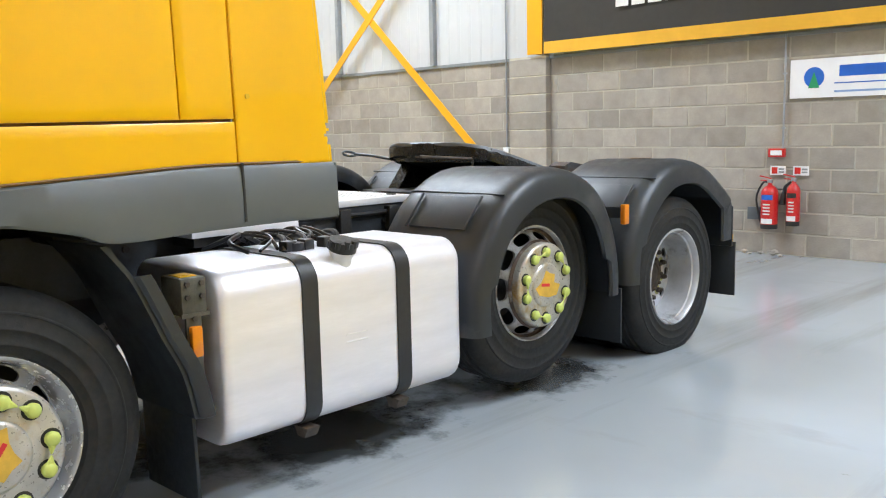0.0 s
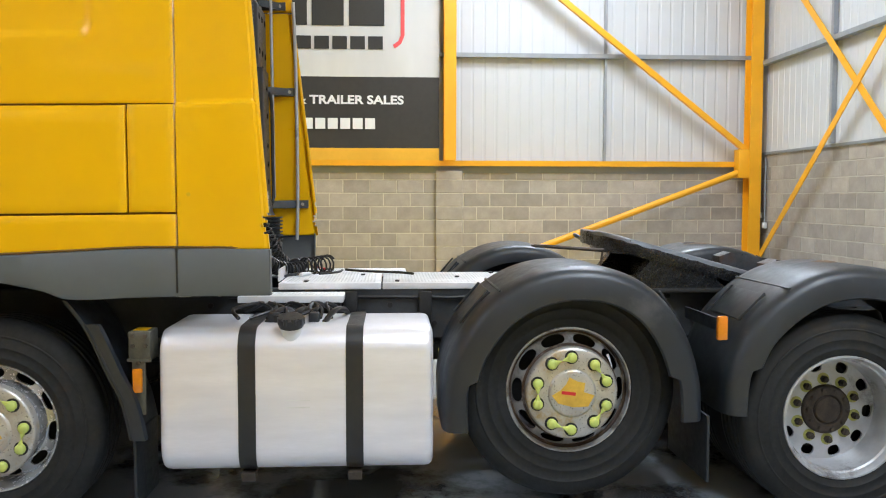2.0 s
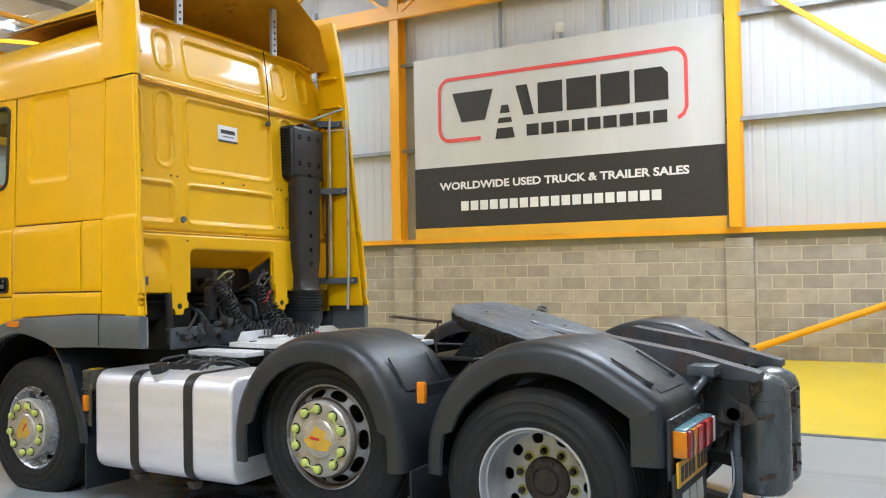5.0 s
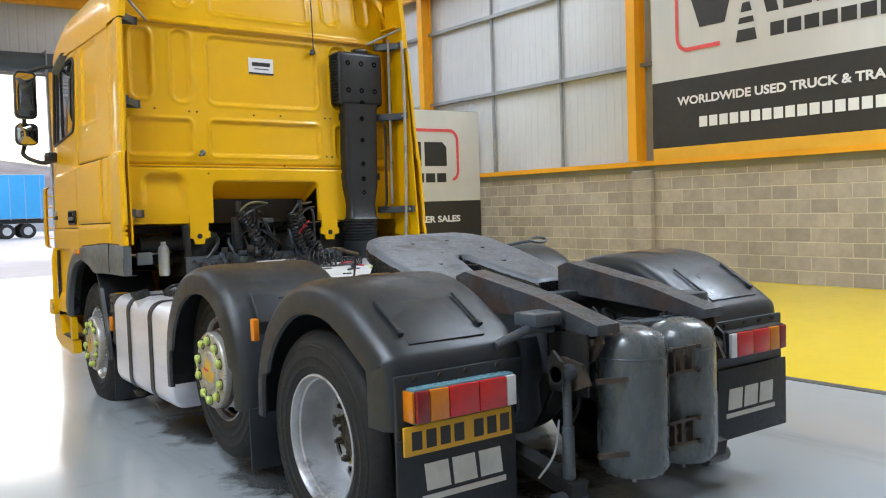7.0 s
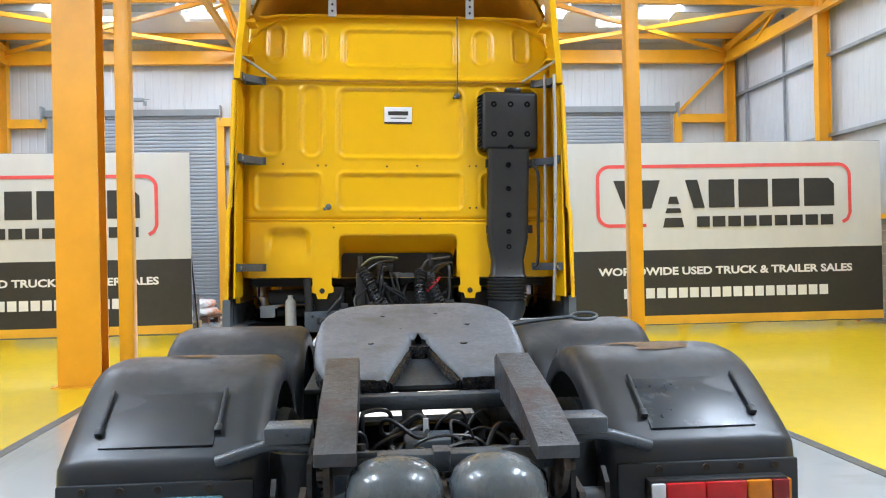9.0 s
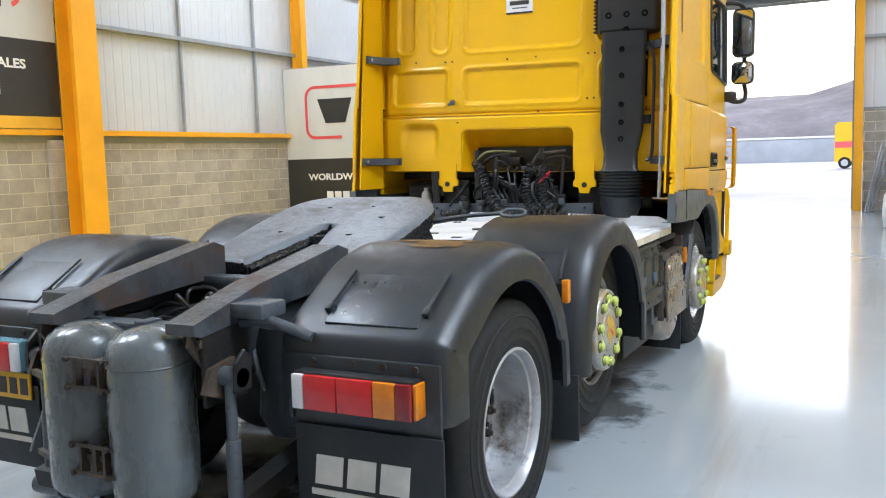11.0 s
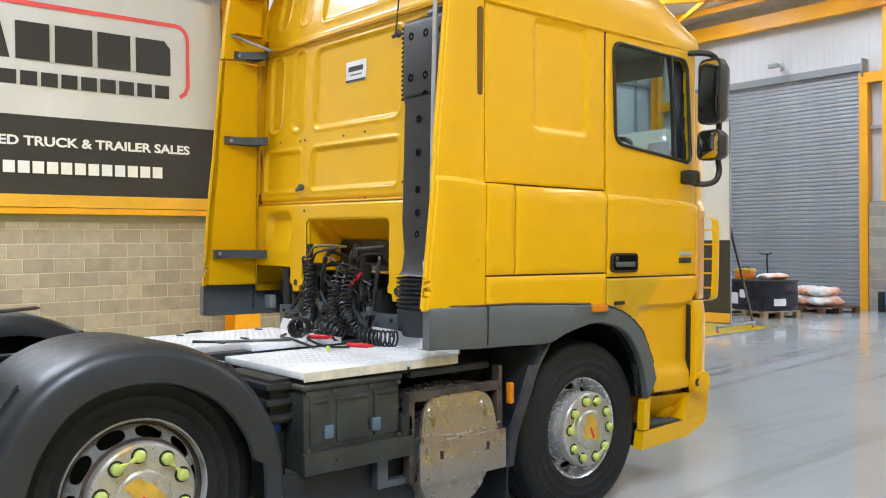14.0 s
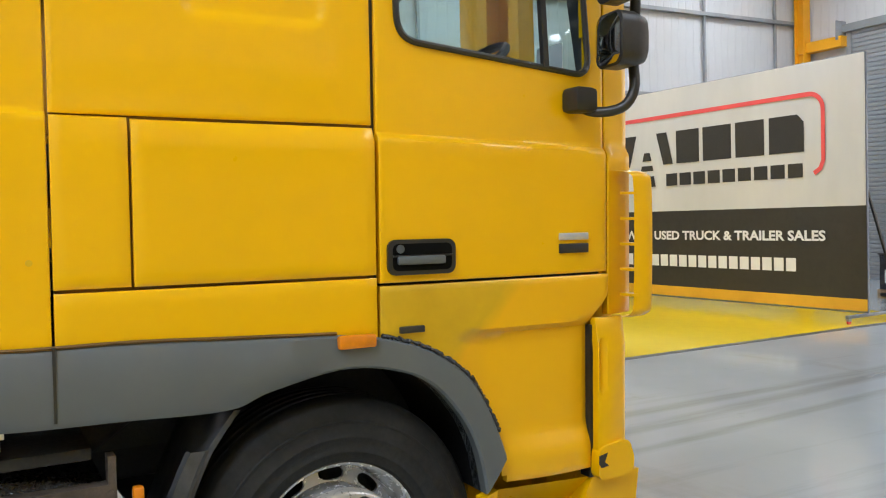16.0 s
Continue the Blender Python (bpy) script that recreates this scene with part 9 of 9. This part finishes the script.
def sack(x, y, z, l, w, h, turn, seed, label):
    """A limp, creased sack with printed patches."""
    r = random.Random(seed)
    ob = thing("sack", label, "sack", "sacks on pallets", at=(x, y, z))
    ob.rotation_euler = (0, 0, radians(turn))
    n, k = 20, 14
    rows = []
    ph = [r.uniform(0, 6) for _ in range(4)]
    for i in range(n + 1):
        u = i / n * 2 - 1
        pinch = (1 - abs(u) ** 4) ** 0.5 if abs(u) < 1 else 0.05
        pinch = max(pinch, 0.12)
        row = []
        for j in range(k):
            a = 2 * math.pi * j / k
            e = 1 + 0.10 * math.sin(3 * a + ph[0] + 4 * u) + 0.07 * math.sin(7 * u + ph[1] + 2 * a)
            cy, cz = math.cos(a), math.sin(a)
            row.append((u * l / 2, w / 2 * e * (0.75 + 0.25 * pinch) * cy, max(h / 2 + h / 2 * pinch * e * cz, 0.0)))
        rows.append(row)
    part("body", Geo().loft(rows, True, True), M["sack"], ob, angle=50)
    return ob


def sack_mat():
    m = mat("printed_sack", (0.74, 0.72, 0.70), 0.45, var=0.06, scale=8, bump=0.6, bscale=25, dirt=(0.80, 0.22, 0.02), dirt_amount=0.62, dirt_scale=2.6)
    return m


M["sack"] = sack_mat()
SACK = "white and orange printed plastic sack lying on a pallet"
pallet(-4.52, 18.07, 1.20, 1.00, -20, M["darkwood"], "dark brown wooden pallet with sacks on it")
z = FZ + 0.144
for x, y, dz, turn, sd in ((-4.71, 17.87, 0.0, -10, 1), (-4.25, 17.80, 0.0, 60, 2), (-4.64, 18.27, 0.0, -20, 3), (-4.71, 17.92, 0.20, -30, 4), (-4.31, 17.87, 0.19, 70, 6)):
    sack(x, y, z + dz, 0.66, 0.42, 0.22, turn, sd, SACK)
sack(-4.63, 16.39, FZ + 0.744, 0.60, 0.38, 0.12, 25, 9, "white and orange printed plastic sack on a black crate")

# ---- packing things by the lane ----
cr = thing("wooden_crate", "open pale wooden slatted crate standing on the floor", "crate", at=(3.10, 17.30, FZ))
for sx in (-0.56, 0.56):
    for sy in (-0.38, 0.38):
        part("post", Geo().bbox(sx - 0.045, sx + 0.045, sy - 0.03, sy + 0.03, 0, 1.03, 0.004, 1), M["palewood"], cr)
for sy in (-0.415, 0.415):
    for z in (0.05, 0.50, 0.98):
        part("rail", Geo().bbox(-0.60, 0.60, sy - 0.012, sy + 0.012, z - 0.045, z + 0.045, 0.003, 1), M["palewood"], cr)
    for x in (-0.36, 0.02, 0.30):
        part("slat", Geo().bbox(x - 0.045, x + 0.045, sy * 0.93 - 0.010, sy * 0.93 + 0.010, 0.02, 1.0, 0.003, 1), M["palewood"], cr)
    part("diagonal", Geo().beam((-0.50, sy * 0.90, 0.95), (0.45, sy * 0.90, 0.55), 0.02, 0.09), M["palewood"], cr)
for sx in (-0.615, 0.615):
    for z in (0.05, 0.50, 0.98):
        part("rail", Geo().bbox(sx - 0.010, sx + 0.010, -0.40, 0.40, z - 0.045, z + 0.045, 0.003, 1), M["palewood"], cr)
part("base_board", Geo().bbox(-0.55, 0.55, -0.38, 0.38, 0.03, 0.05, 0.003, 1), M["palewood"], cr)
part("lid_board", Geo().bbox(-0.60, 0.60, -0.40, 0.40, 1.03, 1.05, 0.003, 1), M["palewood"], cr)
bag = thing("tool_bag", "black soft bag lying on the wooden crate", "bag", at=(3.20, 17.25, FZ + 1.05))
part("body", Geo().ball((0, 0, 0.09), 1.0, 16, (0.42, 0.22, 0.09)), M["flap"], bag)
part("strap", Geo().tube(curve([(-0.30, 0, 0.13), (-0.22, -0.02, 0.22), (-0.05, 0, 0.20), (0.0, 0, 0.16)], 5), 0.014, 6), M["black"], bag)
cv = thing("covered_frame", "grey post frame with a white sheet over its top", "frame", at=(3.08, 18.25, FZ))
for sx in (-0.45, 0.42):
    for sy in (-0.32, 0.32):
        part("post", Geo().bbox(sx - 0.03, sx + 0.03, sy - 0.03, sy + 0.03, 0, 1.58, 0.005, 1), M["steel"], cv)
rows = []
for j in range(17):
    v = -0.5 + j / 16
    row = []
    for i in range(33):
        u = -0.5 + i / 32
        edge = max(smooth(0.38, 0.5, abs(u)), smooth(0.36, 0.5, abs(v)))
        row.append((u * 1.30, v * 0.95, 1.72 - 0.17 * edge * (1 + 0.35 * math.sin(u * 17 + v * 9)) - 0.02 * math.sin(u * 11) * math.cos(v * 8)))
    rows.append(row)
low = [[(x, y, z - 0.05 - 0.06 * (1 - abs(x))) for x, y, z in r] for r in rows]
part("sheet", Geo().loft(rows).loft(low), M["paper"], cv, "white plastic sheet", 60)
lp = thing("leaning_poles", "grey poles wrapped in film leaning on the wall", "pole")
for k in range(4):
    part("pole", Geo().tube([(2.05 + k * 0.05, 18.45 + 0.05 * k, FZ), (2.36 + k * 0.03, 19.2, 1.55 - 0.2 * k)], 0.022 + 0.008 * (k % 2), 8), M["girt"], lp)
BOX = "brown cardboard box standing beside the lane"


def carton(x, y, z, w, d, h, label=BOX):
    c = thing("cardboard_box", label, "box", "cardboard boxes", at=(x, y, z))
    part("body", Geo().bbox(-w / 2, w / 2, -d / 2, d / 2, 0, h, 0.006), M["card"], c)
    part("tape", Geo().box(-w / 2 - 0.001, w / 2 + 0.001, -0.03, 0.03, h - 0.001, h + 0.001), M["offwhite"], c)
    for k in range(3):
        part("print_bar", Geo().box(-w * 0.25, w * (0.05 + 0.05 * k), -d / 2 - 0.002, -d / 2, h * 0.72 - k * 0.05, h * 0.72 - k * 0.05 + 0.018), M["darkwood"], c)


carton(2.89, 14.10, FZ, 0.41, 0.42, 0.66)
carton(3.305, 14.12, FZ, 0.40, 0.42, 0.66)
carton(3.31, 14.12, FZ + 0.66, 0.38, 0.38, 0.22, "small brown cardboard box on top of another box")


def crumpled(name, x, y, z, w, d, h, seed, label):
    """A crumpled heap of thin plastic."""
    r = random.Random(seed)
    ph = [r.uniform(0, 6) for _ in range(6)]
    rows = []
    for j in range(19):
        b = math.pi * j / 18
        row = []
        for i in range(28):
            a = 2 * math.pi * i / 28
            e = 1 + 0.16 * math.sin(3 * a + ph[0] + 2 * b) + 0.12 * math.sin(5 * b + ph[1] + 4 * a) + 0.07 * math.sin(9 * a + ph[2] - 6 * b)
            row.append((x + w / 2 * e * math.sin(b) * math.cos(a), y + d / 2 * e * math.sin(b) * math.sin(a), z + max(h / 2 + h / 2 * e * math.cos(b), 0.0)))
        rows.append(row)
    t = thing(name, label, "plastic sheet", "plastic sheets")
    part("folds", Geo().loft(rows, True), M["paper"], t, "", 30)


crumpled("plastic_sheet", 2.56, 14.35, FZ, 0.26, 0.5, 0.66, 3, "crumpled white plastic sheet beside the boxes")
crumpled("plastic_sheet", 3.0, 14.65, FZ, 0.55, 0.45, 1.05, 4, "crumpled white plastic sheet behind the boxes")
crumpled("plastic_sheet", 3.05, 13.70, FZ, 0.62, 0.30, 0.10, 5, "crumpled white plastic sheet on the floor")

# ---- the yard outside ----
tl = thing("curtain_trailer", "blue curtain-sided trailer parked in the yard", "trailer", at=(3.4, 62, FZ))
part("curtain", Geo().bbox(-0.9, 6.4, -1.25, 1.25, 1.35, 4.30, 0.06), M["trailer"], tl, "blue side curtain")
part("chassis", Geo().box(-0.7, 6.3, -0.9, 0.9, 1.0, 1.32), M["dark"], tl)
for i in range(8):
    part("curtain_strap", Geo().box(-0.6 + i * 0.95, -0.55 + i * 0.95, -1.262, -1.252, 1.25, 4.2), M["paleblue"], tl)
for x in (2.6, 3.9, 5.2):
    w = part("wheel", Geo().cyl((x, -1.25, 0.5), (x, -0.9, 0.5), 0.5, 24), M["rubber"], tl)
    part("rim", Geo().cyl((x, -1.27, 0.5), (x, -1.24, 0.5), 0.28, 20), M["rim"], w)
    part("wheel", Geo().cyl((x, 0.9, 0.5), (x, 1.25, 0.5), 0.5, 24), M["rubber"], tl)
for x in (0.2, 1.0):
    part("landing_leg", Geo().box(x - 0.06, x + 0.06, -0.8, -0.68, 0, 1.05), M["girt"], tl)
v = thing("yellow_van", "yellow and orange highway van parked in the yard", "van", at=(0.35, 60, FZ))
part("body", Geo().prism([(-0.95, 0.45), (1.75, 0.45), (1.75, 1.5), (1.45, 1.75), (1.10, 2.95), (-0.75, 3.0), (-0.95, 2.8)], "y", -1.0, 1.0), mat("van_yellow", (0.80, 0.42, 0.01), 0.35, var=0.05, scale=2), v)
part("reflective_stripe", Geo().box(-0.93, 1.7, -1.012, -1.002, 1.35, 1.75), M["banred"], v)
part("side_window", Geo().prism([(0.6, 1.9), (1.32, 1.9), (1.08, 2.7), (0.6, 2.7)], "y", -1.01, -1.002), M["black"], v)
for x in (-0.35, 1.2):
    w = part("wheel", Geo().cyl((x, -1.02, 0.38), (x, -0.75, 0.38), 0.38, 20), M["rubber"], v)
    part("rim", Geo().cyl((x, -1.035, 0.38), (x, -1.01, 0.38), 0.22, 16), M["rim"], w)
    part("wheel", Geo().cyl((x, 0.75, 0.38), (x, 1.02, 0.38), 0.38, 20), M["rubber"], v)
struct("yard_wall", Geo().bbox(-120, 120, 89.0, 89.4, FZ - 0.1, 2.25, 0.02), mat("yard_wall_paint", (0.34, 0.36, 0.40), 0.8, var=0.1, scale=0.4), "long grey wall along the far side of the yard")
struct("yard_wall_coping", Geo().bbox(-120, 120, 88.9, 89.5, 2.25, 2.45, 0.02), M["offwhite"], "pale coping on the yard wall")
# ---- block walls ----
block_meshes = {}


def block_mesh(length, height, material):
    key = (round(length, 3), round(height, 3), material.name)
    if key not in block_meshes:
        me = mesh_of(block_geo(length, height), "block", 0)
        me.materials.append(material)
        block_meshes[key] = me
    return block_meshes[key]


def block_geo(length, height, m=None):
    """A concrete block with worn edges: x along the wall, y into it, z up."""
    a, h, c = length / 2, height / 2, 0.006
    g = Geo().add([(-a, c, -h), (a, c, -h), (a, c, h), (-a, c, h), (-a + c, 0, -h + c), (a - c, 0, -h + c), (a - c, 0, h - c), (-a + c, 0, h - c), (-a, 0.03, -h), (a, 0.03, -h), (a, 0.03, h), (-a, 0.03, h)],
                  [(4, 5, 6, 7), (0, 1, 5, 4), (1, 2, 6, 5), (2, 3, 7, 6), (3, 0, 4, 7), (8, 9, 1, 0), (9, 10, 2, 1), (10, 11, 3, 2), (11, 8, 0, 3)])
    return g.moved(m) if m else g


def block_wall(name, origin, turn, length, height, near, block, mortar, label, shift=0.0, thick=0.22):
    """A wall of blocks in stretcher bond; its face is the plane through origin, x along it after the turn. Blocks inside near = (a, b) are parts."""
    r = random.Random(name)
    m = Matrix.Translation(origin) @ Matrix.Rotation(radians(turn), 4, "Z")
    g = Geo().box(0, length, 0.004, thick, 0, height).moved(m)
    wall = struct(name, g, mortar, label, angle=0)
    far, count, course, z = Geo(), 0, 0, 0.0
    while z < height - 0.04:
        top = min(z + BLOCK_H, height)
        u = -BLOCK_L * (0.5 if course % 2 else 0.0) - shift
        while u < length - 0.03:
            a, b = max(u, 0.0), min(u + BLOCK_L, length)
            u += BLOCK_L
            if b - a < 0.05:
                continue
            lm = m @ Matrix.Translation(((a + b) / 2 + r.uniform(-0.0015, 0.0015), r.uniform(-0.002, 0.002), (z + top) / 2)) @ Matrix.Rotation(r.uniform(-0.004, 0.004), 4, "Y")
            if near[0] <= (a + b) / 2 <= near[1] and count < 300:
                ob = new("block", block_mesh(b - a - JOINT, top - z - JOINT, block))
                ob.parent, ob.matrix_world = wall, lm
                count += 1
            else:
                far.add(*(lambda q: (q.v, q.f))(block_geo(b - a - JOINT, top - z - JOINT, lm)))
        z += BLOCK_H
        course += 1
    if far.v:
        tagged(part("far_blocks", far, block, wall, angle=0), kind="stuff")
    return wall


LW = Y1 - Y0
GREY_WALL = "grey-brown concrete block wall with pale mortar joints"
block_wall("wall_east", (9.60, Y1, FZ), -90, LW, 1.95, (8.0, LW), M["block"], M["mortar"], GREY_WALL)
block_wall("wall_west", (-9.60, Y0, FZ), 90, LW, 1.95, (1.0, 17.0), M["block"], M["mortar"], GREY_WALL)
block_wall("wall_south", (9.6, Y0, FZ), 180, 19.2, 2.27, (0.0, 13.0), M["block2"], M["mortar2"], GREY_WALL)
for k, (a, b) in enumerate(((-9.6, -8.42), (-3.95, -2.58), (1.97, 3.44), (8.08, 9.6))):
    block_wall("wall_north_%d" % (k + 1), (a, 19.25, FZ), 0, b - a, 2.31, (0, 20), M["block2"], M["mortar"], GREY_WALL, 0.2)
    struct("flashing_north_%d" % (k + 1), Geo().box(a, b, 19.235, 19.35, 2.292, 2.33), M["flash"], "grey flashing on the block wall")


def pier(name, x0, x1, y0, y1, height, material, mortar, label):
    """A pier of single blocks, one to a course, butted against a wall."""
    p = struct(name, Geo().box(x0 + 0.006, x1 - 0.006, y0 + 0.006, y1 - 0.006, FZ, FZ + height), mortar, label, angle=0)
    z = FZ
    while z < FZ + height - 0.04:
        top = min(z + BLOCK_H, FZ + height)
        key = ("pier", round(x1 - x0, 3), round(y1 - y0, 3), round(top - z, 3), material.name)
        if key not in block_meshes:
            h = (top - z - JOINT) / 2
            me = mesh_of(Geo().bbox(-(x1 - x0) / 2, (x1 - x0) / 2, -(y1 - y0) / 2, (y1 - y0) / 2, -h, h, 0.006, 1), "block", 0)
            me.materials.append(material)
            block_meshes[key] = me
        ob = new("block", block_meshes[key])
        ob.parent, ob.location = p, ((x0 + x1) / 2, (y0 + y1) / 2, (z + top) / 2)
        z += BLOCK_H


for k, y in enumerate(FRAMES_Y):
    pier("pier_east_%d" % (k + 1), 9.50, 9.604, y - 0.22, y + 0.22, 1.95, M["block"], M["mortar"], "concrete block pier of the wall")
for k, y in enumerate((1.1, 6.85, 13.35)):
    pier("pier_west_%d" % (k + 1), -9.604, -9.50, y - 0.22, y + 0.22, 1.95, M["block"], M["mortar"], "concrete block pier of the wall")
for k, x in enumerate((-3.3, 3.26)):
    pier("pier_south_%d" % (k + 1), x - 0.30, x + 0.30, Y0 - 0.004, Y0 + 0.10, 2.27, M["block2"], M["mortar"], "concrete block pier of the wall")
pier("pier_north", -3.95, -3.55, 19.15, 19.254, 2.31, M["block2"], M["mortar"], "concrete block pier of the wall")
